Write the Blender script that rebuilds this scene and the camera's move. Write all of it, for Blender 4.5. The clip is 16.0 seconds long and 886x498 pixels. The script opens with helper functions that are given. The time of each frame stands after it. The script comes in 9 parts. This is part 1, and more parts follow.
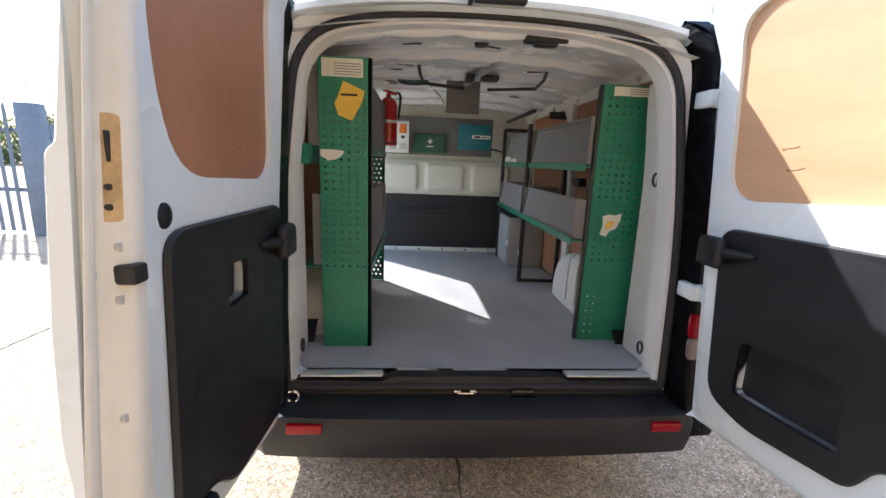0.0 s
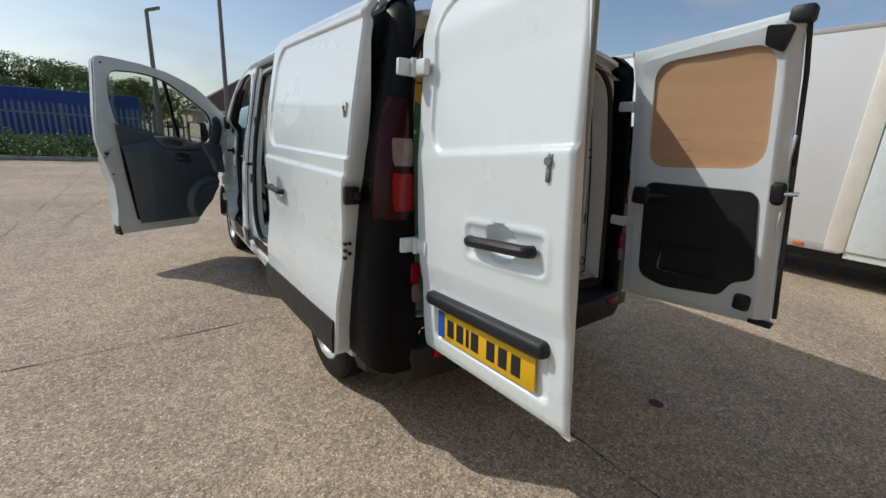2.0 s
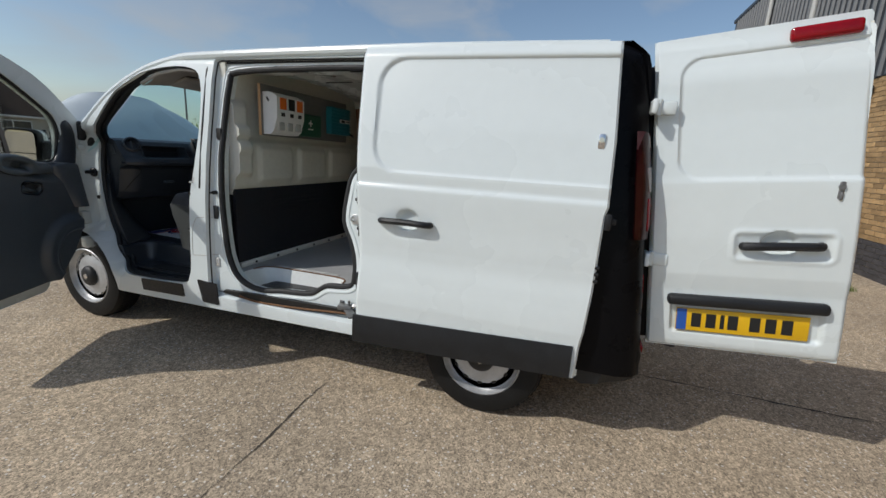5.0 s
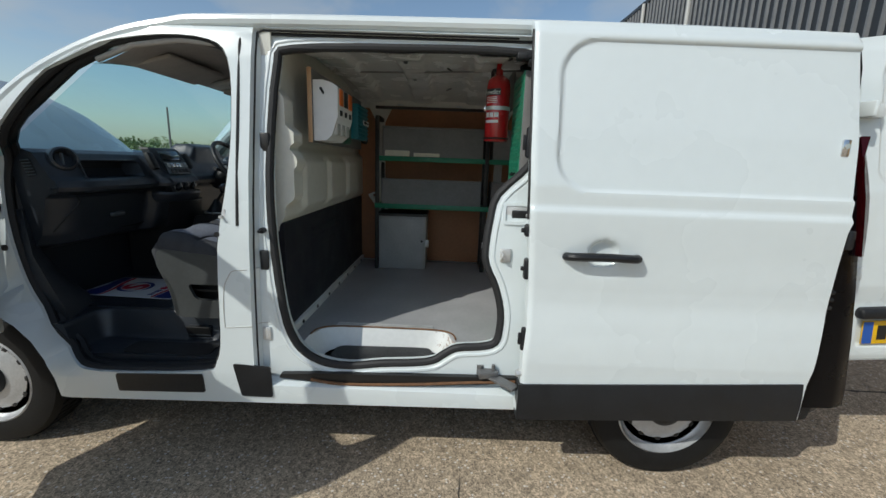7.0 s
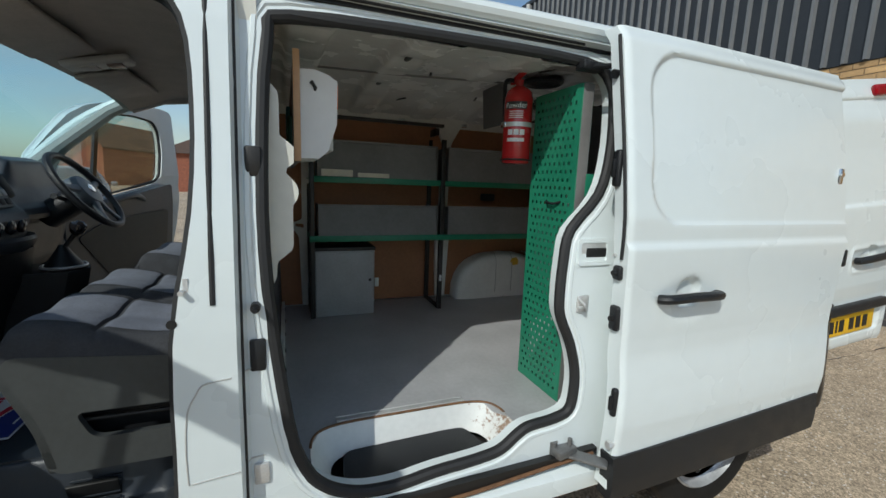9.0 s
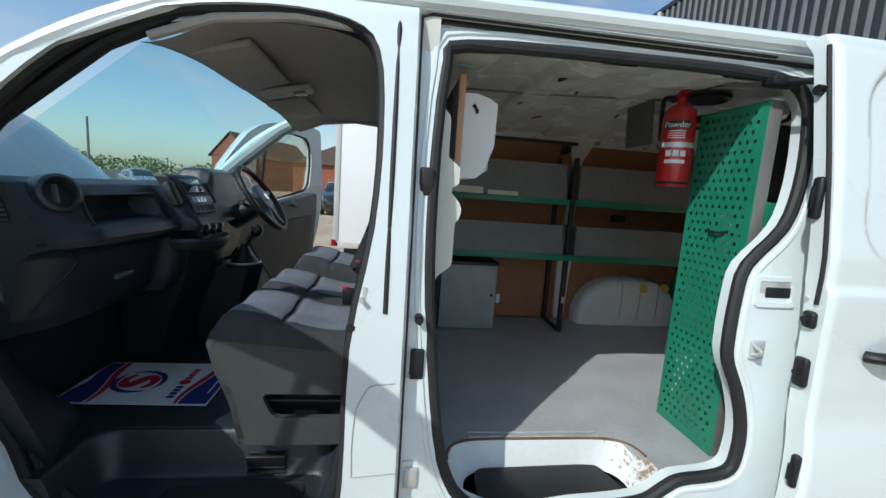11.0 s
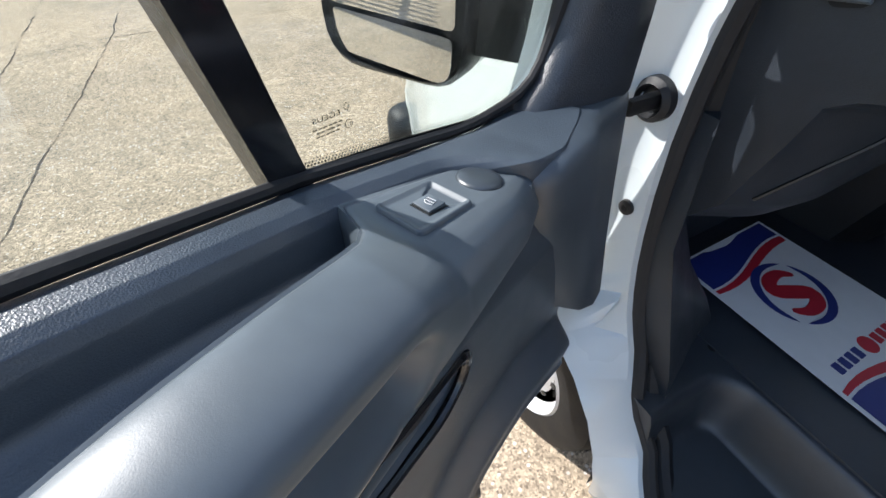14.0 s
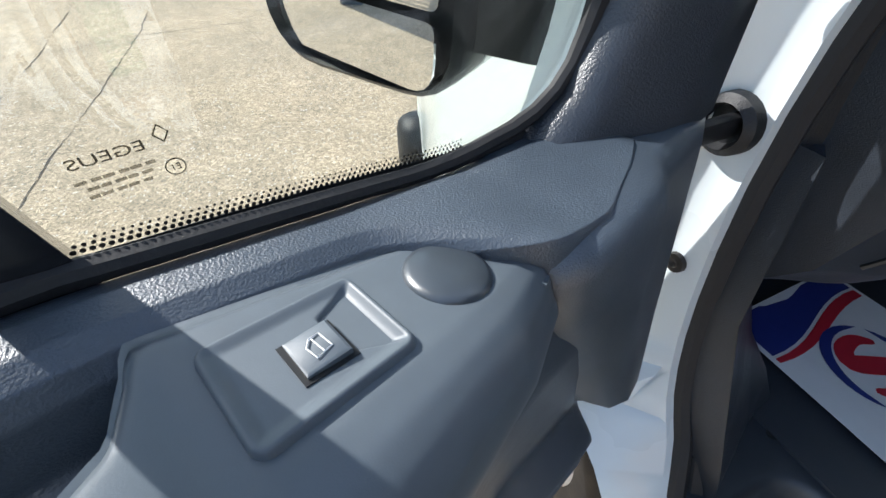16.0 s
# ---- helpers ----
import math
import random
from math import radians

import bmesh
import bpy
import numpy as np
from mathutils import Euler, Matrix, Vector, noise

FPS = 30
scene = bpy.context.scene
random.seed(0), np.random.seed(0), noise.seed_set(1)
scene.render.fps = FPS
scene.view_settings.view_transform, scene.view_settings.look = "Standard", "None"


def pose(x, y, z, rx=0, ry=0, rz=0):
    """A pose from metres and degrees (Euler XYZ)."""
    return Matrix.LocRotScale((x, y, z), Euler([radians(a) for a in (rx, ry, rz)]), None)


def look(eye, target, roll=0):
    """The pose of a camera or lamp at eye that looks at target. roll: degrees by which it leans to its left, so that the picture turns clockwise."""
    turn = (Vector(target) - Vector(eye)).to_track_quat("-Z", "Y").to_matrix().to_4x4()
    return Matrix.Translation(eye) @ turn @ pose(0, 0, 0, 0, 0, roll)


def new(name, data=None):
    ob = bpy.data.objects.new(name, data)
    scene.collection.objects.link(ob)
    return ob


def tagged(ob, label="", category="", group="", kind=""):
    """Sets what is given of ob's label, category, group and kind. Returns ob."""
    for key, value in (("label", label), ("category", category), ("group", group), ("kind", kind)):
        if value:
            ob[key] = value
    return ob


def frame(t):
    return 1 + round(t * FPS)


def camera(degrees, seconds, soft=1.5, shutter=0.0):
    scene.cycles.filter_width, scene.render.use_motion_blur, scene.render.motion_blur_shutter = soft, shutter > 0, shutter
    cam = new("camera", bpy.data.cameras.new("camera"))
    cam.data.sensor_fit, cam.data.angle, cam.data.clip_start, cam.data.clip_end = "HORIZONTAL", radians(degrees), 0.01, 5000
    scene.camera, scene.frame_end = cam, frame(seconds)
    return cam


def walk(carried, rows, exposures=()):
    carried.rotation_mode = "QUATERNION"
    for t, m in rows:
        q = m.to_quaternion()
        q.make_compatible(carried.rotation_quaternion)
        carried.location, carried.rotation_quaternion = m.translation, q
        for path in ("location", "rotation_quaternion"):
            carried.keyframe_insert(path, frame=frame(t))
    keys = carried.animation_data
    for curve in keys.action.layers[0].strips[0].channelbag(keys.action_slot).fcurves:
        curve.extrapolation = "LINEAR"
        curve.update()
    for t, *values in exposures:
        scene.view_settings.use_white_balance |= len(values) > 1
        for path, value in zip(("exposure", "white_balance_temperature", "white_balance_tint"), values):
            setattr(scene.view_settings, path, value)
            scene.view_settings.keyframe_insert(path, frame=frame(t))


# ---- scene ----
cam = camera(94.5, 16.0)
PATH = [
    (0, (-0.272, -1.102, 1.39), (-0.128, 0.848, 0.972), 2.3),
    (0.5, (-0.583, -1.193, 1.382), (-0.307, 0.715, 0.846), 1.8),
    (1, (-0.956, -1.196, 1.38), (-0.364, 0.597, 0.723), 1.8),
    (1.5, (-1.336, -1.216, 1.402), (-0.447, 0.484, 0.839), 2.9),
    (2, (-1.659, -1.137, 1.388), (-0.516, 0.419, 0.867), 3.7),
    (2.5, (-1.961, -0.963, 1.413), (-0.614, 0.429, 0.914), 3.7),
    (3, (-2.303, -0.787, 1.397), (-0.803, 0.45, 0.928), 3.7),
    (3.5, (-2.553, -0.514, 1.374), (-0.933, 0.571, 0.926), 3.6),
    (4, (-2.751, -0.169, 1.399), (-1.026, 0.743, 0.961), 3.5),
    (4.5, (-2.897, 0.191, 1.406), (-1.091, 0.931, 0.967), 3.4),
    (5, (-2.904, 0.591, 1.376), (-1.049, 1.192, 0.933), 3.4),
    (5.2, (-2.921, 0.752, 1.345), (-1.043, 1.304, 0.931), 3.8),
    (7.3, (-2.479, 2.158, 1.368), (-0.524, 2.047, 0.961), 1.8),
    (7.5, (-2.419, 2.265, 1.367), (-0.47, 2.051, 0.97), 1.7),
    (8, (-2.202, 2.477, 1.376), (-0.29, 2.015, 1.012), 1.5),
    (8.2, (-2.138, 2.535, 1.378), (-0.246, 1.988, 1.03), 1.3),
    (10.3, (-1.945, 2.763, 1.405), (-0.129, 1.986, 1.094), 2.6),
    (10.5, (-1.945, 2.774, 1.406), (-0.096, 2.075, 1.102), 2.8),
    (11, (-1.949, 2.838, 1.403), (0.015, 2.582, 1.125), 4.0),
    (11.5, (-1.925, 2.908, 1.387), (0.02, 3.282, 1.104), 5.0),
    (12, (-1.765, 2.954, 1.386), (-0.03, 3.894, 1.06), 5.7),
    (12.5, (-1.625, 2.973, 1.381), (-0.25, 4.369, 0.981), 5.1),
    (13, (-1.567, 3.177, 1.366), (-0.507, 4.771, 0.787), 3.5),
    (13.5, (-1.495, 3.399, 1.4), (-0.622, 4.913, 0.427), 0.6),
    (14, (-1.371, 3.603, 1.378), (-0.716, 4.835, -0.055), -0.6),
    (14.5, (-1.298, 3.705, 1.352), (-0.865, 4.715, -0.319), -3.0),
    (15, (-1.282, 3.743, 1.336), (-0.968, 4.654, -0.417), -4.9),
    (15.5, (-1.279, 3.754, 1.326), (-0.944, 4.719, -0.394), -3.7),
    (16, (-1.27, 3.719, 1.313), (-0.684, 5.012, -0.095), -0.2),
]
EXPOSURES = [(0, 1.74, 6250, 12), (0.5, 0.82, 6150, 11), (1.0, 0.46, 6150, 11), (1.5, -0.16, 6650, 11), (2.0, -0.38, 6650, 9), (5.2, -0.42, 6600, 8), (7.3, -0.30, 6500, 4), (8.2, -0.28, 6450, 3), (10.3, -0.20, 6400, 3), (11.0, 0.06, 6150, 3), (12.0, 0.34, 6100, 4.5), (12.5, 0.54, 6150, 6), (13.0, 0.93, 6050, 6), (13.5, 1.20, 6050, 7), (14.0, 1.18, 6400, 11), (15.0, 1.18, 6400, 12), (16.0, 1.28, 6400, 10)]
walk(cam, [(t, look(eye, target, roll)) for t, eye, target, roll in PATH], EXPOSURES)

# world and sun: late morning, sun ahead and to the left of the van
SUN_EL, SUN_AZ = radians(41.4), radians(-41.5)
world = bpy.data.worlds.new("world")
scene.world = world
world.use_nodes = True
wn, wl = world.node_tree.nodes, world.node_tree.links
sky = wn.new("ShaderNodeTexSky")
sky.sky_type, sky.sun_disc, sky.sun_elevation, sky.sun_rotation = "NISHITA", False, SUN_EL, SUN_AZ
sky.air_density, sky.dust_density, sky.ozone_density = 1.0, 1.1, 1.6
wn["Background"].inputs["Strength"].default_value = 0.15
# thin high cloud drawn across the blue
air = wn.new("ShaderNodeTexCoord")
air_map = wn.new("ShaderNodeMapping")
air_map.inputs["Scale"].default_value, air_map.inputs["Rotation"].default_value = (1.3, 2.6, 5.0), (0.0, 0.35, 0.5)
wisp = wn.new("ShaderNodeTexNoise")
wisp.inputs["Scale"].default_value, wisp.inputs["Detail"].default_value, wisp.inputs["Distortion"].default_value = 1.7, 7.0, 0.5
wisp_fade = wn.new("ShaderNodeMapRange")
for key, val in (("From Min", 0.47), ("From Max", 0.72), ("To Min", 0.0), ("To Max", 0.62)):
    wisp_fade.inputs[key].default_value = val
cloud = wn.new("ShaderNodeMix")
cloud.data_type = "RGBA"
cloud.inputs[7].default_value = (3.6, 3.8, 4.1, 1)
wl.new(air.outputs["Generated"], air_map.inputs["Vector"])
wl.new(air_map.outputs["Vector"], wisp.inputs["Vector"])
wl.new(wisp.outputs["Fac"], wisp_fade.inputs["Value"])
wl.new(wisp_fade.outputs["Result"], cloud.inputs[0])
wl.new(sky.outputs["Color"], cloud.inputs[6])
wl.new(cloud.outputs[2], wn["Background"].inputs["Color"])
sun_data = bpy.data.lights.new("sun", "SUN")
sun_data.energy, sun_data.angle, sun_data.color = 3.2, radians(0.55), (1.0, 0.975, 0.94)
sun = new("sun", sun_data)
toward = Vector((math.sin(SUN_AZ) * math.cos(SUN_EL), math.cos(SUN_AZ) * math.cos(SUN_EL), math.sin(SUN_EL)))
sun.matrix_world = Matrix.Translation(toward * 30) @ toward.to_track_quat("Z", "Y").to_matrix().to_4x4()

# ---- materials ----
def mat(name, col, rough=0.5, metal=0.0, var=0.10, scale=6.0, bump=0.0, bscale=120.0, col2=None, mix=0.5, mscale=2.0, coat=0.0, spec=0.5, stretch=None, rvar=0.08):
    """Principled paint with tone variation at two scales, optional second colour in patches, and fine relief."""
    m = bpy.data.materials.new(name)
    m.use_nodes = True
    n, l = m.node_tree.nodes, m.node_tree.links
    b = n["Principled BSDF"]
    b.inputs["Metallic"].default_value = metal
    b.inputs["Coat Weight"].default_value = coat
    b.inputs["Coat Roughness"].default_value = 0.08
    b.inputs["Specular IOR Level"].default_value = spec
    tc = n.new("ShaderNodeTexCoord")
    vec = tc.outputs["Object"]
    if stretch:
        mp = n.new("ShaderNodeMapping")
        mp.inputs["Scale"].default_value = stretch
        l.new(vec, mp.inputs["Vector"])
        vec = mp.outputs["Vector"]

    def noise_tex(s, detail=4.0):
        t = n.new("ShaderNodeTexNoise")
        t.inputs["Scale"].default_value, t.inputs["Detail"].default_value = s, detail
        l.new(vec, t.inputs["Vector"])
        return t.outputs["Fac"]

    def ramp(src, lo, hi, a, c):
        r = n.new("ShaderNodeMapRange")
        for k, v in (("From Min", lo), ("From Max", hi), ("To Min", a), ("To Max", c)):
            r.inputs[k].default_value = v
        l.new(src, r.inputs["Value"])
        return r.outputs["Result"]

    def mixed(f, a, c, mode="MIX"):
        x = n.new("ShaderNodeMix")
        x.data_type, x.blend_type = "RGBA", mode
        for sock, v in ((x.inputs[0], f), (x.inputs[6], a), (x.inputs[7], c)):
            if hasattr(v, "is_output"):
                l.new(v, sock)
            elif isinstance(v, (int, float)):
                sock.default_value = v
            else:
                sock.default_value = (*v, 1)
        return x.outputs[2]

    fine = noise_tex(scale * 9)
    broad = noise_tex(scale)
    c = col
    if col2:
        c = mixed(ramp(noise_tex(mscale, 6.0), 0.5 - 0.12, 0.5 + 0.12, 0.0, mix), col, col2)
    tone = n.new("ShaderNodeMath")
    tone.operation = "ADD"
    l.new(ramp(broad, 0.3, 0.7, -var, var), tone.inputs[0])
    l.new(ramp(fine, 0.3, 0.7, 1 - var * 0.6, 1 + var * 0.6), tone.inputs[1])
    cc = n.new("ShaderNodeVectorMath")
    cc.operation = "SCALE"
    if isinstance(c, tuple):
        cc.inputs[0].default_value = c
    else:
        l.new(c, cc.inputs[0])
    l.new(tone.outputs[0], cc.inputs["Scale"])
    l.new(cc.outputs[0], b.inputs["Base Color"])
    l.new(ramp(broad, 0.3, 0.7, max(0.02, rough - rvar), min(1, rough + rvar)), b.inputs["Roughness"])
    if bump:
        bp = n.new("ShaderNodeBump")
        bp.inputs["Strength"].default_value, bp.inputs["Distance"].default_value = bump, 0.002
        l.new(noise_tex(bscale, 3.0), bp.inputs["Height"])
        l.new(bp.outputs["Normal"], b.inputs["Normal"])
    return m


def glass_mat(name, tint=(0.8, 0.9, 0.88), rough=0.0, alpha=0.12, gain=0.22):
    """Thin car glass: mostly clear, tinted, with a sharp reflection."""
    m = bpy.data.materials.new(name)
    m.use_nodes = True
    n, l = m.node_tree.nodes, m.node_tree.links
    out = n["Material Output"]
    n.remove(n["Principled BSDF"])
    tr, gl, mx, fr = (n.new("ShaderNode" + k) for k in ("BsdfTransparent", "BsdfGlossy", "MixShader", "Fresnel"))
    tr.inputs["Color"].default_value = (*tint, 1)
    gl.inputs["Roughness"].default_value = rough
    fr.inputs["IOR"].default_value = 1.45
    mul = n.new("ShaderNodeMath")
    mul.operation, mul.use_clamp = "MULTIPLY_ADD", True
    mul.inputs[1].default_value, mul.inputs[2].default_value = gain, alpha
    l.new(fr.outputs[0], mul.inputs[0])
    l.new(mul.outputs[0], mx.inputs["Fac"])
    l.new(tr.outputs[0], mx.inputs[1])
    l.new(gl.outputs[0], mx.inputs[2])
    l.new(mx.outputs[0], out.inputs["Surface"])
    return m


WHITE = mat("van_white_paint", (0.735, 0.795, 0.80), 0.28, coat=0.6, var=0.015, scale=2, bump=0.03, bscale=300)
INWHITE = mat("inner_white_paint", (0.80, 0.80, 0.77), 0.42, var=0.05, scale=5, col2=(0.70, 0.68, 0.63), mix=0.35, mscale=3)
ROOFIN = mat("roof_primer_paint", (0.80, 0.805, 0.79), 0.24, var=0.04, scale=6)
CREAM = mat("bulkhead_cream_paint", (0.70, 0.69, 0.62), 0.38, var=0.05, scale=4)
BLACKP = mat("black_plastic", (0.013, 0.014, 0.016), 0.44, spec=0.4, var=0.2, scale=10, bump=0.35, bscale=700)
BLACKG = mat("gloss_black_plastic", (0.012, 0.012, 0.014), 0.16, var=0.1, coat=0.3)
COLBLK = mat("column_black_plastic", (0.004, 0.004, 0.005), 0.30, var=0.15, scale=10, bump=0.05, bscale=900, spec=0.10)
MATBLK = mat("bulkhead_mat_rubber", (0.014, 0.015, 0.022), 0.5, var=0.2, scale=8, bump=0.3, bscale=300)
SMOKE = mat("smoked_lamp_lens", (0.030, 0.0015, 0.003), 0.16, var=0.1, scale=30, spec=0.25)
RUBBER = mat("seal_rubber", (0.02, 0.02, 0.021), 0.65, var=0.15, bump=0.2, bscale=300)
DASH = mat("dash_plastic", (0.022, 0.028, 0.037), 0.38, spec=0.8, var=0.12, scale=9, bump=0.35, bscale=700)
TRIM = mat("door_trim_plastic", (0.046, 0.062, 0.081), 0.39, spec=1.0, var=0.10, scale=7, bump=0.32, bscale=900)
TRIMS = mat("smooth_trim_plastic", (0.087, 0.107, 0.124), 0.42, spec=0.75, var=0.06, scale=9, bump=0.05, bscale=1600)
CAPP = mat("dark_cap_plastic", (0.040, 0.050, 0.060), 0.30, spec=1.0, var=0.05, scale=9)
GREEN = mat("green_powder_coat", (0.022, 0.215, 0.125), 0.38, var=0.12, scale=5, bump=0.15, bscale=500)
BINGREY = mat("grey_bin_plastic", (0.21, 0.21, 0.21), 0.55, var=0.10, scale=5)
STEELD = mat("dark_steel_post", (0.035, 0.033, 0.032), 0.45, metal=0.3, var=0.2, scale=12)
LOCKER = mat("locker_grey_paint", (0.39, 0.395, 0.40), 0.45, var=0.08, scale=8, bump=0.15, bscale=500)
FLOORG = mat("load_floor_vinyl", (0.41, 0.41, 0.42), 0.45, var=0.08, scale=6, bump=0.3, bscale=350, col2=(0.35, 0.35, 0.36), mix=0.5, mscale=4)
HARDB = mat("brown_hardboard", (0.36, 0.165, 0.08), 0.6, var=0.12, scale=5, bump=0.15, bscale=200)
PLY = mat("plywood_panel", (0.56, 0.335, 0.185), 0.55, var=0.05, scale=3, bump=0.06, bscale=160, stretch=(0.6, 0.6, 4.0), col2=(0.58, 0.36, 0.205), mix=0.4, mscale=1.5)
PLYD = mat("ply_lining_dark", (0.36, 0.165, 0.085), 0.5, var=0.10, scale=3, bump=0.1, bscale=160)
ALU = mat("aluminium_strip", (0.66, 0.66, 0.65), 0.42, metal=0.5, var=0.1, scale=14)
ARMST = mat("worn_grey_steel", (0.20, 0.20, 0.20), 0.45, metal=0.6, var=0.2, scale=20)
CHROME = mat("chrome", (0.75, 0.75, 0.76), 0.12, metal=1.0, var=0.05)
GALV = mat("steel_wheel_paint", (0.50, 0.51, 0.52), 0.38, metal=0.35, var=0.12, scale=14)
TYRE = mat("tyre_rubber", (0.011, 0.011, 0.011), 0.62, spec=0.25, var=0.25, scale=15, bump=0.3, bscale=150)
REDLENS = mat("red_lamp_lens", (0.27, 0.002, 0.008), 0.16, var=0.1, scale=30, coat=0.1, spec=0.3)
CLEARL = mat("clear_lamp_lens", (0.21, 0.16, 0.15), 0.15, var=0.12, scale=40, coat=0.2)
YELLOW = mat("number_plate_yellow", (0.80, 0.47, 0.01), 0.35, var=0.03)
BLUEB = mat("plate_blue_band", (0.02, 0.10, 0.42), 0.35, var=0.05)
INK = mat("black_print", (0.012, 0.012, 0.012), 0.5, var=0.05)
PAPER = mat("white_paper", (0.78, 0.78, 0.77), 0.6, var=0.03, scale=4)
NAVY = mat("navy_print", (0.02, 0.035, 0.20), 0.5, var=0.05)
REDP = mat("red_print", (0.55, 0.02, 0.04), 0.5, var=0.05)
REDX = mat("red_extinguisher_paint", (0.45, 0.012, 0.015), 0.25, var=0.05, coat=0.4)
SEATD = mat("seat_fabric_dark", (0.045, 0.047, 0.053), 0.9, var=0.2, scale=20, bump=0.6, bscale=900)
SEATB = mat("seat_fabric_grey_blue", (0.16, 0.174, 0.21), 0.9, var=0.15, scale=14, bump=0.6, bscale=900)
SEATG = mat("seat_base_plastic", (0.060, 0.065, 0.065), 0.5, var=0.1, bump=0.3, bscale=500)
HEADL = mat("headliner_fabric", (0.44, 0.415, 0.38), 0.95, var=0.08, scale=12, bump=0.4, bscale=700)
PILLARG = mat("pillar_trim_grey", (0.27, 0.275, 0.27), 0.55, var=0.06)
LGREY = mat("pale_grey_plastic", (0.50, 0.50, 0.48), 0.5, var=0.06)
PRINTG = glass_mat("grey_glass_print", (0.38, 0.365, 0.34), alpha=0.01)
GLASS = glass_mat("car_glass", (0.85, 0.87, 0.83), alpha=0.055)
GLASSB = glass_mat("tinted_windscreen", (0.70, 0.90, 0.92), alpha=0.012, gain=0.06)
MIRROR = mat("mirror_glass", (0.85, 0.86, 0.86), 0.02, metal=1.0, var=0.0, rvar=0.0)
DKGLASS = mat("dark_window_glass", (0.02, 0.028, 0.03), 0.05, var=0.2, scale=1.2, coat=0.5)
RUST = mat("rust_stain", (0.17, 0.085, 0.04), 0.8, var=0.3, scale=30)
LABEL = mat("paper_label", (0.75, 0.72, 0.62), 0.55, var=0.06)
YLABEL = mat("yellow_sticker", (0.78, 0.50, 0.06), 0.5, var=0.06)
TEAL = mat("teal_box_paint", (0.015, 0.20, 0.26), 0.4, var=0.06)
DGREEN = mat("dark_green_case", (0.02, 0.10, 0.06), 0.45, var=0.08)
ORANGE = mat("orange_print", (0.75, 0.16, 0.02), 0.45, var=0.05)
GREYBD = mat("grey_board", (0.16, 0.155, 0.15), 0.6, var=0.08)


# ---- geometry ----
def join(*geos):
    V, F = [], []
    for v, f in geos:
        o = len(V)
        V += [tuple(p) for p in v]
        F += [tuple(i + o for i in q) for q in f]
    return V, F


def xf(geo, m):
    return [tuple(m @ Vector(p)) for p in geo[0]], geo[1]


def mirror(geo):
    return [(-p[0], p[1], p[2]) for p in geo[0]], [tuple(reversed(q)) for q in geo[1]]


def from_bm(bm):
    bm.verts.index_update()
    out = [tuple(v.co) for v in bm.verts], [tuple(v.index for v in f.verts) for f in bm.faces]
    bm.free()
    return out


def box(c, s, bevel=0.0, seg=2, m=None):
    bm = bmesh.new()
    bmesh.ops.create_cube(bm, size=1.0)
    for v in bm.verts:
        v.co = Vector((v.co.x * s[0], v.co.y * s[1], v.co.z * s[2]))
    if bevel:
        bmesh.ops.bevel(bm, geom=bm.edges[:], offset=min(bevel, 0.49 * min(s)), segments=seg, profile=0.5, affect="EDGES")
    g = from_bm(bm)
    return xf(g, Matrix.Translation(c) @ (m or Matrix()))


def span(x0, x1, y0, y1, z0, z1, bevel=0.0, seg=2):
    return box(((x0 + x1) / 2, (y0 + y1) / 2, (z0 + z1) / 2), (abs(x1 - x0), abs(y1 - y0), abs(z1 - z0)), bevel, seg)


def ring_loft(rings, closed=True, cap=True):
    """Skin over rings of equal point count."""
    n = len(rings[0])
    V = [tuple(p) for r in rings for p in r]
    F = []
    for a in range(len(rings) - 1):
        for i in range(n if closed else n - 1):
            j = (i + 1) % n
            F.append((a * n + i, a * n + j, (a + 1) * n + j, (a + 1) * n + i))
    if cap and closed:
        F.append(tuple(reversed(range(n))))
        F.append(tuple((len(rings) - 1) * n + i for i in range(n)))
    return V, F


def cyl(p0, p1, r, n=16, r1=None):
    p0, p1 = Vector(p0), Vector(p1)
    q = (p1 - p0).to_track_quat("Z", "Y")
    rr = (r, r if r1 is None else r1)
    return ring_loft([[p + q @ Vector((k * math.cos(2 * math.pi * i / n), k * math.sin(2 * math.pi * i / n), 0)) for i in range(n)] for p, k in zip((p0, p1), rr)])


def lathe(profile, n=32, m=None, closed=False):
    """profile: (radius, height) pairs, turned about z."""
    rings = [[(r * math.cos(2 * math.pi * i / n), r * math.sin(2 * math.pi * i / n), h) for i in range(n)] for r, h in profile]
    g = ring_loft(rings, True, not closed)
    return xf(g, m) if m else g


def smooth_path(pts, n=4, closed=False):
    """Catmull-Rom through the points."""
    P = [Vector(p) for p in pts]
    out = []
    k = len(P)
    for i in range(k if closed else k - 1):
        a, b, c, d = (P[(i + j) % k] if closed else P[min(max(i + j, 0), k - 1)] for j in (-1, 0, 1, 2))
        for s in range(n):
            t = s / n
            out.append(0.5 * ((2 * b) + (c - a) * t + (2 * a - 5 * b + 4 * c - d) * t * t + (3 * b - a - 3 * c + d) * t ** 3))
    if not closed:
        out.append(P[-1])
    return out


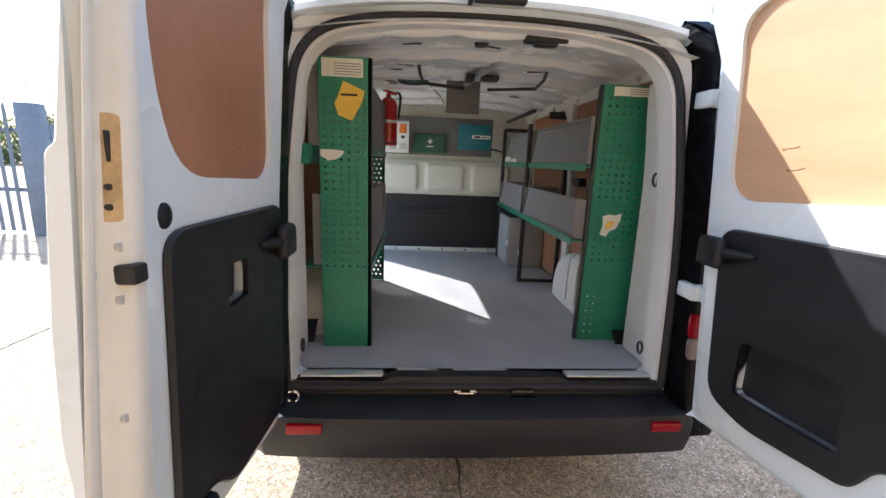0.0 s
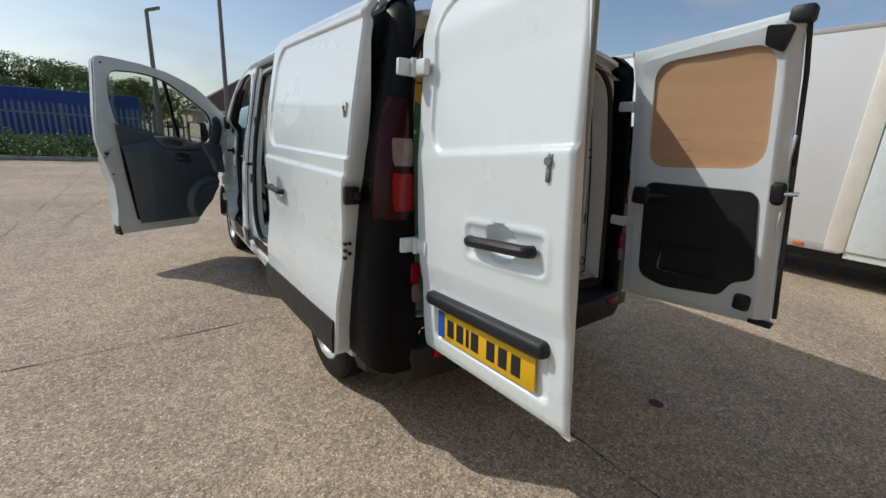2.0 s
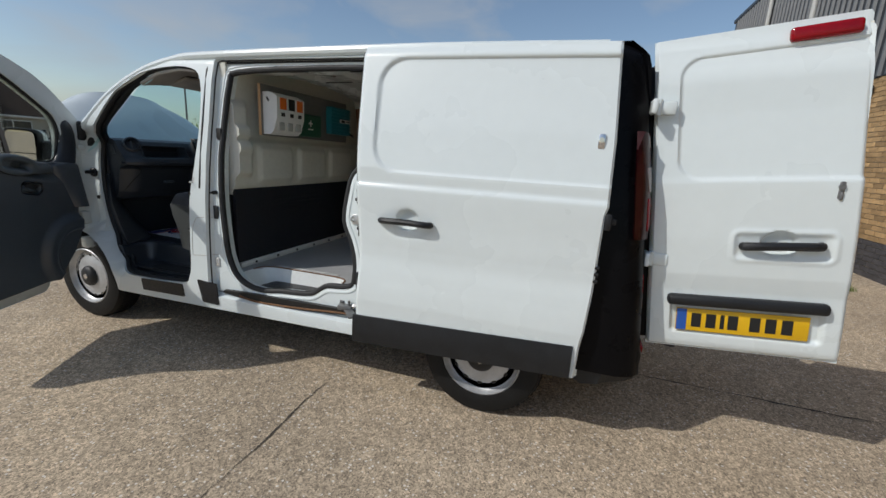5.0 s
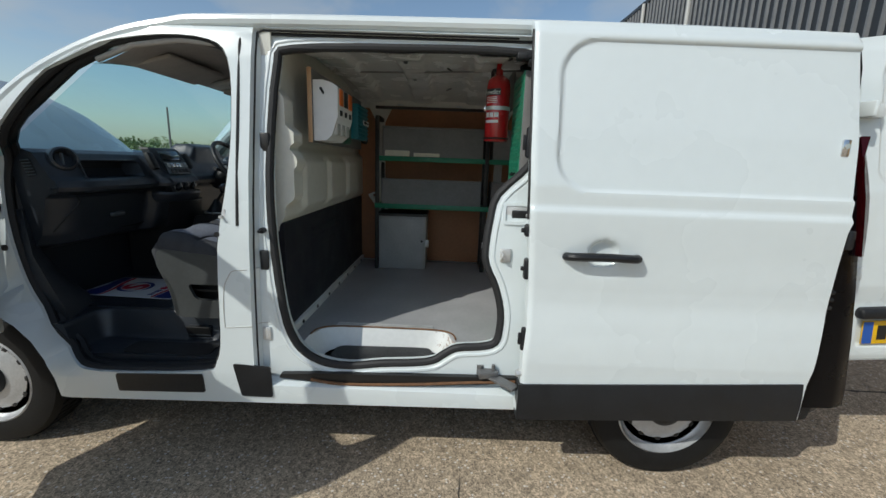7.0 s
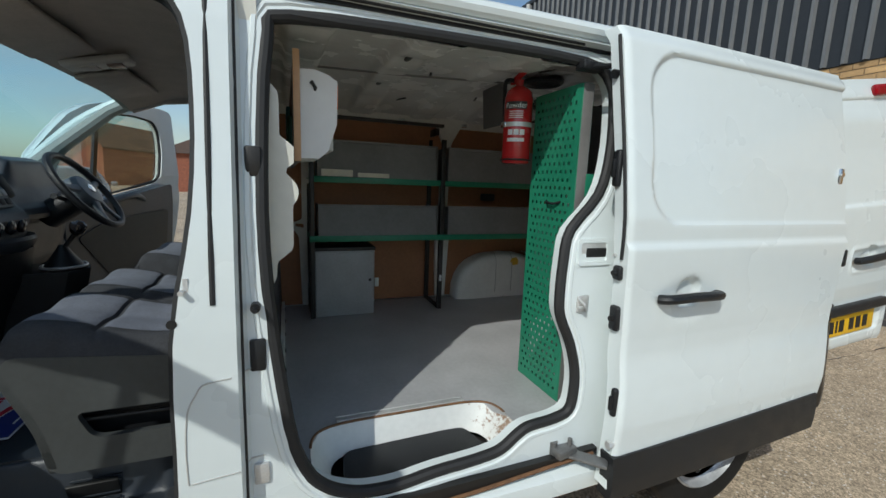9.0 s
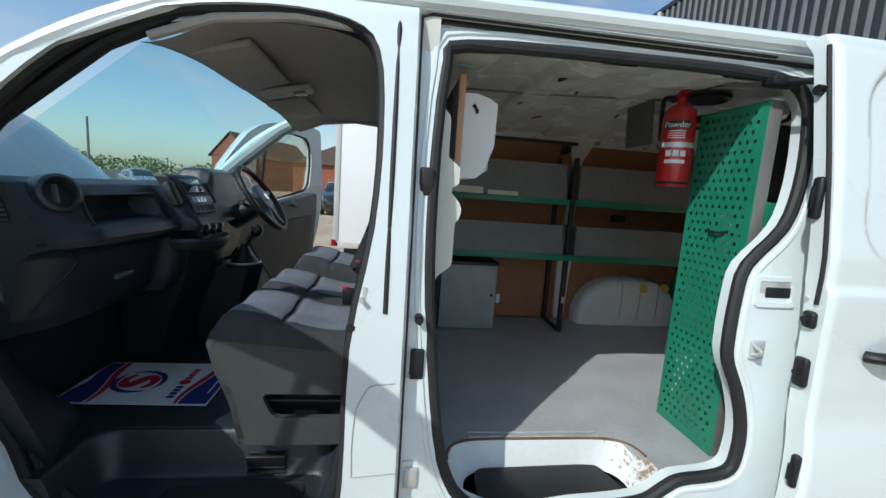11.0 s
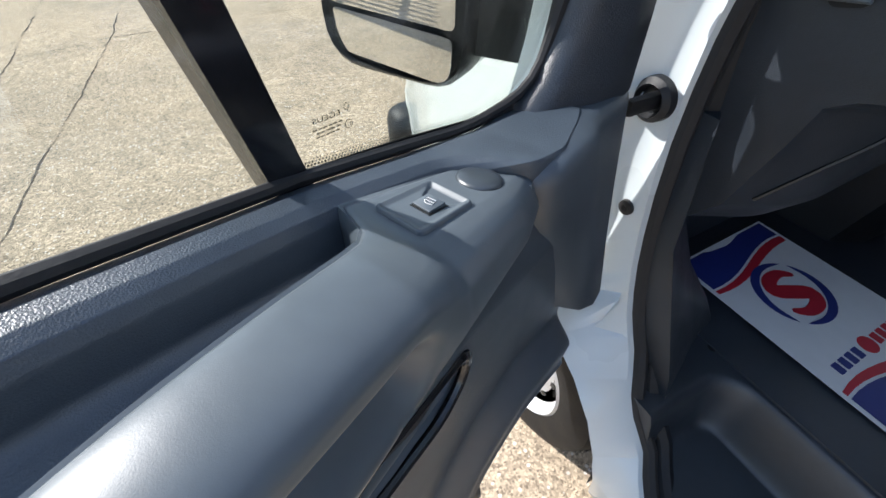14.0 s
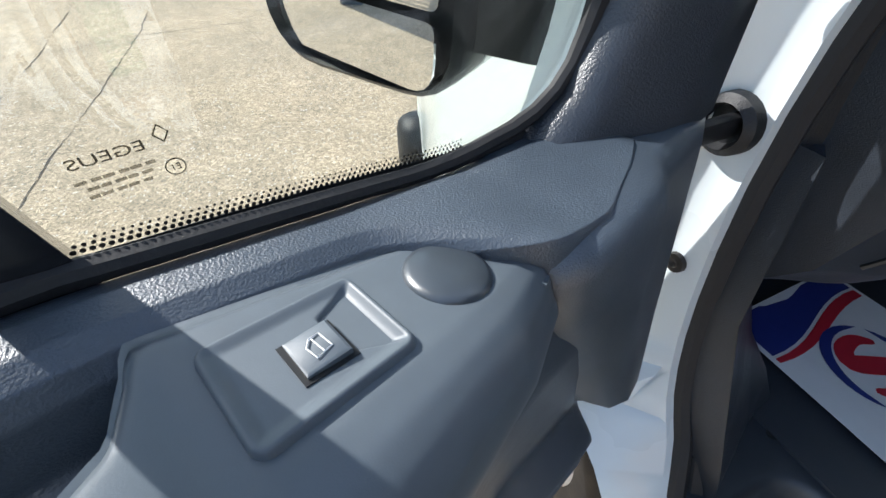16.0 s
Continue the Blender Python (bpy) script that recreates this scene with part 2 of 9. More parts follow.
def tube(pts, r, n=8, closed=False, flat=1.0):
    P = [Vector(p) for p in pts]
    rings, k = [], len(P)
    up = None
    for i, p in enumerate(P):
        a = P[(i - 1) % k] if closed or i else P[0]
        b = P[(i + 1) % k] if closed or i < k - 1 else P[-1]
        t = (b - a).normalized()
        if up is None:
            up = Vector((0, 0, 1)) if abs(t.z) < 0.9 else Vector((1, 0, 0))
        side = t.cross(up).normalized()
        up = side.cross(t).normalized()
        rr = r[i] if isinstance(r, (list, tuple)) else r
        rings.append([p + side * rr * math.cos(2 * math.pi * j / n) + up * rr * flat * math.sin(2 * math.pi * j / n) for j in range(n)])
    if closed:
        V, F = ring_loft(rings, True, False)
        a, m0 = (k - 1) * n, 0
        F += [(a + j, a + (j + 1) % n, (j + 1) % n, j) for j in range(n)]
        return V, F
    return ring_loft(rings)


def rounded(pts, r=0.02, n=4):
    """A polygon with rounded corners; a point may bring its own radius."""
    out, k = [], len(pts)
    for i in range(k):
        p, a, b = (Vector(pts[j % k][:2]) for j in (i, i - 1, i + 1))
        rr = pts[i][2] if len(pts[i]) > 2 else r
        da, db = (a - p), (b - p)
        rr = min(rr, da.length * 0.48, db.length * 0.48)
        s, e = p + da.normalized() * rr, p + db.normalized() * rr
        for j in range(n + 1):
            t = j / n
            out.append(tuple((1 - t) ** 2 * s + 2 * t * (1 - t) * p + t * t * e))
    return out


def plate(outer, holes, surf, thick, us=(), vs=()):
    """A sheet cut to an outline with holes, laid on surf(u, v, w); w runs from 0 (face) to thick (back)."""
    bm = bmesh.new()
    for loop in (outer, *holes):
        vv = [bm.verts.new((p[0], p[1], 0)) for p in loop]
        for i in range(len(vv)):
            bm.edges.new((vv[i], vv[(i + 1) % len(vv)]))
    bmesh.ops.triangle_fill(bm, use_beauty=True, use_dissolve=False, edges=bm.edges[:])
    for cuts, axis in ((us, 0), (vs, 1)):
        for c in cuts:
            no = Vector((1, 0, 0)) if axis == 0 else Vector((0, 1, 0))
            bmesh.ops.bisect_plane(bm, geom=bm.verts[:] + bm.edges[:] + bm.faces[:], plane_co=no * c, plane_no=no, dist=1e-5)
    bmesh.ops.remove_doubles(bm, verts=bm.verts[:], dist=1e-5)
    bmesh.ops.recalc_face_normals(bm, faces=bm.faces[:])
    bm.verts.index_update()
    P = [v.co.copy() for v in bm.verts]
    F = [tuple(v.index for v in (f.verts if f.normal.z > 0 else reversed(f.verts))) for f in bm.faces]
    B = [(e.verts[0].index, e.verts[1].index) for e in bm.edges if len(e.link_faces) == 1]
    bm.free()
    n = len(P)
    V = [tuple(surf(p.x, p.y, 0.0)) for p in P] + [tuple(surf(p.x, p.y, thick)) for p in P]
    return V, F + [tuple(reversed([i + n for i in f])) for f in F] + [(a, b, b + n, a + n) for a, b in B]


def patch(nu, nv, f, thick=0.0, back=None):
    """A fine grid f(s, t), s and t from 0 to 1, with a back face thick behind (back(p, s, t))."""
    V = [tuple(f(i / nu, j / nv)) for j in range(nv + 1) for i in range(nu + 1)]
    w = nu + 1
    F = [(j * w + i, j * w + i + 1, (j + 1) * w + i + 1, (j + 1) * w + i) for j in range(nv) for i in range(nu)]
    if back:
        n = len(V)
        V += [tuple(back(Vector(V[j * w + i]), i / nu, j / nv)) for j in range(nv + 1) for i in range(w)]
        F += [tuple(reversed([k + n for k in q])) for q in F[:nu * nv]]
        rim = [i for i in range(nu)] + [j * w + nu for j in range(nv)] + [nv * w + i for i in range(nu, 0, -1)] + [j * w for j in range(nv, 0, -1)]
        for k in range(len(rim)):
            a, b = rim[k], rim[(k + 1) % len(rim)]
            F.append((b, a, a + n, b + n))
    return V, F


def sstep(a, b, x):
    t = min(1.0, max(0.0, (x - a) / (b - a)))
    return t * t * (3 - 2 * t)


def rrect_sd(x, y, x0, x1, y0, y1, r):
    """Signed distance to a rounded rectangle, negative inside."""
    qx = abs(x - (x0 + x1) / 2) - (x1 - x0) / 2 + r
    qy = abs(y - (y0 + y1) / 2) - (y1 - y0) / 2 + r
    return math.hypot(max(qx, 0), max(qy, 0)) + min(max(qx, qy), 0) - r


def interp(x, xs, ys):
    return float(np.interp(x, xs, ys))


# ---- objects ----
def mesh_of(name, geo, material, sharp=35.0, smooth=True):
    me = bpy.data.meshes.new(name)
    me.from_pydata([tuple(p) for p in geo[0]], [], [tuple(q) for q in geo[1]])
    bm = bmesh.new()
    bm.from_mesh(me)
    bmesh.ops.recalc_face_normals(bm, faces=bm.faces[:])
    bm.to_mesh(me)
    bm.free()
    if material:
        me.materials.append(material)
    if smooth:
        me.polygons.foreach_set("use_smooth", [True] * len(me.polygons))
        me.set_sharp_from_angle(angle=radians(sharp))
    me.update()
    return me


def place_of(ob):
    p = Vector((0, 0, 0))
    while ob:
        p += ob.location
        ob = ob.parent
    return p


def thing(name, loc, label, category, group="", kind=""):
    ob = new(name)
    ob.location = loc
    ob.empty_display_size = 0.1
    return tagged(ob, label, category, group, kind)


def part(name, geo, material, parent, label="", sharp=35.0, smooth=True):
    """One mesh object, given in world places, under a thing or a part."""
    o = place_of(parent)
    me = mesh_of(name, ([(p[0] - o.x, p[1] - o.y, p[2] - o.z) for p in geo[0]], geo[1]), material, sharp, smooth)
    ob = new(name, me)
    ob.parent = parent
    return tagged(ob, label)


def single(name, geo, material, loc, label, category, group="", kind="", sharp=35.0, smooth=True):
    """A thing of one mesh, given in world places, with its origin at loc."""
    me = mesh_of(name, ([(p[0] - loc[0], p[1] - loc[1], p[2] - loc[2]) for p in geo[0]], geo[1]), material, sharp, smooth)
    ob = new(name, me)
    ob.location = loc
    return tagged(ob, label, category, group, kind)


def lettering(body, size, m, depth=0.0006, bold=0.0):
    """Words as a mesh, in the plane of m."""
    cu = bpy.data.curves.new("words", "FONT")
    cu.body, cu.size, cu.extrude, cu.align_x, cu.align_y, cu.offset = body, size, depth, "CENTER", "CENTER", bold
    ob = bpy.data.objects.new("words", cu)
    scene.collection.objects.link(ob)
    dg = bpy.context.evaluated_depsgraph_get()
    me = bpy.data.meshes.new_from_object(ob.evaluated_get(dg))
    g = [tuple(m @ v.co) for v in me.vertices], [tuple(p.vertices) for p in me.polygons]
    bpy.data.objects.remove(ob)
    return g

# ---- the van ----
ZS = [0.20, 0.35, 0.45, 0.70, 1.03, 1.30, 1.47, 1.75, 1.86, 1.93, 1.97]
XS = [0.940, 0.965, 0.975, 0.972, 0.955, 0.925, 0.895, 0.850, 0.820, 0.740, 0.60]


def half(y, z):
    x = interp(z, ZS, XS)
    x -= 0.035 * sstep(0.75, 0.25, y) + 0.17 * sstep(4.15, 5.0, y) ** 2
    return x


def side_surf(sgn, recess=None):
    def f(y, z, w):
        d = w + (recess(y, z) if recess else 0.0)
        return (sgn * (half(y, z) - d), y, z)
    return f


def arc(cy, cz, r, a0, a1, n=14):
    return [(cy + r * math.cos(radians(a0 + (a1 - a0) * i / n)), cz + r * math.sin(radians(a0 + (a1 - a0) * i / n))) for i in range(n + 1)]


R_AXLE, F_AXLE, HUB = 0.99, 4.07, 0.325
FRONT_OPEN = smooth_path([(3.91, 1.30, 0), (3.85, 1.395, 0), (3.72, 1.575, 0), (3.58, 1.705, 0), (3.40, 1.79, 0), (3.16, 1.828, 0), (2.97, 1.815, 0), (2.888, 1.745, 0), (2.868, 1.55, 0), (2.878, 1.30, 0), (2.925, 1.0, 0),
                          (2.93, 0.64, 0), (2.955, 0.505, 0), (3.03, 0.455, 0), (3.48, 0.435, 0), (3.60, 0.46, 0), (3.685, 0.53, 0), (3.765, 0.64, 0), (3.83, 0.74, 0), (3.88, 0.90, 0), (3.915, 1.13, 0)], 3, True)
FRONT_OPEN = [(p.x, p.y) for p in FRONT_OPEN]
SLIDE_OPEN = smooth_path([(2.655, 1.80, 0), (2.715, 1.73, 0), (2.735, 1.40, 0), (2.728, 1.10, 0), (2.686, 0.74, 0), (2.645, 0.602, 0), (2.598, 0.540, 0), (2.54, 0.505, 0), (2.473, 0.487, 0), (2.38, 0.484, 0), (2.262, 0.500, 0), (2.12, 0.510, 0), (2.035, 0.525, 0), (1.98, 0.562, 0), (1.93, 0.588, 0), (1.83, 0.598, 0),
                          (1.770, 0.620, 0), (1.754, 0.68, 0), (1.755, 0.77, 0), (1.782, 0.87, 0), (1.822, 0.955, 0), (1.832, 1.02, 0), (1.818, 1.15, 0), (1.790, 1.25, 0), (1.675, 1.365, 0), (1.622, 1.49, 0), (1.598, 1.65, 0), (1.608, 1.755, 0), (1.71, 1.815, 0), (2.2, 1.818, 0)], 3, True)
SLIDE_OPEN = [(p.x, p.y) for p in SLIDE_OPEN]
BODY_OUT = ([(0.50, 0.36)] + arc(R_AXLE, HUB, 0.385, 176, 4) + [(1.6, 0.335), (3.64, 0.292)] + arc(F_AXLE, HUB, 0.395, 184, -4)
            + [(4.72, 0.33), (4.93, 0.42), (4.95, 0.72), (4.82, 0.95), (4.50, 1.07), (4.22, 1.15), (3.97, 1.385), (3.70, 1.635), (3.42, 1.79), (3.16, 1.862), (2.86, 1.885), (1.8, 1.90), (0.62, 1.905), (0.56, 1.5), (0.50, 0.9)])
CUT_Z = [0.40, 0.45, 0.50, 0.58, 0.70, 0.85, 1.03, 1.16, 1.30, 1.38, 1.47, 1.60, 1.70, 1.75, 1.80, 1.835]

van = thing("van", (0, 2.5, 0), "white panel van parked on concrete, all its doors and bonnet open", "van")


def slide_recess(y, z):
    """The door's seat round the side opening lies deeper than the skin."""
    return 0.045 * sstep(2.795, 2.775, y) * sstep(1.30, 1.36, y) * sstep(0.40, 0.425, z) * sstep(1.868, 1.852, z) + 0.105 * sstep(4.055, 3.93, y) * sstep(3.46, 3.66, y) * sstep(0.38, 0.58, z) * sstep(1.44, 1.30, z) * sstep(0.392, 0.455, math.hypot(y - 4.07, z - 0.325))


body = part("body_side", plate(BODY_OUT, [FRONT_OPEN, SLIDE_OPEN], side_surf(-1, slide_recess), 0.07,
            [0.75, 1.30, 1.36, 1.5, 2.775, 2.795, 3.46, 3.56, 3.66, 3.76, 3.86, 3.93, 3.96, 3.99, 4.02, 4.055, 4.3, 4.5, 4.7], CUT_Z + [0.402, 0.424, 1.853, 1.867]), WHITE, van, sharp=28)
part("body_side", plate(BODY_OUT, [FRONT_OPEN], side_surf(1), 0.07, [0.75, 1.5, 2.2, 4.3, 4.5, 4.7], CUT_Z), WHITE, van, sharp=28)

# roof skin, a shallow crown between the rails
def roof_z(x, y):
    t = abs(x) / 0.80
    return 1.968 - 0.085 * t ** 2.6 - 0.032 * sstep(0.9, 0.35, y) - 0.10 * sstep(2.9, 3.45, y) ** 2


def roof_pt(x, t):
    y0 = 0.42 + 0.14 * sstep(0.68, 0.76, abs(x))
    y = y0 + t * (3.48 - y0)
    return (x, y, roof_z(x, y))


part("roof", patch(28, 36, lambda s, t: roof_pt((2 * s - 1) * 0.80, t), back=lambda p, s, t: p - Vector((0, 0, 0.02))), WHITE, van)
for sgn in (-1, 1):
    part("roof_rail", tube(smooth_path([(sgn * 0.798, 0.55, 1.896), (sgn * 0.80, 1.5, 1.905), (sgn * 0.80, 2.86, 1.893), (sgn * 0.795, 3.16, 1.872), (sgn * 0.815, 3.42, 1.80), (sgn * 0.845, 3.70, 1.648), (sgn * 0.89, 3.97, 1.40)], 5), 0.026, 10), WHITE, van)
# windscreen, framed, over the cowl
def screen(s, t):
    x = (2 * s - 1) * (0.80 + 0.07 * (1 - t))
    return (x, 4.16 - 0.78 * t - 0.10 * (abs(2 * s - 1)) ** 2.2 * (1 - 0.3 * t), 1.20 + 0.66 * t - 0.02 * abs(2 * s - 1) ** 2)


ws = part("windscreen", patch(20, 14, screen), GLASSB, van, "clear green-tinted windscreen")
ws.visible_shadow = False
part("windscreen_band", join(patch(20, 2, lambda s, t: Vector(screen(s, 0.94 + 0.06 * t)) + Vector((0, 0.003, 0.004))), patch(20, 2, lambda s, t: Vector(screen(s, 0.05 * t)) + Vector((0, 0.003, 0.004)))), BLACKG, van)
for sgn in (-1, 1):
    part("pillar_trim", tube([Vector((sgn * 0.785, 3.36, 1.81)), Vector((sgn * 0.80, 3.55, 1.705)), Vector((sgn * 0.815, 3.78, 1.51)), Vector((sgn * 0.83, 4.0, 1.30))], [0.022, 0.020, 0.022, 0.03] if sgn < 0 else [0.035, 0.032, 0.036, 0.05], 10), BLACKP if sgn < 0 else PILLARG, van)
# cowl, bonnet raised on its stay, front end
part("cowl", span(-0.80, 0.80, 4.12, 4.34, 1.08, 1.17, 0.02), BLACKP, van)
def bonnet(s, t):
    k = 2 * s - 1
    hw = 0.74 - 0.10 * t ** 2 - 0.16 * sstep(0.75, 1.0, t) ** 2
    out = 0.045 * math.sin(math.pi * min(1, t * 1.02)) - 0.05 * k * k
    return (k * hw, 4.30 + 0.47 * t + 0.03 * k * k * t - 0.79 * out, 1.15 + 0.615 * t - 0.10 * (k ** 4) * t + 0.61 * out)


part("bonnet", patch(24, 16, bonnet, back=lambda p, s, t: p + Vector((0, 0.024, -0.018))), WHITE, van, "white bonnet raised on its stay")
part("bonnet_stay", cyl((0.60, 4.62, 1.0), (0.45, 4.66, 1.56), 0.006, 8), STEELD, van)
part("engine_bay", span(-0.70, 0.70, 4.36, 4.80, 0.55, 0.98, 0.04), BLACKP, van)
part("front_bumper", join(span(-0.88, 0.88, 4.86, 5.02, 0.30, 0.66, 0.06, 3), span(-0.70, 0.70, 4.84, 4.97, 0.66, 1.0, 0.05)), BLACKP, van)
for sgn in (-1, 1):
    part("headlight", box((sgn * 0.74, 4.86, 0.92), (0.22, 0.16, 0.26), 0.05, 3), CLEARL, van)

# wheels: steel rims with round holes, black centre caps
def wheel(y, sgn):
    m = Matrix.Translation((sgn * 0.905, y, HUB)) @ Matrix.Rotation(sgn * math.pi / 2, 4, "Y")
    w = part("wheel", lathe([(0.205, -0.03), (0.215, 0.002), (0.27, 0.012), (0.315, -0.005), (0.328, -0.035), (0.328, -0.16), (0.30, -0.20), (0.21, -0.205)], 48, m), TYRE, van, "black tyre on a silver steel rim")
    part("rim", lathe([(0.212, -0.03), (0.216, 0.0), (0.208, 0.006), (0.202, -0.012), (0.194, -0.026), (0.182, -0.034), (0.160, -0.031), (0.135, -0.020), (0.11, -0.014), (0.0, -0.014)], 48, m), GALV, w)
    for k in range(12):
        a = 2 * math.pi * k / 12
        part("rim_hole", xf(box((0, 0, 0), (0.022, 0.026, 0.010), 0.006, 2), m @ Matrix.Translation((0.158 * math.cos(a), 0.158 * math.sin(a), -0.032)) @ Matrix.Rotation(a, 4, "Z")), INK, w)
    part("centre_cap", lathe([(0.078, -0.018), (0.076, 0.0), (0.066, 0.012), (0.04, 0.020), (0.0, 0.022)], 28, m), BLACKP, w)
    part("badge", lathe([(0.022, 0.018), (0.020, 0.024), (0.0, 0.025)], 16, m), CHROME, w)
    treads = []
    for k in range(60):
        a = 2 * math.pi * k / 60
        for off in (-0.055, -0.10, -0.145):
            treads.append(xf(box((0, 0, 0), (0.007, 0.022, 0.034), 0.0), m @ Matrix.Rotation(a, 4, "Z") @ Matrix.Translation((0.3285, 0, off)) @ Matrix.Rotation(0.3, 4, "X")))
    part("tread", join(*treads), TYRE, w)


for y in (R_AXLE, F_AXLE):
    for sgn in (-1, 1):
        wheel(y, sgn)
part("underbody", join(span(-0.62, 0.62, 0.35, 4.8, 0.22, 0.42), span(-0.90, 0.90, 1.45, 3.6, 0.30, 0.40), cyl((-0.8, R_AXLE, HUB), (0.8, R_AXLE, HUB), 0.05, 12), cyl((-0.8, F_AXLE, HUB), (0.8, F_AXLE, HUB), 0.05, 12)), STEELD, van)
for sgn in (-1, 1):
    for cy in (R_AXLE, F_AXLE):
        pts = arc(cy, HUB, 0.383, 0, 180, 20)
        V = [(sgn * (half(cy, 0.5) - 0.012), y, z) for y, z in pts] + [(sgn * (0.715 if cy < 2 else 0.58), y, z) for y, z in pts]
        n = len(pts)
        part("arch_liner", (V, [(i, i + 1, i + 1 + n, i + n) for i in range(n - 1)]), BLACKP, van)

# rear end: black lamp columns, bumper, frame of the rear opening
def lean(z):
    return 0.270 + 0.105 * (z - 0.966)


def column(sgn):
    rings = []
    for z in (0.40, 0.47, 0.56, 0.70, 0.90, 1.10, 1.30, 1.50, 1.70, 1.80, 1.86, 1.89, 1.91, 1.922):
        k = sstep(1.80, 1.95, z)
        ox = (half(0.5, z) + 0.004) if z < 1.75 else interp(z, [1.75, 1.86, 1.89, 1.91, 1.922], [0.8365, 0.822, 0.810, 0.79, 0.76])
        yr = lean(z) + 0.10 * k ** 2
        fr = 0.62
        rings.append([(sgn * x, y, z) for x, y in ((ox, fr), (ox, 0.50), (ox - 0.004, yr + 0.12), (ox - 0.03, yr + 0.045), (ox - 0.075, yr + 0.008), (0.775, yr), (0.755 - 0.04 * k, yr + 0.03), (0.75 - 0.05 * k, fr))])
    c = part("lamp_column", ring_loft(rings), COLBLK, van, "black plastic rear corner column", sharp=50)
    # tail lamp: tall red lens, clear window in its middle
    def lens(z0, z1, k0, mat_, nm, fw):
        rr = []
        for i in range(7):
            z = z0 + (z1 - z0) * i / 6
            yr, ox = lean(z), half(0.5, z) + 0.004
            b = 0.012 * math.sin(math.pi * (0.08 + 0.84 * i / 6)) + k0
            fro = fw if z < 1.4 else fw * (1 - 0.75 * ((z - 1.4) / 0.15) ** 2)
            rr.append([(sgn * x, y, z) for x, y in ((ox + b, yr + fro), (ox + b - 0.006, yr + 0.06), (ox - 0.028 + b, yr + 0.030 - b), (ox - 0.075, yr - b), (0.80, yr - b), (0.80, yr + 0.02), (ox - 0.03, yr + fro))])
        part(nm, ring_loft(rr), mat_, c)
    lens(1.06, 1.53, -0.001, SMOKE, "lamp_side", 0.062)

    def window(x0, x1, z0, z1, mat_, nm, out=0.003):
        """A lens set in the rear face, following the corner's curve."""
        rr = []
        for i in range(6):
            z = z0 + (z1 - z0) * i / 5
            yr, ox = lean(z), half(0.5, z) + 0.004
            b = 0.012 * math.sin(math.pi * (0.08 + 0.84 * min(max((z - 1.06) / 0.47, 0), 1))) if 1.05 < z < 1.54 else 0.0
            e = 0.006 if i in (0, 5) else 0.0
            xs_ = [x0 + e + (x1 - x0 - 2 * e) * j / 5 for j in range(6)]
            f = [(sgn * x, interp(x, [0.79, ox - 0.075, ox - 0.028 + b, ox + b], [yr - b, yr - b, yr + 0.030 - b, yr + 0.065]) - out, z) for x in xs_]
            rr.append(f + [(x, y + 0.012, z_) for x, y, z_ in f[::-1]])
        part(nm, ring_loft(rr), mat_, c)
    window(0.783, 0.872, 1.095, 1.243, REDLENS, "brake_lamp")
    window(0.785, 0.868, 1.272, 1.378, CLEARL, "reversing_lamp")
    window(0.752, 0.798, 0.785, 0.875, REDLENS, "fog_lamp", 0.006)
    window(0.752, 0.792, 0.705, 0.782, CLEARL, "side_reflector", 0.006)
    for z in (1.640, 0.958):
        y = lean(z)
        if sgn > 0:
            part("hinge_strap", box((0.845, y - 0.006, z), (0.12, 0.022, 0.060), 0.006), GALV, van, "grey steel hinge strap")
        part("hinge", join(box((sgn * 0.80, y - 0.010, z), (0.10, 0.024, 0.062), 0.008), box((sgn * 0.748, y + 0.02, z), (0.03, 0.09, 0.058), 0.008), box((sgn * 0.775, y - 0.06, z), (0.03, 0.09, 0.058), 0.008), cyl((sgn * 0.79, y - 0.032, z - 0.033), (sgn * 0.79, y - 0.032, z + 0.033), 0.012, 12)), WHITE, c, "white door hinge")
    return c


for sgn in (-1, 1):
    column(sgn)


for sgn in (-1, 1):
    part("corner_lining", plate(rounded([(0.47, 0.56), (0.66, 0.56), (0.68, 1.74), (0.60, 1.74)], 0.02), [], lambda y, z, w: (sgn * (0.744 - 0.030 * sstep(1.3, 1.75, z) - w), y, z), 0.006, [], [1.3, 1.45, 1.6]), INWHITE, van)


def rear_surf(x, z, w):
    return (x, 0.345 + 0.105 * (z - 0.56) + w, z)


OPEN_R = rounded([(-0.715, 0.555, 0.03), (0.715, 0.555, 0.03), (0.725, 1.2, 0.3), (0.672, 1.80, 0.17), (0.30, 1.868, 0.2), (-0.30, 1.868, 0.2), (-0.672, 1.80, 0.17), (-0.725, 1.2, 0.3)], n=8)
OUT_R = rounded([(-0.77, 0.46, 0.03), (0.77, 0.46, 0.03), (0.78, 1.2, 0.2), (0.745, 1.86, 0.12), (0.32, 1.935, 0.2), (-0.32, 1.935, 0.2), (-0.745, 1.86, 0.12), (-0.78, 1.2, 0.2)], n=6)
part("rear_frame", plate(OUT_R, [OPEN_R], rear_surf, 0.10), INWHITE, van)
def ring_at(loop, grow, dy):
    cx, cz = 0.0, 1.2
    out = []
    for x, z in loop:
        d = Vector((x - cx, z - cz))
        k = 1 + grow / max(d.length, 0.1)
        p = rear_surf(cx + d.x * k, cz + d.y * k, dy)
        out.append(p)
    return out


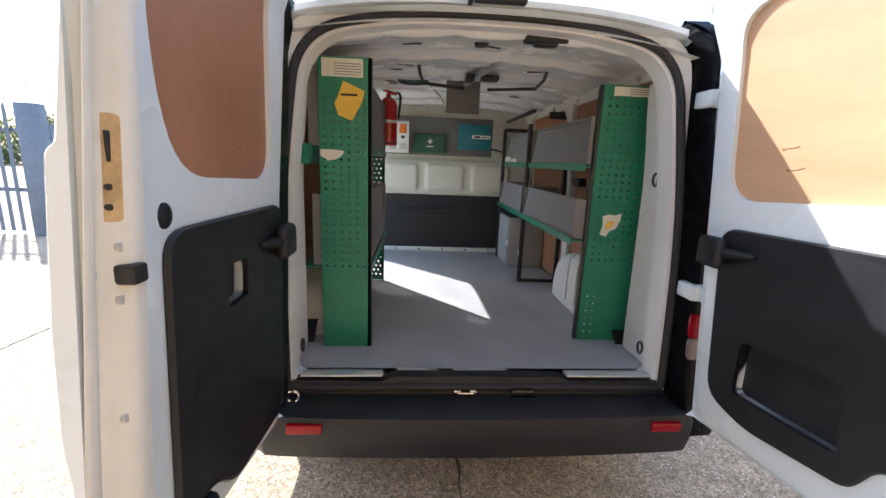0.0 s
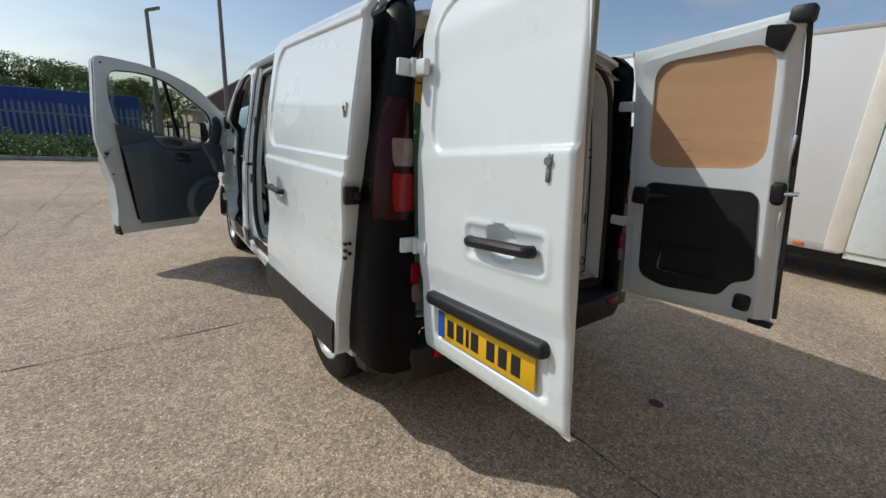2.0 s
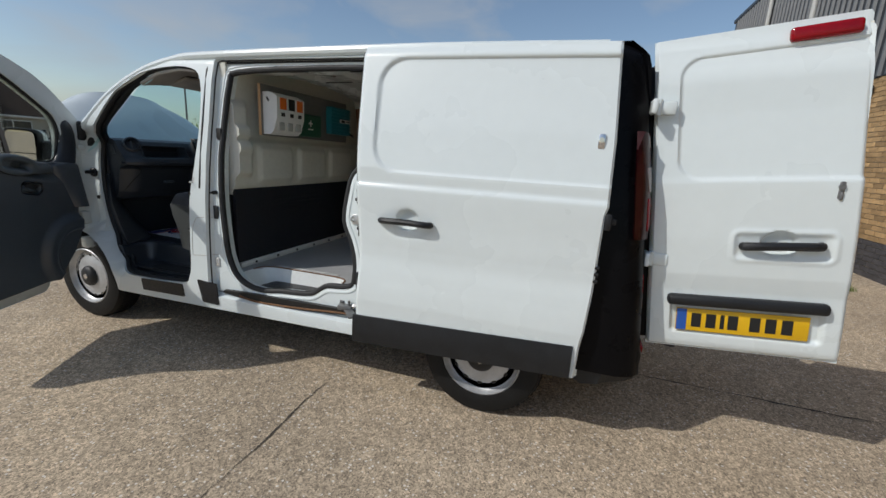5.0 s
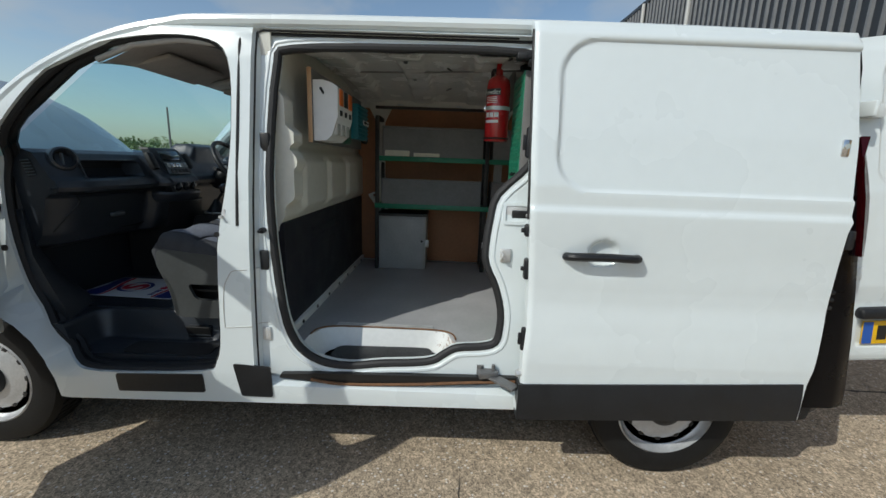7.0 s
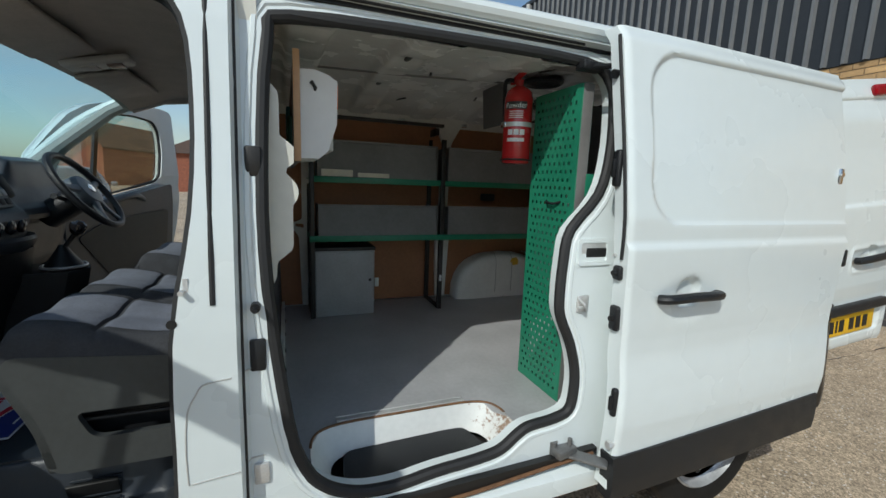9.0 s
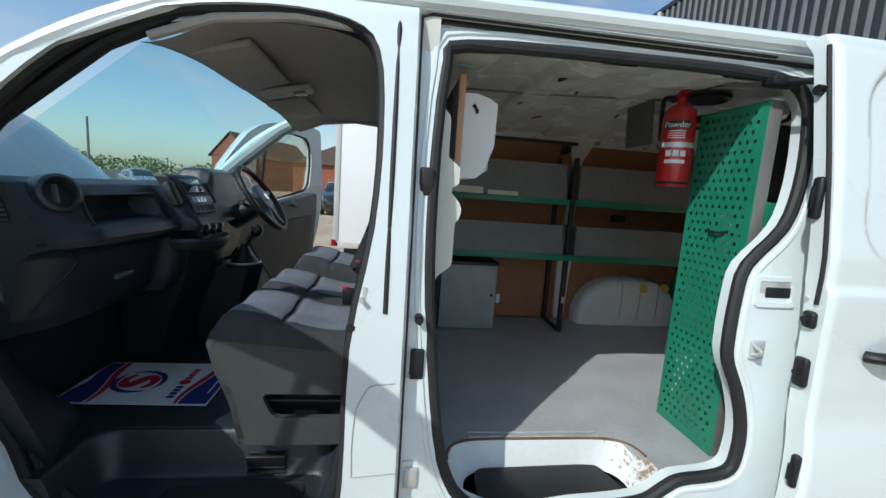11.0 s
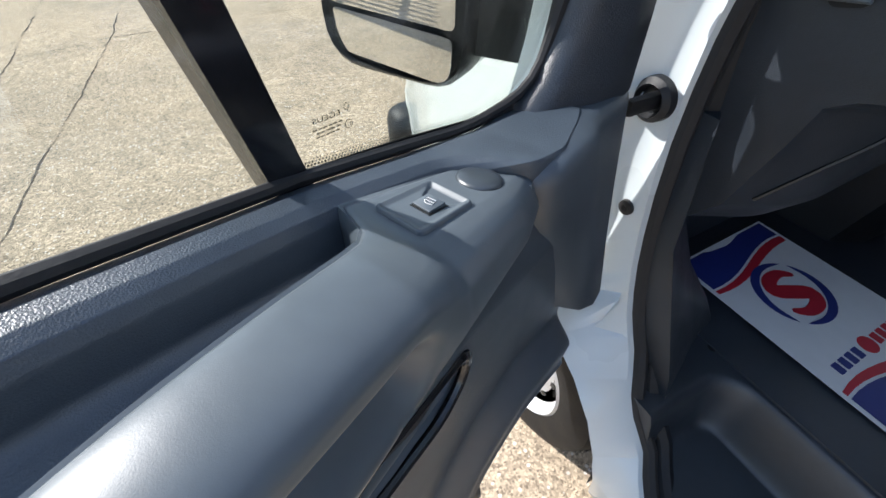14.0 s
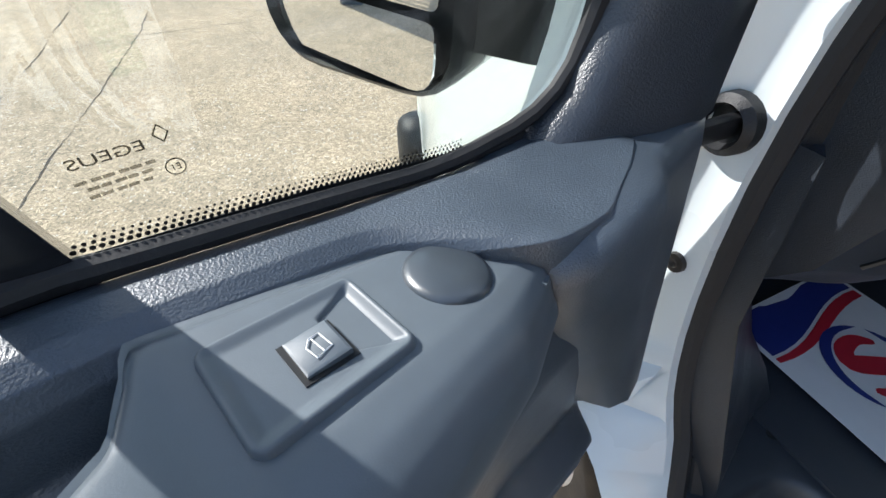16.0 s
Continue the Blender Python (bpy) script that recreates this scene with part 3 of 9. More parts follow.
part("rear_seal", tube(ring_at(OPEN_R, 0.028, -0.010), 0.016, 10, True), RUBBER, van, "black rubber seal")
part("rear_header", patch(24, 4, lambda s, t: ((2 * s - 1) * 0.75, 0.42 + 0.06 * t + 0.06 * (2 * s - 1) ** 2, 1.908 + 0.040 * t - 0.05 * abs(2 * s - 1) ** 2.5), back=lambda p, s, t: p + Vector((0, 0.03, -0.01))), WHITE, van)
part("header_lamp", join(span(-0.09, 0.09, 0.385, 0.42, 1.915, 1.940, 0.008), span(-0.11, -0.095, 0.39, 0.42, 1.91, 1.935)), BLACKP, van)
# bumper with its step, corner reflectors and tow eye
def bumper_ring(x):
    k = abs(x) / 0.93
    back = 0.175 + 0.035 * k ** 2 + 0.17 * sstep(0.80, 1.0, k) ** 2
    return [(x, back + 0.10, 0.315), (x, back + 0.02, 0.33), (x, back + 0.004, 0.39), (x, back, 0.455), (x, back + 0.012, 0.492), (x, back + 0.05, 0.506), (x, back + 0.13, 0.512), (x, 0.42 + 0.1 * sstep(0.8, 1, k), 0.514), (x, 0.55, 0.36)]


part("rear_bumper", ring_loft([bumper_ring(-0.93 + 1.86 * i / 40) for i in range(41)]), BLACKP, van, "black plastic rear bumper", sharp=30)
for sgn in (-1, 1):
    x0, x1 = (-0.70, -0.575) if sgn < 0 else (0.625, 0.74)
    yb = 0.175 + 0.035 * 0.5
    part("reflector", span(x0, x1, yb - 0.008, yb + 0.03, 0.438, 0.475, 0.006), REDLENS, van, "red bumper reflector")
part("latch_panel", plate([(-0.76, 0.50), (0.76, 0.50), (0.715, 0.56), (0.36, 0.556), (0.31, 0.575), (-0.33, 0.575), (-0.38, 0.556), (-0.715, 0.56)], [], lambda x, z, w: (x, 0.318 + 0.3 * (z - 0.5) + w, z), 0.05), BLACKP, van)
part("latch_striker", join(span(-0.105, -0.075, 0.305, 0.325, 0.520, 0.535, 0.005), span(-0.045, -0.015, 0.305, 0.325, 0.520, 0.535, 0.005), cyl((-0.09, 0.30, 0.527), (-0.03, 0.30, 0.527), 0.004, 8)), CHROME, van)
part("latch_socket", join(span(0.115, 0.21, 0.30, 0.33, 0.512, 0.54, 0.006), span(0.11, 0.215, 0.297, 0.305, 0.506, 0.512)), BLACKG, van)
part("tow_eye", tube([(-0.70 + 0.022 * math.cos(a), 0.285, 0.525 + 0.022 * math.sin(a)) for a in (2 * math.pi * i / 16 for i in range(16))], 0.006, 8, True), CHROME, van)
for x0, x1, y0 in ((-0.69, -0.38, 0.352), (-0.33, -0.16, 0.372), (-0.10, 0.12, 0.372), (0.35, 0.70, 0.352)):
    part("sill_strip", span(x0, x1, y0, y0 + 0.045, 0.566, 0.574, 0.002), ALU, van)
for x, z in ((0.728, 1.35), (0.722, 0.64), (-0.722, 0.64)):
    y = rear_surf(x, z, 0)[1] + 0.12
    part("lashing_ring", tube([(x - 0.012 * (1 if x > 0 else -1), y + 0.018 * math.cos(a), z + 0.026 * math.sin(a)) for a in (2 * math.pi * i / 14 for i in range(14))], 0.0045, 6, True), STEELD, van)

# side opening: seal, tracks, striker plates, step
part("side_seal", tube([(-(half(y, z) - 0.058), y, z) for y, z in [(p.x, p.y) for p in smooth_path([(a, b, 0) for a, b in SLIDE_OPEN], 1, True)]], 0.018, 10, True), RUBBER, van, "black rubber seal")
part("door_seal", tube([(-(half(y, z) - 0.030 - slide_recess(max(y, 2.9), z)), y, z) for y, z in FRONT_OPEN], 0.016, 8, True), RUBBER, van, "black rubber seal")
part("opening_trim", tube([(-(half(y, z) - 0.066 - slide_recess(max(y, 2.9), z)), y, z) for y, z in FRONT_OPEN], 0.020, 8, True), BLACKP, van, "black inner door opening trim")
# thin dark tube draws in the shade of the recess step
part("frame_gutter", tube([(-(half(2.78, z) - 0.020), 2.786, z) for z in (0.43, 0.6, 0.8, 1.0, 1.2, 1.4, 1.6, 1.75, 1.85)] + [(-(half(2.5, 1.858) - 0.020), y, 1.860) for y in (2.76, 2.4, 2.0, 1.74)], 0.0045, 6), RUBBER, van, "dark line drawn as shade along the side opening's recess step")
part("upper_track", plate([(1.40, 1.848), (2.772, 1.846), (2.772, 1.880), (1.40, 1.884)], [], lambda y, z, w: (-(half(y, min(z, 1.86)) - 0.034) + w, y, z), 0.01), INK, van, "black upper door track")
roll = []
for i, (y, z) in enumerate(SLIDE_OPEN):
    (ya, za), (yb, zb) = SLIDE_OPEN[i - 1], SLIDE_OPEN[(i + 1) % len(SLIDE_OPEN)]
    n_ = math.hypot(yb - ya, zb - za)
    q = (y - (zb - za) / n_ * 0.030, z + (yb - ya) / n_ * 0.030)
    roll.append((-(half(q[0], min(q[1], 1.845)) - 0.052), q[0], min(q[1], 1.845)))
part("frame_roll", tube(roll, 0.012, 8, True), WHITE, van, "rolled white edge of the side opening")
part("lower_track", plate([(2.70, 0.432), (2.69, 0.450), (2.51, 0.460), (1.66, 0.478), (1.66, 0.452), (1.82, 0.440), (2.13, 0.416), (2.40, 0.402), (2.52, 0.414)], [], lambda y, z, w: (-(half(y, z) - 0.020) + w, y, z), 0.03), INK, van, "dark lower door track")
part("track_rail", tube(smooth_path([(-(half(2, 0.43) - 0.016), y, z) for y, z in ((2.56, 0.432), (2.42, 0.416), (2.13, 0.428), (1.90, 0.447), (1.68, 0.462))], 3), 0.0065, 8), RUST, van, "rusty guide rail of the track")
for z, dz, m_ in ((1.425, 0.075, STEELD), (0.945, 0.085, BLACKP), (0.625, 0.06, ALU)):
    part("striker_plate", box((-(half(2.75, z) - 0.042), 2.752, z), (0.012, 0.038, dz), 0.006), m_, van)
part("pillar_pin", join(cyl((-(half(2.75, 1.07) - 0.045), 2.754, 1.07), (-(half(2.75, 1.07) - 0.020), 2.754, 1.07), 0.012, 12), cyl((-(half(2.75, 1.07) - 0.02), 2.754, 1.07), (-(half(2.75, 1.07) + 0.004), 2.754, 1.07), 0.006, 10)), BLACKP, van)
part("pillar_pin", join(cyl((-(half(2.9, 1.15) - 0.002), 2.902, 1.125), (-(half(2.9, 1.15) + 0.022), 2.902, 1.125), 0.006, 10), span(-(half(2.9, 1.15) + 0.003), -(half(2.9, 1.15) - 0.004), 2.890, 2.900, 1.10, 1.155)), ALU, van)
part("pillar_hole", cyl((-(half(2.92, 1.05) - 0.002), 2.925, 1.052), (-(half(2.92, 1.05) + 0.0015), 2.925, 1.052), 0.011, 14), INK, van)
part("pillar_gutter", tube([(-(half(2.842, z) - 0.002), 2.842, z) for z in (1.09, 1.2, 1.4, 1.6, 1.8, 1.88)], 0.007, 8), RUBBER, van)
part("skirt_pad", plate(rounded([(2.725, 0.345), (2.86, 0.345), (2.885, 0.50), (2.725, 0.49)], 0.01), [], lambda y, z, w: (-(half(y, z) + 0.005) + w, y, z), 0.008), BLACKP, van)
part("sill_pad", plate(rounded([(3.02, 0.355), (3.40, 0.345), (3.40, 0.43), (3.02, 0.445)], 0.01), [], lambda y, z, w: (-(half(y, z) + 0.006) + w, y, z), 0.01), BLACKP, van)
for seam in (((2.765, 0.914), (2.86, 0.906), (2.885, 0.880), (2.904, 0.835), (2.910, 0.75), (2.908, 0.66)), ((2.742, 0.674), (2.82, 0.668), (2.902, 0.661))):
    part("pillar_seam", tube([(-(half(y, z) - slide_recess(y, z) + 0.0005), y, z) for y, z in ((q.x, q.y) for q in smooth_path([(*e, 0) for e in seam], 4))], 0.0022, 6), LGREY, van)
# A-pillar: hinges, check strap, screw
part("door_hinge", box((-0.90, 3.963, 1.40), (0.05, 0.07, 0.13), 0.018, 3), BLACKP, van)
part("door_hinge", box((-0.91, 3.965, 1.29), (0.05, 0.05, 0.035), 0.008), WHITE, van)
part("door_hinge", box((-0.96, 3.93, 0.80), (0.06, 0.06, 0.09), 0.012), WHITE, van)
part("door_hinge", box((-0.96, 3.93, 0.62), (0.06, 0.06, 0.08), 0.012), WHITE, van)
part("check_strap", join(lathe([(0.032, 0), (0.031, 0.012), (0.023, 0.019), (0.019, 0.008), (0.0, 0.008)], 24, Matrix.Translation((-0.850, 3.944, 1.114)) @ Matrix.Rotation(radians(-90), 4, "Y")), box((-0.885, 3.938, 1.117), (0.06, 0.014, 0.024), 0.005)), BLACKP, van)
part("pillar_screw", lathe([(0.014, 0), (0.013, 0.006), (0.006, 0.007), (0.0, 0.004)], 14, Matrix.Translation((-(half(3.92, 0.938) - slide_recess(3.92, 0.938) + 0.001), 3.92, 0.938)) @ Matrix.Rotation(radians(-90), 4, "Y")), STEELD, van)

# load space: floor with the step well, ceiling, linings, wheel boxes
FLOOR = [(-0.775, 0.40), (0.775, 0.40), (0.79, 2.75), (-0.84, 2.75), (-0.84, 2.632), (-0.74, 2.620), (-0.668, 2.585), (-0.652, 2.50), (-0.652, 2.06), (-0.672, 1.975), (-0.76, 1.942), (-0.84, 1.930), (-0.84, 1.66), (-0.775, 1.60)]
part("load_floor", plate(rounded(FLOOR, 0.03), [], lambda x, y, w: (x, y, 0.555 - w), 0.03), FLOORG, van, "grey vinyl load floor")
def well(s, t):
    c, sn, ex = math.cos(math.pi * s), math.sin(math.pi * s), 0.35
    y = 2.280 + (0.345 - 0.06 * t) * math.copysign(abs(c) ** ex, c)
    return (-0.885 + (0.232 - 0.022 * t) * abs(sn) ** ex, y, 0.556 - 0.105 * t)


def rusting(m):
    """Speckled rust spreading from the rear end of the step."""
    n, l = m.node_tree.nodes, m.node_tree.links
    b = n["Principled BSDF"]
    geo = n.new("ShaderNodeNewGeometry")
    sep = n.new("ShaderNodeSeparateXYZ")
    l.new(geo.outputs["Position"], sep.inputs[0])
    spot = n.new("ShaderNodeTexNoise")
    spot.inputs["Scale"].default_value, spot.inputs["Detail"].default_value, spot.inputs["Roughness"].default_value = 42.0, 8.0, 0.72
    l.new(geo.outputs["Position"], spot.inputs["Vector"])
    reach = n.new("ShaderNodeMapRange")
    cut = n.new("ShaderNodeMapRange")
    add = n.new("ShaderNodeMath")
    for node, vals in ((reach, (2.10, 1.93, -0.22, 0.10)), (cut, (0.52, 0.60, 0.0, 0.85))):
        for key, val in zip(("From Min", "From Max", "To Min", "To Max"), vals):
            node.inputs[key].default_value = val
    l.new(sep.outputs["Y"], reach.inputs["Value"])
    l.new(reach.outputs[0], add.inputs[0])
    l.new(spot.outputs["Fac"], add.inputs[1])
    l.new(add.outputs[0], cut.inputs["Value"])
    mx = n.new("ShaderNodeMix")
    mx.data_type = "RGBA"
    l.new(cut.outputs[0], mx.inputs[0])
    l.new(b.inputs["Base Color"].links[0].from_socket, mx.inputs[6])
    mx.inputs[7].default_value = (0.26, 0.13, 0.055, 1)
    l.new(mx.outputs[2], b.inputs["Base Color"])
    return m


WELLP = rusting(mat("worn_step_paint", (0.80, 0.81, 0.79), 0.4, var=0.05, scale=5))
part("step_well", patch(40, 6, well), WELLP, van, "white step well with rust at its rear end", sharp=60)
part("step_tread", plate(rounded([(-0.92, 2.0), (-0.92, 2.535), (-0.685, 2.515), (-0.670, 2.06)], 0.04), [], lambda x, y, w: (x, y, 0.466 - w), 0.02), BLACKP, van, "black ribbed step tread")
part("step_strip", join(span(-0.652, -0.615, 2.05, 2.53, 0.556, 0.560, 0.0015), span(-0.6485, -0.645, 2.05, 2.53, 0.559, 0.5615), span(-0.622, -0.6185, 2.05, 2.53, 0.559, 0.5615)), ALU, van, "ribbed aluminium edge strip")
part("sill_top", span(-0.915, -0.80, 1.62, 2.74, 0.405, 0.45, 0.01), WHITE, van)
part("well_edging", tube([well(i / 40, 0.0) for i in range(2, 39)], 0.0045, 6), RUST, van, "rusty worn edging round the step")


def ceil_z(x, y):
    rib = sum(0.036 * sstep(0.085, 0.060, abs(y - c)) for c in (0.62, 1.02, 1.42, 1.82, 2.22, 2.60))
    return 1.895 - 0.085 * (abs(x) / 0.76) ** 2.4 - rib * (1 - 0.6 * (abs(x) / 0.76) ** 4) - 0.02 * sstep(0.7, 0.45, y) + 0.010 * math.exp(-(((abs(x) % 0.26) - 0.13) / 0.045) ** 2) * sstep(0.010, 0.028, rib)


part("load_ceiling", patch(36, 190, lambda s, t: ((2 * s - 1) * 0.775, 0.44 + t * 2.31, ceil_z((2 * s - 1) * 0.76, 0.44 + t * 2.31))), ROOFIN, van, sharp=60)
for k, (x, y) in enumerate(((-0.30, 0.83), (0.05, 0.84), (0.36, 1.22), (-0.34, 1.22), (-0.05, 2.02), (0.45, 2.03), (0.30, 1.62), (-0.45, 1.64))):
    part("ceiling_slot", box((x, y, ceil_z(x, y) - 0.002), (0.09, 0.012, 0.006), 0.002, m=Matrix.Rotation(0.35 if k % 2 else -0.3, 4, "Z")), INK, van)
for x, y in ((-0.42, 2.235), (-0.44, 1.725), (-0.40, 1.33), (0.10, 2.235), (0.10, 1.725)):
    part("bow_slot", xf(lathe([(0.010, 0.0), (0.009, -0.004), (0.0, -0.004)], 16), Matrix.Translation((x, y, ceil_z(x, y) + 0.001)) @ Matrix.Diagonal((4.6, 1.3, 1, 1))), INK, van)
part("cable_strip", tube(smooth_path([(-0.035, 2.60, 1.868), (-0.09, 2.2, 1.866), (-0.15, 1.9, 1.866), (-0.205, 1.62, 1.868)], 3), 0.005, 6), GREYBD, van, "thin grey cable strip under the roof")


def wall_x(z):
    return interp(z, [0.55, 0.9, 1.3, 1.6, 1.80], [0.80, 0.80, 0.785, 0.765, 0.73])


for sgn, y1 in ((1, 2.74), (-1, 1.58)):
    part("wall_lining", plate([(0.46, 0.56), (y1, 0.56), (y1, 1.785), (0.56, 1.785)], [], lambda y, z, w: (sgn * (wall_x(z) + w), y, z), 0.012, [1.0, 1.5, 2.0], [0.8, 1.0, 1.3, 1.5, 1.65, 1.72]), HARDB, van, "brown hardboard wall lining")
    part("wall_header", plate([(0.56, 1.765), (y1, 1.765), (y1, 1.83), (0.57, 1.83)], [rounded([(c - 0.022, 1.778), (c + 0.022, 1.778), (c + 0.022, 1.802), (c - 0.022, 1.802)], 0.008) for c in (0.8, 1.15, 1.5, 1.95, 2.4) if c < y1 - 0.1], lambda y, z, w: (sgn * (wall_x(z) - 0.012 + w), y, z), 0.02, [], [1.785, 1.80]), INWHITE, van)
    for c in (1.62, 2.55):
        if c < y1 - 0.05:
            part("wall_rib", plate(rounded([(c - 0.035, 0.56), (c + 0.035, 0.56), (c + 0.05, 1.02), (c + 0.11, 1.10), (c + 0.03, 1.13), (c + 0.03, 1.66), (c + 0.09, 1.775), (c - 0.09, 1.775), (c - 0.03, 1.66), (c - 0.03, 1.1), (c - 0.055, 1.0)], 0.02), [rounded([(c + 0.02, 1.075), (c + 0.07, 1.085), (c + 0.07, 1.105), (c + 0.02, 1.10)], 0.006)], lambda y, z, w: (sgn * (wall_x(z) - 0.03 + w), y, z), 0.04, [], [0.9, 1.3, 1.5, 1.6, 1.72]), INWHITE, van)
    bx = []
    for i in range(15):
        a = math.pi * i / 14
        cy, cz = math.copysign(abs(math.cos(a)) ** 0.75, math.cos(a)), abs(math.sin(a)) ** 0.8
        bx.append((1.145 + 0.385 * cy, 0.555 + 0.33 * cz))
    rings = []
    for x, k in ((0.80, 1.0), (0.725, 1.0), (0.695, 0.985), (0.675, 0.945), (0.664, 0.86), (0.66, 0.6), (0.66, 0.02)):
        rings.append([(sgn * x, 1.145 + (y - 1.145) * k, 0.555 + (z - 0.555) * k) for y, z in bx])
    part("wheel_box", ring_loft(rings, False, False), INWHITE, van, "white painted wheel box", sharp=80)
    for c in (0.95, 1.085, 1.22):
        part("wheel_box_seam", tube([(sgn * x, c, z) for x, z in ((0.658, 0.60), (0.658, 0.80), (0.666, 0.85), (0.70, 0.886), (0.76, 0.886))], 0.0035, 6), LGREY, van)
part("wheel_box_sticker", cyl((0.668, 0.90, 0.835), (0.664, 0.90, 0.838), 0.03, 14), YLABEL, van)

# bulkhead: cream upper panel with pressed ribs, black matted lower half
def bulk(s, t):
    x, z = (2 * s - 1) * 0.80, 1.05 + 0.84 * t
    y = 2.735
    for c in (-0.42, 0.0, 0.42):
        y -= 0.022 * sstep(0.012, -0.012, rrect_sd(x, z, c - 0.17, c + 0.17, 1.13, 1.36, 0.03))
    y -= 0.03 * sstep(1.42, 1.38, z) * sstep(1.06, 1.12, z)
    y -= sstep(-0.64, -0.70, x) * (0.045 * sstep(1.15, 1.20, z) * sstep(1.66, 1.60, z) + 0.035 * sstep(1.40, 1.43, z) * sstep(1.50, 1.47, z) + 0.015 * sstep(1.31, 1.34, z) * sstep(1.39, 1.36, z))
    return (x, y, z)


part("bulkhead_upper", patch(110, 60, bulk, back=lambda p, s, t: Vector((p.x, 2.78, p.z))), CREAM, van, "cream painted bulkhead", sharp=70)
def bulk_low(s, t):
    x, z = (2 * s - 1) * 0.795, 0.585 + 0.50 * t
    rib = 0.008 * sum(sstep(0.010, 0.002, abs(z - c)) for c in (0.93, 0.965, 1.0)) * sstep(0.30, 0.25, abs(x + 0.15))
    return (x, 2.715 - rib + 0.004 * noise.noise((x * 3, z * 3, 0)), z)


part("bulkhead_mat", patch(60, 50, bulk_low, back=lambda p, s, t: Vector((p.x, 2.74, p.z))), MATBLK, van, "black mat over the lower bulkhead", sharp=60)
part("bulkhead_foot", span(-0.79, 0.79, 2.695, 2.74, 0.555, 0.592, 0.006), INWHITE, van)
for i in range(7):
    part("foot_bolt", cyl((-0.66 + 0.22 * i, 2.696, 0.574), (-0.66 + 0.22 * i, 2.690, 0.574), 0.009, 10), STEELD, van)

# ---- sliding door, run back over the side ----
SD_Z = [0.35, 0.60, 0.75, 0.90, 1.03, 1.15, 1.30, 1.50, 1.70, 1.86, 1.90]
SD_X = [1.050, 1.046, 1.028, 1.018, 1.019, 1.024, 1.027, 1.004, 0.970, 0.942, 0.934]


def slide_x(y, z):
    """Half width of the slid-back door's skin, which tapers in to the rear."""
    return interp(z, SD_Z, SD_X) - 0.026 * max(0.0, (1.69 - y) / 1.2) ** 1.5


def edge_y(z):
    return interp(z, [0.35, 0.5, 0.62, 0.75, 0.9, 1.03, 1.15, 1.4, 1.89], [1.692, 1.676, 1.674, 1.666, 1.669, 1.676, 1.684, 1.695, 1.703])


def slide_skin(s, t):
    z = 0.385 + 1.508 * t
    ya = edge_y(z)
    yb = interp(z, [0.35, 0.54, 0.62, 0.81, 1.16, 1.20, 1.48, 1.85], [0.515, 0.507, 0.496, 0.482, 0.476, 0.466, 0.472, 0.495])
    y = ya + (yb - ya) * s
    d = 0.013 * sstep(0.007, -0.009, rrect_sd(y, z, -1, 1.598, 1.285, 1.828, 0.13))
    d -= 0.012 * sstep(1.228, 1.204, z) * sstep(0.70, 0.95, z) + 0.012 * sstep(0.86, 0.735, z) * sstep(0.50, 0.70, z)
    d += 0.024 * sstep(0.060, 0.044, math.hypot((y - 1.395) / 1.05, z - 1.048)) * sstep(0.993, 1.013, z) + 0.006 * sstep(0.10, 0.03, math.hypot((y - 1.40) / 1.5, z - 1.03))
    edge = 0.010 * (sstep(0.012, 0.0, s) + sstep(0.992, 1.0, s)) + 0.022 * sstep(0.965, 1.0, t)
    return (-(slide_x(y, z) - d - edge), y, z)


sd = part("sliding_door", patch(130, 170, slide_skin, back=lambda p, s, t: p + Vector((0.055 + (interp(0.385 + 1.508 * t, [0.6, 0.85, 1.2, 1.5, 1.75, 1.86], [0.055, 0.06, 0.078, 0.068, 0.030, 0.025]) - 0.055) * sstep(0.975, 1.0, s), 0, 0))), WHITE, van, "white sliding side door, slid fully back", sharp=40)
def skirt(s, t):
    y = 1.685 - 1.150 * s
    zb, zt = 0.350 + 0.034 * s, 0.505 + 0.04 * s
    z = zb + (zt - zb) * t
    return (-(slide_x(y, z) + 0.008 + 0.006 * math.sin(math.pi * t)), y, z)


part("door_skirt", patch(24, 6, skirt, back=lambda p, s, t: p + Vector((0.06, 0, 0))), BLACKP, sd, "black plastic lower moulding")
hx = -1.060
part("door_handle", tube(smooth_path([(hx + 0.028, 1.270, 1.038), (hx, 1.292, 1.041), (hx - 0.004, 1.40, 1.044), (hx, 1.512, 1.041), (hx + 0.028, 1.538, 1.037)], 3), 0.019, 10, flat=0.85), BLACKP, sd, "black pull handle")
lx = -(slide_x(0.53, 1.477) - 0.011)
part("door_lock", join(box((lx, 0.532, 1.475), (0.012, 0.030, 0.064), 0.006), cyl((lx - 0.004, 0.532, 1.482), (lx - 0.010, 0.532, 1.482), 0.010, 12)), CHROME, sd, "chrome deadlock")
# the door's front edge, seen end on: a narrow return with its latch furniture
EDGE_IN = [(-1.020, 0.42), (-1.018, 0.58), (-1.003, 0.763), (-0.984, 0.87), (-0.974, 0.95), (-0.968, 1.10), (-0.966, 1.17), (-0.950, 1.42), (-0.935, 1.55), (-0.912, 1.72), (-0.895, 1.86)]
EDGE_OUT = [(-(interp(z, SD_Z, SD_X) - 0.020), z) for z in (1.872, 1.70, 1.50, 1.30, 1.15, 1.03, 0.90, 0.75, 0.60, 0.40)]


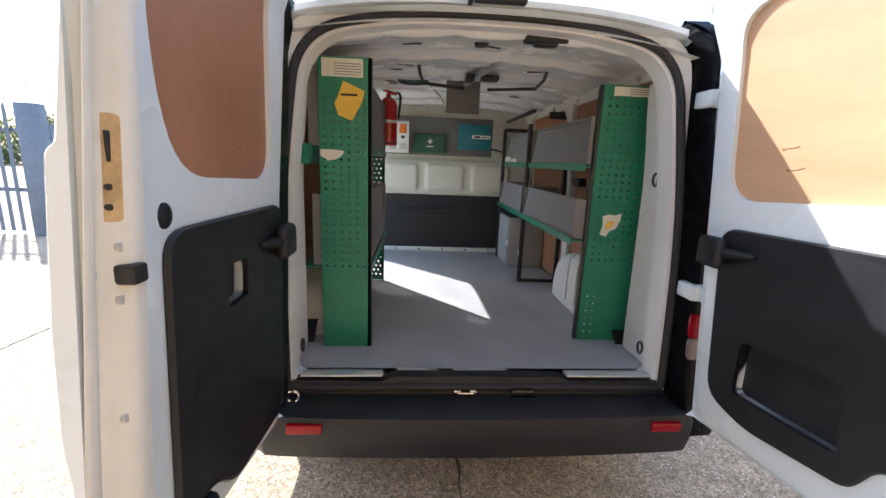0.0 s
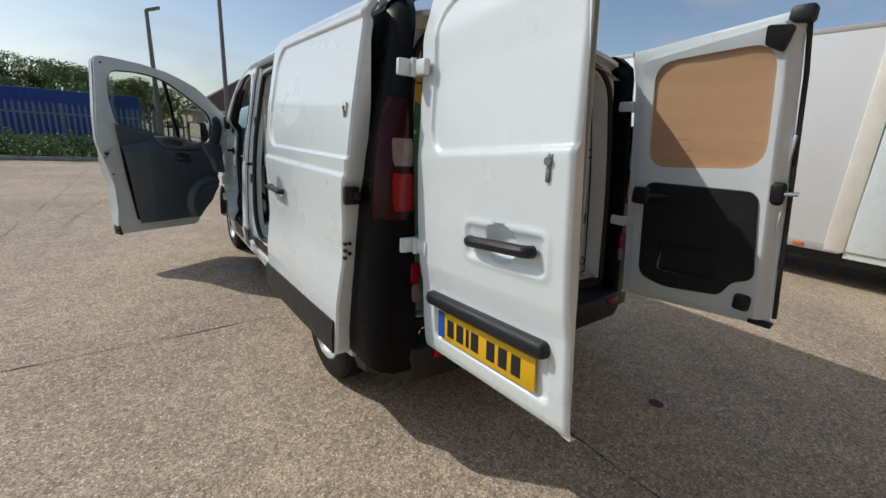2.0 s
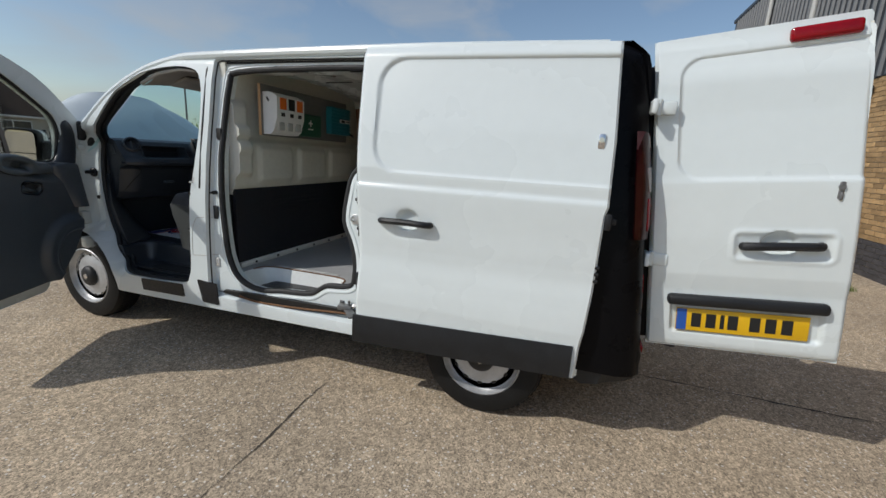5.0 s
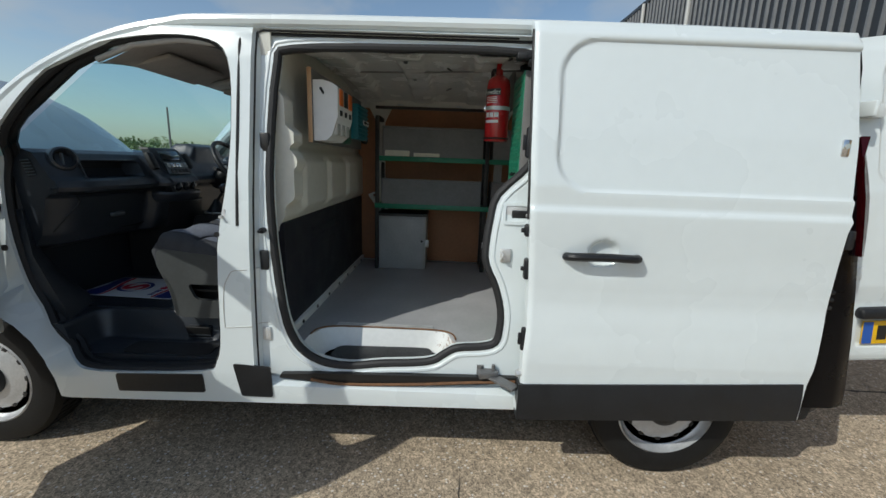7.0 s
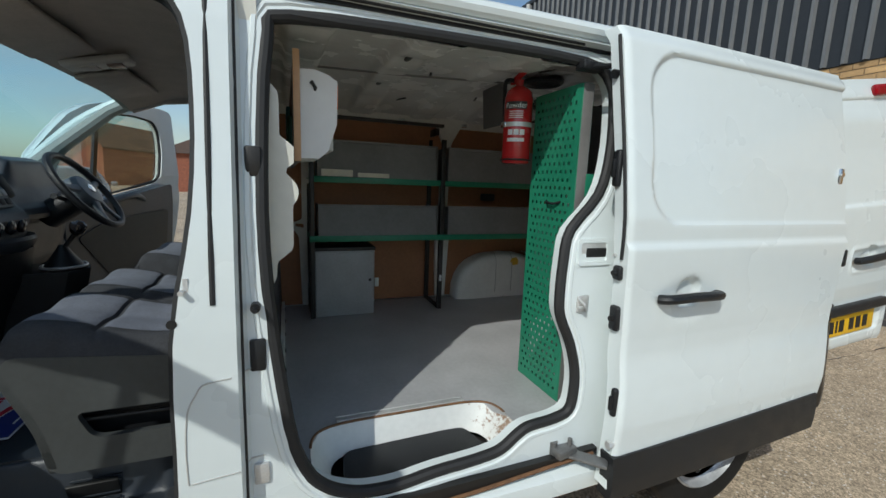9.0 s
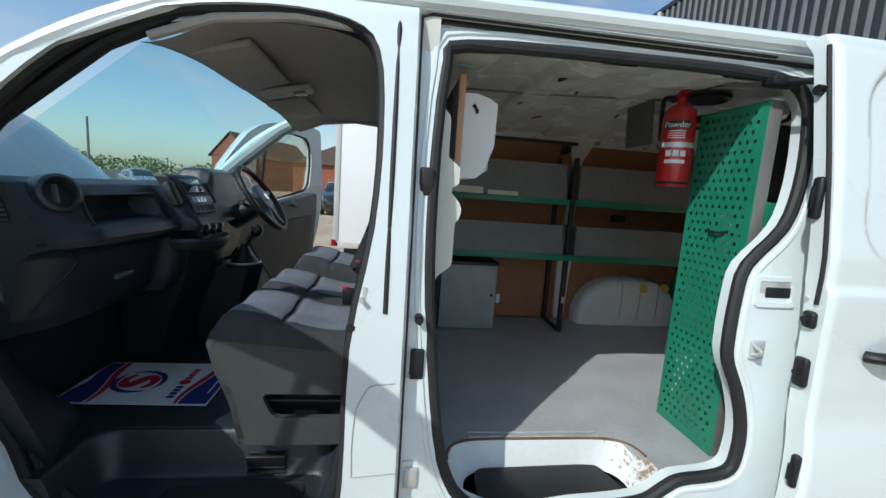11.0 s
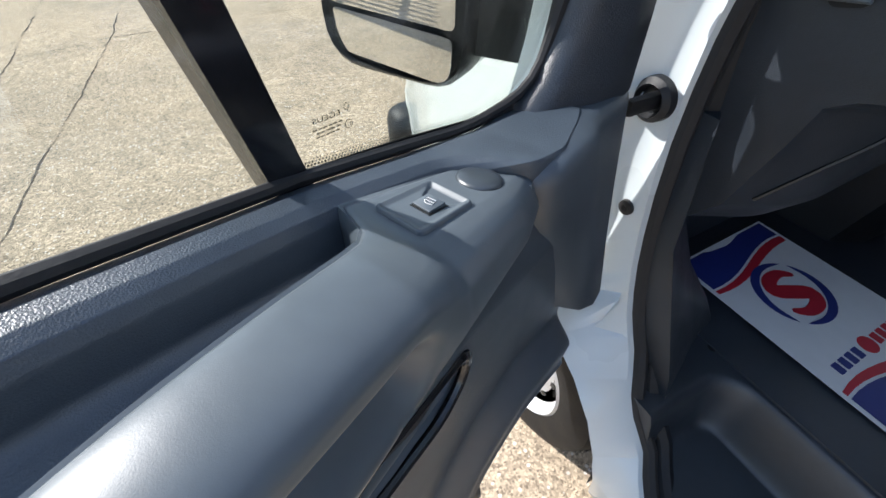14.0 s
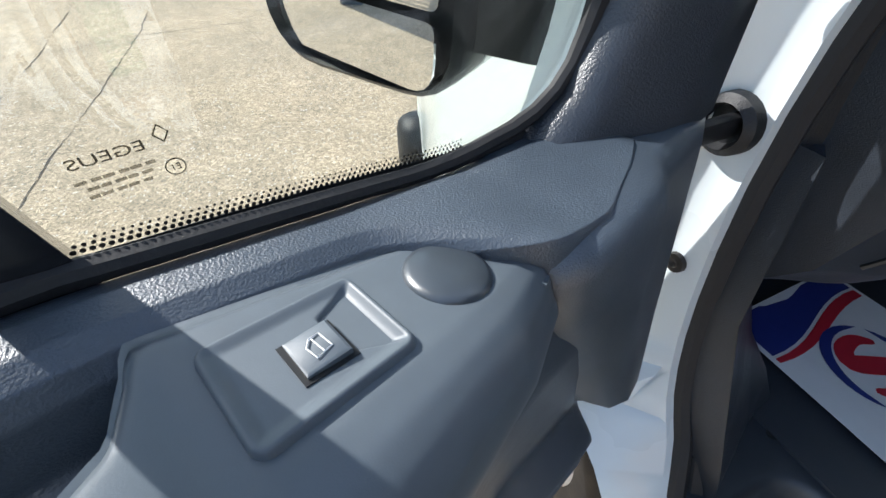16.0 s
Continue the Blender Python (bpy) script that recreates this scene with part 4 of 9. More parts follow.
part("door_edge", plate(EDGE_IN + EDGE_OUT, [], lambda x, z, w: (x, edge_y(z) - 0.001 - w, z), 0.08, (), [0.5, 0.62, 0.75, 0.9, 1.03, 1.15, 1.4, 1.6]), WHITE, sd, "white pressed front edge of the door")
part("edge_seal", tube(smooth_path([(-(interp(z, SD_Z, SD_X) - 0.022), edge_y(z) + 0.002, z) for z in (1.17, 1.30, 1.50, 1.70, 1.86)], 3), 0.006, 8), RUBBER, sd, "black rubber edge seal")
for x, z, dx, dz, hole in ((-0.962, 1.455, 0.030, 0.115, 0), (-0.993, 1.125, 0.036, 0.048, 1), (-0.990, 0.972, 0.040, 0.085, 1), (-1.022, 0.690, 0.024, 0.100, 0)):
    ey = edge_y(z)
    lt = part("latch", box((x, ey + 0.004, z), (dx, 0.022, dz), 0.010, 3), BLACKP, sd, "black latch")
    part("latch_bolt", cyl((x, ey + 0.012, z), (x, ey + 0.026, z), 0.009, 12) if hole else box((x, ey + 0.018, z), (0.010, 0.016, dz * 0.5), 0.003), INK if hole else BLACKP, lt)
part("edge_bolt", join(cyl((-1.034, 1.672, 0.545), (-1.034, 1.690, 0.545), 0.010, 10), cyl((-1.034, 1.685, 0.545), (-1.034, 1.695, 0.545), 0.014, 6)), ALU, sd)
part("edge_screw", cyl((-0.975, 1.684, 1.180), (-0.975, 1.692, 1.180), 0.006, 10), ALU, sd)
xr = interp(1.12, ZS, XS)
part("rear_latch", join(box((-(xr + 0.030), 0.462, 1.135), (0.066, 0.030, 0.075), 0.008), box((-(xr + 0.012), 0.440, 1.135), (0.030, 0.030, 0.030), 0.006)), BLACKP, sd, "black rear latch block")
for k, (dx, z) in enumerate(((0.050, 0.925), (0.030, 0.925), (0.050, 0.895), (0.030, 0.880), (0.050, 0.862))):
    part("edge_hole", cyl((-(xr + dx), 0.492, z), (-(xr + dx), 0.470, z), 0.008, 10), INK, sd)
part("roller_arm", join(box((-0.985, 1.745, 0.478), (0.155, 0.050, 0.012), 0.004, m=Matrix.Rotation(0.75, 4, "Z")), box((-0.935, 1.800, 0.490), (0.070, 0.085, 0.030), 0.006, m=Matrix.Rotation(0.2, 4, "Z")), cyl((-0.925, 1.83, 0.475), (-0.925, 1.83, 0.52), 0.016, 12), cyl((-0.945, 1.775, 0.49), (-0.945, 1.775, 0.53), 0.008, 10)), ARMST, sd, "grey steel roller arm")
part("upper_roller", join(cyl((-0.905, 1.69, 1.775), (-0.80, 1.70, 1.795), 0.009, 8), box((-0.79, 1.70, 1.797), (0.05, 0.09, 0.03), 0.008), cyl((-0.918, 1.70, 1.745), (-0.918, 1.715, 1.745), 0.014, 12)), BLACKP, sd)
# striker pocket and striker on the body, behind the door's edge
pk = part("striker_pocket", plate(rounded([(1.640, 1.132), (1.640, 1.222), (1.772, 1.222), (1.772, 1.132)], 0.014), [rounded([(1.652, 1.146), (1.652, 1.208), (1.760, 1.208), (1.760, 1.146)], 0.010)], lambda y, z, w: (-(interp(z, ZS, XS) - 0.038) + w, y, z), 0.012), WHITE, van, "pressed white frame of the striker pocket")
part("pocket_floor", span(-(interp(1.18, ZS, XS) - 0.044), -(interp(1.18, ZS, XS) - 0.060), 1.645, 1.767, 1.142, 1.212, 0.002), ALU, pk)
part("striker_slot", span(-(interp(1.18, ZS, XS) - 0.040), -(interp(1.18, ZS, XS) - 0.050), 1.652, 1.735, 1.158, 1.190, 0.004), INK, pk)
st = part("striker", box((-0.917, 1.752, 1.005), (0.010, 0.046, 0.058), 0.008, 3), ALU, van, "steel door striker")
part("striker_loop", tube(smooth_path([(-0.920, 1.768, 0.992), (-0.945, 1.768, 1.002), (-0.945, 1.768, 1.012), (-0.920, 1.768, 1.020)], 3), 0.005, 8), ALU, st)


# ---- rear doors ----
DTILT = radians(5.0)
# the free edge stays parallel to the raked hinge line
DU, DV = Vector((0, -math.cos(DTILT), math.sin(DTILT))), Vector((0, 0.118, 0.993))
DO = Vector((-0.755, 0.158, 0.515))
DW, DH = 0.738, 1.43


def rd(u, v, w):
    """Left rear door, opened square: u from hinge to free edge, v up, w outwards."""
    return DO + DU * u + DV * v + Vector((0.05 * sstep(1.22, 1.43, v) - w, 0, 0))


def rd_out(v):
    return interp(v, [0, 0.04, 0.15, 0.30, 0.38, 0.55, 0.80, 0.83, 1.1, 1.30, 1.38, 1.45], [-0.012, 0.0, 0.008, 0.010, 0.024, 0.030, 0.027, 0.022, 0.000, -0.007, -0.004, -0.020])


def rear_skin(s, t):
    u = -0.028 + (DW + 0.028) * s
    v = (DH + 0.035 * s) * t
    w = rd_out(v)
    w -= 0.011 * sstep(0.006, -0.008, rrect_sd(u, v, 0.075, 2.0, 0.815, 1.335 + 0.04 * u, 0.09))
    w -= 0.010 * sstep(0.010, -0.010, rrect_sd(u, v, 0.310, 0.662, 0.468, 0.578, 0.02)) - 0.006 * sstep(0.03, 0.0, abs(rrect_sd(u, v, 0.310, 0.662, 0.468, 0.578, 0.02)))
    w -= 0.024 * sstep(0.064, 0.048, math.hypot((u - 0.475) / 1.15, v - 0.534)) * sstep(0.478, 0.498, v)
    w -= 0.018 * sstep(0.008, -0.012, rrect_sd(u, v, 0.075, 0.665, 0.085, 0.25, 0.02))
    w -= 0.02 * (sstep(0.02, 0, s) + sstep(0.985, 1, s) * 0.6 + sstep(0.012, 0, t))
    return rd(u, v, w)


def in_w(u):
    """Inner face of the rear door, bevelled off towards the free edge."""
    return interp(u, [0.0, 0.06, 0.61, 0.680, 0.692, 0.740], [-0.045, -0.055, -0.050, -0.058, -0.052, 0.012])


def rear_door(right):
    """The right door is the left one mirrored and swung a little wider."""
    hx = 0.765 if right else -0.755
    turn = Matrix.Translation((hx + (0.040 if right else 0.0), 0.19, 0)) @ Matrix.Rotation(radians(RIGHT_SWING if right else -1.5), 4, "Z") @ Matrix.Translation((-hx, -0.19, 0))
    fit = (lambda g: xf(mirror(g), turn)) if right else (lambda g: xf(g, turn))

    def P(nm, g, m_, parent, label="", **k):
        return part(nm, fit(g), m_, parent, label, **k)

    d = P("rear_door", patch(110, 180, rear_skin, back=lambda p, s, t: rd(-0.028 + (DW + 0.027) * s, (DH + 0.02 * s) * t, -0.016 - 0.011 * sstep(1.0, 0.90, s))), WHITE, van, "white rear door, swung wide open", sharp=40)
    inner = rounded([(0.03, 0.03, 0.04), (0.733, 0.03, 0.03), (0.733, 0.8, 0.1), (0.74, 1.42, 0.03), (0.03, 1.36, 0.06)], 0.04)
    light = rounded([(0.105, 0.80, 0.10), (0.56, 0.785, 0.10), (0.64, 1.0, 0.15), (0.642, 1.345, 0.11), (0.30, 1.345, 0.2), (0.132, 1.30, 0.12)], 0.1, 6)
    if right:
        light = rounded([(0.092, 0.785, 0.11), (0.655, 0.772, 0.13), (0.655, 1.345, 0.11), (0.10, 1.345, 0.12)], 0.1, 6)
    pocket = rounded([(0.185, 0.19), (0.495, 0.185), (0.495, 0.36), (0.205, 0.362)] if right else [(0.300, 0.505), (0.400, 0.495), (0.408, 0.595), (0.300, 0.600)], 0.025 if right else 0.012, 4)
    P("inner_panel", plate(inner, [light, pocket], lambda u, v, w: rd(u, v, in_w(u) - 0.010 * sstep(0.0, 0.06, v) + w * sstep(0.74, 0.66, u)), 0.034, [0.03, 0.06, 0.61, 0.64, 0.68, 0.692, 0.71, 0.725], [0.06, 0.75]), WHITE, d, "", sharp=30)
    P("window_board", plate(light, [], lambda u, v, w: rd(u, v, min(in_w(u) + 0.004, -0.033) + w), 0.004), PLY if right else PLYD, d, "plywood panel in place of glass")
    for u, v, a in ((0.32, 1.17, 0.3), (0.28, 0.93, -0.2), (0.46, 1.08, 0.1), (0.30, 0.87, 0.0)):
        g = join(tube([rd(u - 0.02, v - 0.008 * a, in_w(u) + 0.0035), rd(u, v, in_w(u) + 0.0035), rd(u + 0.02, v + 0.010 * a + 0.004, in_w(u) + 0.0035)], 0.0014, 6), cyl(rd(u - 0.026, v, in_w(u) + 0.005), rd(u - 0.026, v, in_w(u) + 0.002), 0.0035, 8))
        P("board_scar", g, HARDB, d)
    trim = rounded([(0.05, 0.085, 0.05), (0.38, 0.070, 0.03), (0.46, 0.13, 0.05), (0.585, 0.13, 0.04), (0.605, 0.68, 0.05), (0.07, 0.72, 0.05)], 0.05, 5)
    if right:
        trim = rounded([(0.095, 0.150, 0.06), (0.24, 0.108, 0.05), (0.515, 0.125, 0.03), (0.565, 0.205, 0.03), (0.655, 0.235, 0.04), (0.635, 0.655, 0.05), (0.10, 0.69, 0.05)], 0.05, 5)
    tr = P("door_trim", plate(trim, [pocket], lambda u, v, w: rd(u, v, in_w(u) - 0.024 + w), 0.018), BLACKP, d, "black plastic lower trim with pull pocket")
    P("trim_edge", tube([rd(u, v, in_w(u) - 0.016) for u, v in trim], 0.010, 6, True), BLACKP, tr)
    P("pull_pocket", plate(pocket, [], lambda u, v, w: rd(u, v, in_w(u) + 0.012 + w), 0.006), BLACKP, tr)
    P("pocket_wall", (lambda V: (V, [(i, (i + 1) % len(pocket), (i + 1) % len(pocket) + len(pocket), i + len(pocket)) for i in range(len(pocket))]))([rd(u, v, in_w(u) - 0.022) for u, v in pocket] + [rd(u, v, in_w(u) + 0.014) for u, v in pocket]), BLACKP, tr)
    P("stay_knob", join(box(rd(0.085, 0.62, -0.100), (0.04, 0.10, 0.10), 0.018, 3), tube([rd(0.12, 0.62, -0.095), rd(0.20, 0.62, -0.085), rd(0.23, 0.62, -0.08)], [0.02, 0.012, 0.006], 8)), BLACKP, d, "black check strap housing")
    P("corner_bracket", plate(rounded([(0.61, 1.33), (0.68, 1.29), (0.72, 1.39), (0.62, 1.41)], 0.015), [], lambda u, v, w: rd(u, v, -0.088 + w), 0.03), BLACKP, d)
    P("floor_catch", box(rd(0.625 if right else 0.51, 0.105 if right else 0.075, -0.068), (0.05, 0.075, 0.085), 0.02, 3), BLACKP, d)
    if not right:
        P("hinge_seal", plate(rounded([(-0.085, 0.03), (0.03, 0.03), (0.03, 1.36), (-0.085, 1.30)], 0.01), [], lambda u, v, w: rd(u, v, -0.050 + w), 0.012, [], [1.22, 1.3]), COLBLK, d, "black rubber seal along the hinge edge")
    P("lower_latch", box(rd(0.70, 0.01, -0.02), (0.05, 0.10, 0.03), 0.008) if right else box(rd(0.655, 0.035, -0.055), (0.018, 0.030, 0.020), 0.005), BLACKP, d)
    # free edge: lock case, striker, rubber
    if right:
        P("edge_seal", tube([rd(0.750, v, 0.0) for v in (0.04, 0.4, 0.8, 1.2, 1.42)], 0.011, 8), RUBBER, d)
        P("lock_case", box(rd(0.70, 0.66, -0.040), (0.05, 0.08, 0.11), 0.02, 3), BLACKP, d)
        P("lock_pin", cyl(rd(0.735, 0.66, -0.045), rd(0.79, 0.66, -0.045), 0.010, 10), CHROME, d)
        P("lock_strip", box(rd(0.72, 0.50, -0.02), (0.03, 0.012, 0.15), 0.004), ALU, d)
        P("lock_strip", box(rd(0.74, 0.87, -0.015), (0.03, 0.012, 0.12), 0.004), ALU, d)
        P("top_catch", box(rd(0.73, 1.44, -0.02), (0.08, 0.09, 0.07), 0.015), BLACKP, d)
    else:
        P("edge_face", plate(rounded([(0.66, 0.05), (0.735, 0.035), (0.735, 1.42), (0.672, 1.40), (0.672, 1.0), (0.665, 0.8)], 0.004), [], lambda u, v, w: rd(u, v, in_w(u) - 0.0125 + w), 0.002, [0.68, 0.692, 0.70, 0.71, 0.72, 0.73]), CREAM, d, "cream painted door edge")
        P("lock_plate", plate(rounded([(0.699, 0.71), (0.716, 0.71), (0.716, 0.87), (0.699, 0.87)], 0.007), [], lambda u, v, w: rd(u - 0.0025, v, in_w(u) - 0.0165 + w), 0.004), RUSTY, d, "worn brass lock plate")
        P("lock_slot", xf(box((0, 0, 0), (0.004, 0.009, 0.045), 0.001), Matrix.Translation(rd(0.706, 0.822, in_w(0.708) - 0.0165))), INK, d)
        for v in (0.762, 0.732):
            P("plate_screw", cyl(rd(0.706, v, in_w(0.708) - 0.012), rd(0.7075, v, in_w(0.708) - 0.018), 0.005, 10), STEELD, d)
        P("latch_mouth", box(rd(0.690, 0.630, in_w(0.690) - 0.010), (0.034, 0.034, 0.032), 0.006), INK, d, "dark latch mouth")
        for u, v in ((0.700, 0.672), (0.700, 0.590), (0.718, 0.63), (0.70, 0.40)):
            P("edge_screw", cyl(rd(u, v, in_w(u) - 0.008), rd(u, v, in_w(u) - 0.0155), 0.007, 10), LGREY, d)
        P("round_buffer", lathe([(0.026, 0), (0.024, 0.012), (0.012, 0.018), (0, 0.018)], 18, Matrix.Translation(rd(0.60, 0.715, -0.048)) @ Matrix.Rotation(math.pi / 2, 4, "Y")), BLACKP, d)
        # outer furniture of the number-plate door
        hp = [rd(u, v, w) for u, v, w in ((0.342, 0.522, 0.030), (0.358, 0.525, 0.052), (0.48, 0.531, 0.060), (0.598, 0.532, 0.052), (0.617, 0.532, 0.030))]
        P("door_handle", tube(smooth_path(hp, 3), 0.019, 10), BLACKP, d, "black pull handle")
        P("door_lock", join(box(rd(0.662, 0.765, 0.020), (0.018, 0.026, 0.078), 0.008, 3), cyl(rd(0.662, 0.780, 0.022), rd(0.662, 0.780, 0.036), 0.012, 14), box(rd(0.662, 0.742, 0.030), (0.012, 0.012, 0.034), 0.004)), ARMST, d, "dull steel deadlock")
        P("plate_lamp_bar", join(*[xf(box((0, 0, 0), (0.058, 0.62, 0.052), 0.018, 3), Matrix.Translation(rd(0.365, 0.254, 0.016)) @ Matrix.Rotation(-DTILT, 4, "X"))]), BLACKP, d, "black number plate lamp bar")
        pl = P("number_plate", xf(box((0, 0, 0), (0.006, 0.52, 0.111), 0.002), Matrix.Translation(rd(0.358, 0.153, 0.004)) @ Matrix.Rotation(-DTILT, 4, "X")), YELLOW, d, "yellow number plate with plain bars")
        P("blue_band", xf(box((0, 0, 0), (0.002, 0.042, 0.105), 0.0), Matrix.Translation(rd(0.121, 0.153, 0.008)) @ Matrix.Rotation(-DTILT, 4, "X")), BLUEB, pl)
        for k, u in enumerate((0.190, 0.250, 0.296, 0.338, 0.424, 0.484, 0.545)):
            wd = 0.016 if k == 2 else 0.040
            P("plate_bar", xf(box((0, 0, 0), (0.002, wd, 0.068), 0.0), Matrix.Translation(rd(u - 0.007, 0.153, 0.008)) @ Matrix.Rotation(-DTILT, 4, "X")), INK, pl)
        P("brake_lamp", xf(box((0, 0, 0), (0.035, 0.235, 0.056), 0.014, 3), Matrix.Translation(rd(0.582, 1.398, 0.006)) @ Matrix.Rotation(-DTILT - 0.05, 4, "X")), REDLENS, d, "red high-level brake lamp")
    return d


RIGHT_SWING = 2.6
RUSTY = mat("worn_brass", (0.50, 0.36, 0.18), 0.5, metal=0.2, var=0.2, scale=30)
rear_door(False)
rear_door(True)


# ---- front doors ----
FO, FU, FN = Vector((-0.955, 4.069, 0)), Vector((-0.891, -0.454, 0)), Vector((0.454, -0.891, 0))


def fd(u, z, w):
    """Left front door: u from hinge to free edge, z up, w inwards from the glass."""
    return FO + FU * u + FN * w + Vector((0, 0, z))


def glass_w(u):
    """The glass curves inwards towards the hinge."""
    return interp(u, [-0.05, 0.05, 0.2, 0.28, 0.45, 0.6], [0.09, 0.085, 0.062, 0.042, 0.003, 0.0])


def fg(u, z, w):
    """Like fd, with w counted from the curved glass above the belt."""
    return fd(u, z, w + glass_w(u) * sstep(1.02, 1.17, z))


FD_OUT = [(0.375, 0.345), (1.085, 0.352), (1.10, 0.40), (1.075, 0.60), (1.075, 0.80), (1.125, 1.02), (1.165, 1.18), (1.155, 1.40), (1.125, 1.70), (1.115, 1.835), (1.075, 1.874), (0.95, 1.874), (0.75, 1.862), (0.55, 1.832), (0.42, 1.79), (0.28, 1.718), (0.165, 1.62), (0.01, 1.465), (-0.005, 1.40),
          (0.01, 1.15), (0.05, 0.95), (0.11, 0.80), (0.20, 0.66), (0.29, 0.50), (0.34, 0.37)]
FD_WIN = [(0.285, 1.186, 0.03), (0.36, 1.198), (0.45, 1.211), (0.60, 1.244), (0.84, 1.295), (1.005, 1.335, 0.06), (1.035, 1.55, 0.06), (1.025, 1.70, 0.06), (0.98, 1.775, 0.06), (0.80, 1.79, 0.05), (0.65, 1.778, 0.06), (0.52, 1.737, 0.06), (0.40, 1.660, 0.06), (0.27, 1.555, 0.06), (0.195, 1.490, 0.07), (0.160, 1.42, 0.06), (0.160, 1.32, 0.06), (0.200, 1.198, 0.075)]
FD_WIN_R = rounded(FD_WIN, 0.03, 4)
BELT_U, BELT_Z = [0.1, 0.2, 0.285, 0.36, 0.45, 0.60, 0.84, 1.05], [1.184, 1.184, 1.184, 1.194, 1.207, 1.240, 1.291, 1.345]
QCUT = [0.12, 0.2, 0.28, 0.36, 0.45, 0.6]


def front_out(u, z):
    """Depth of the outer skin, negative outwards."""
    return -0.012 - 0.083 * sstep(1.14, 0.95, z) + 0.03 * sstep(0.6, 0.36, z) - 0.02 * math.sin(math.pi * min(1, max(0, u / 1.1)))


def front_door(right):
    fit = mirror if right else (lambda g: g)

    def P(nm, g, m_, parent, label="", **k):
        return part(nm, fit(g), m_, parent, label, **k)

    out = rounded(FD_OUT, 0.03, 3)
    low_win = [(u, z - 0.05 * sstep(1.36, 1.26, z)) for u, z in FD_WIN_R]
    d = P("front_door", plate(out, [low_win], lambda u, z, w: fg(u, z, front_out(u, z) + w), 0.02, QCUT + [0.8], [0.5, 0.7, 0.9, 1.0, 1.1, 1.2, 1.28]), WHITE, van, "white front door, swung open", sharp=30)
    P("door_shell", plate(out, [[(u, z - 0.012 * sstep(1.36, 1.30, z)) for u, z in FD_WIN_R]], lambda u, z, w: fg(u, z, (0.018 if z < 1.36 else 0.03) + w * 0.5 + 0.03 * sstep(1.06, 1.10, u)), 0.015, QCUT + [0.99, 1.04], [1.1, 1.2, 1.3]), WHITE, d, sharp=30)
    n = len(out)
    P("door_rim", ([tuple(fg(u, z, front_out(u, z) + 0.01)) for u, z in out] + [tuple(fg(u, z, 0.030)) for u, z in out], [(i, (i + 1) % n, (i + 1) % n + n, i + n) for i in range(n)]), WHITE, d, sharp=50)
    P("window_seal", tube([fg(u, z, 0.010 + 0.008 * sstep(1.3, 1.4, z)) for u, z in FD_WIN_R], [0.005 + 0.006 * sstep(1.22, 1.32, z) for u, z in FD_WIN_R], 8, True), RUBBER, d)
    g1 = P("window_glass", plate(FD_WIN_R, [], lambda u, z, w: fg(u, z, 0.002 + w), 0.004, QCUT), GLASS, d, "clear tinted side window")
    g1.visible_shadow = False
    P("quarter_bar", ring_loft([[fg(u + a, z, w) for a, w in ((-0.0135, -0.012), (0.0135, -0.012), (0.0135, 0.010), (-0.0135, 0.010))] for u, z in ((0.453, 1.195), (0.479, 1.36), (0.502, 1.51), (0.541, 1.76))]), BLACKG, d, "black quarter light bar")
    return d, P


def trim_w(u, z):
    """Inner face of the door trim below the belt."""
    up = glass_w(u) + 0.050
    lo = interp(u, [0.1, 0.2, 0.3, 0.4, 0.6, 0.8, 0.95, 1.02], [0.165, 0.158, 0.142, 0.136, 0.142, 0.138, 0.112, 0.085])
    crest = interp(u, [0.33, 0.45, 0.6, 0.69, 0.735, 0.80, 0.864, 0.95, 1.02], [1.14, 1.16, 1.195, 1.214, 1.208, 1.196, 1.183, 1.165, 1.15])
    lo -= 0.020 * sstep(1.0, 0.5, z)
    mid = up + 0.64 * (lo - up)
    w = up + (mid - up) * sstep(crest + 0.007, crest - 0.011, z) + (lo - mid) * sstep(crest - 0.005, crest - 0.080, z)
    # speaker dome with its inner ring
    r = math.hypot((u - 0.235) / 1.0, (z - 0.58) / 1.02)
    w += 0.040 * sstep(0.275, 0.215, r) - 0.007 * sstep(0.165, 0.155, r) + 0.004 * math.exp(-((r - 0.172) / 0.006) ** 2)
    # release cup
    a, b = (u - 0.5) * 0.985 + (z - 1.042) * 0.17, -(u - 0.5) * 0.17 + (z - 1.042) * 0.985
    w -= 0.040 * sstep(0.006, -0.012, rrect_sd(a, b, -0.074, 0.074, -0.032, 0.032, 0.026)) * (0.55 + 0.45 * sstep(-0.02, 0.03, -a))
    return w


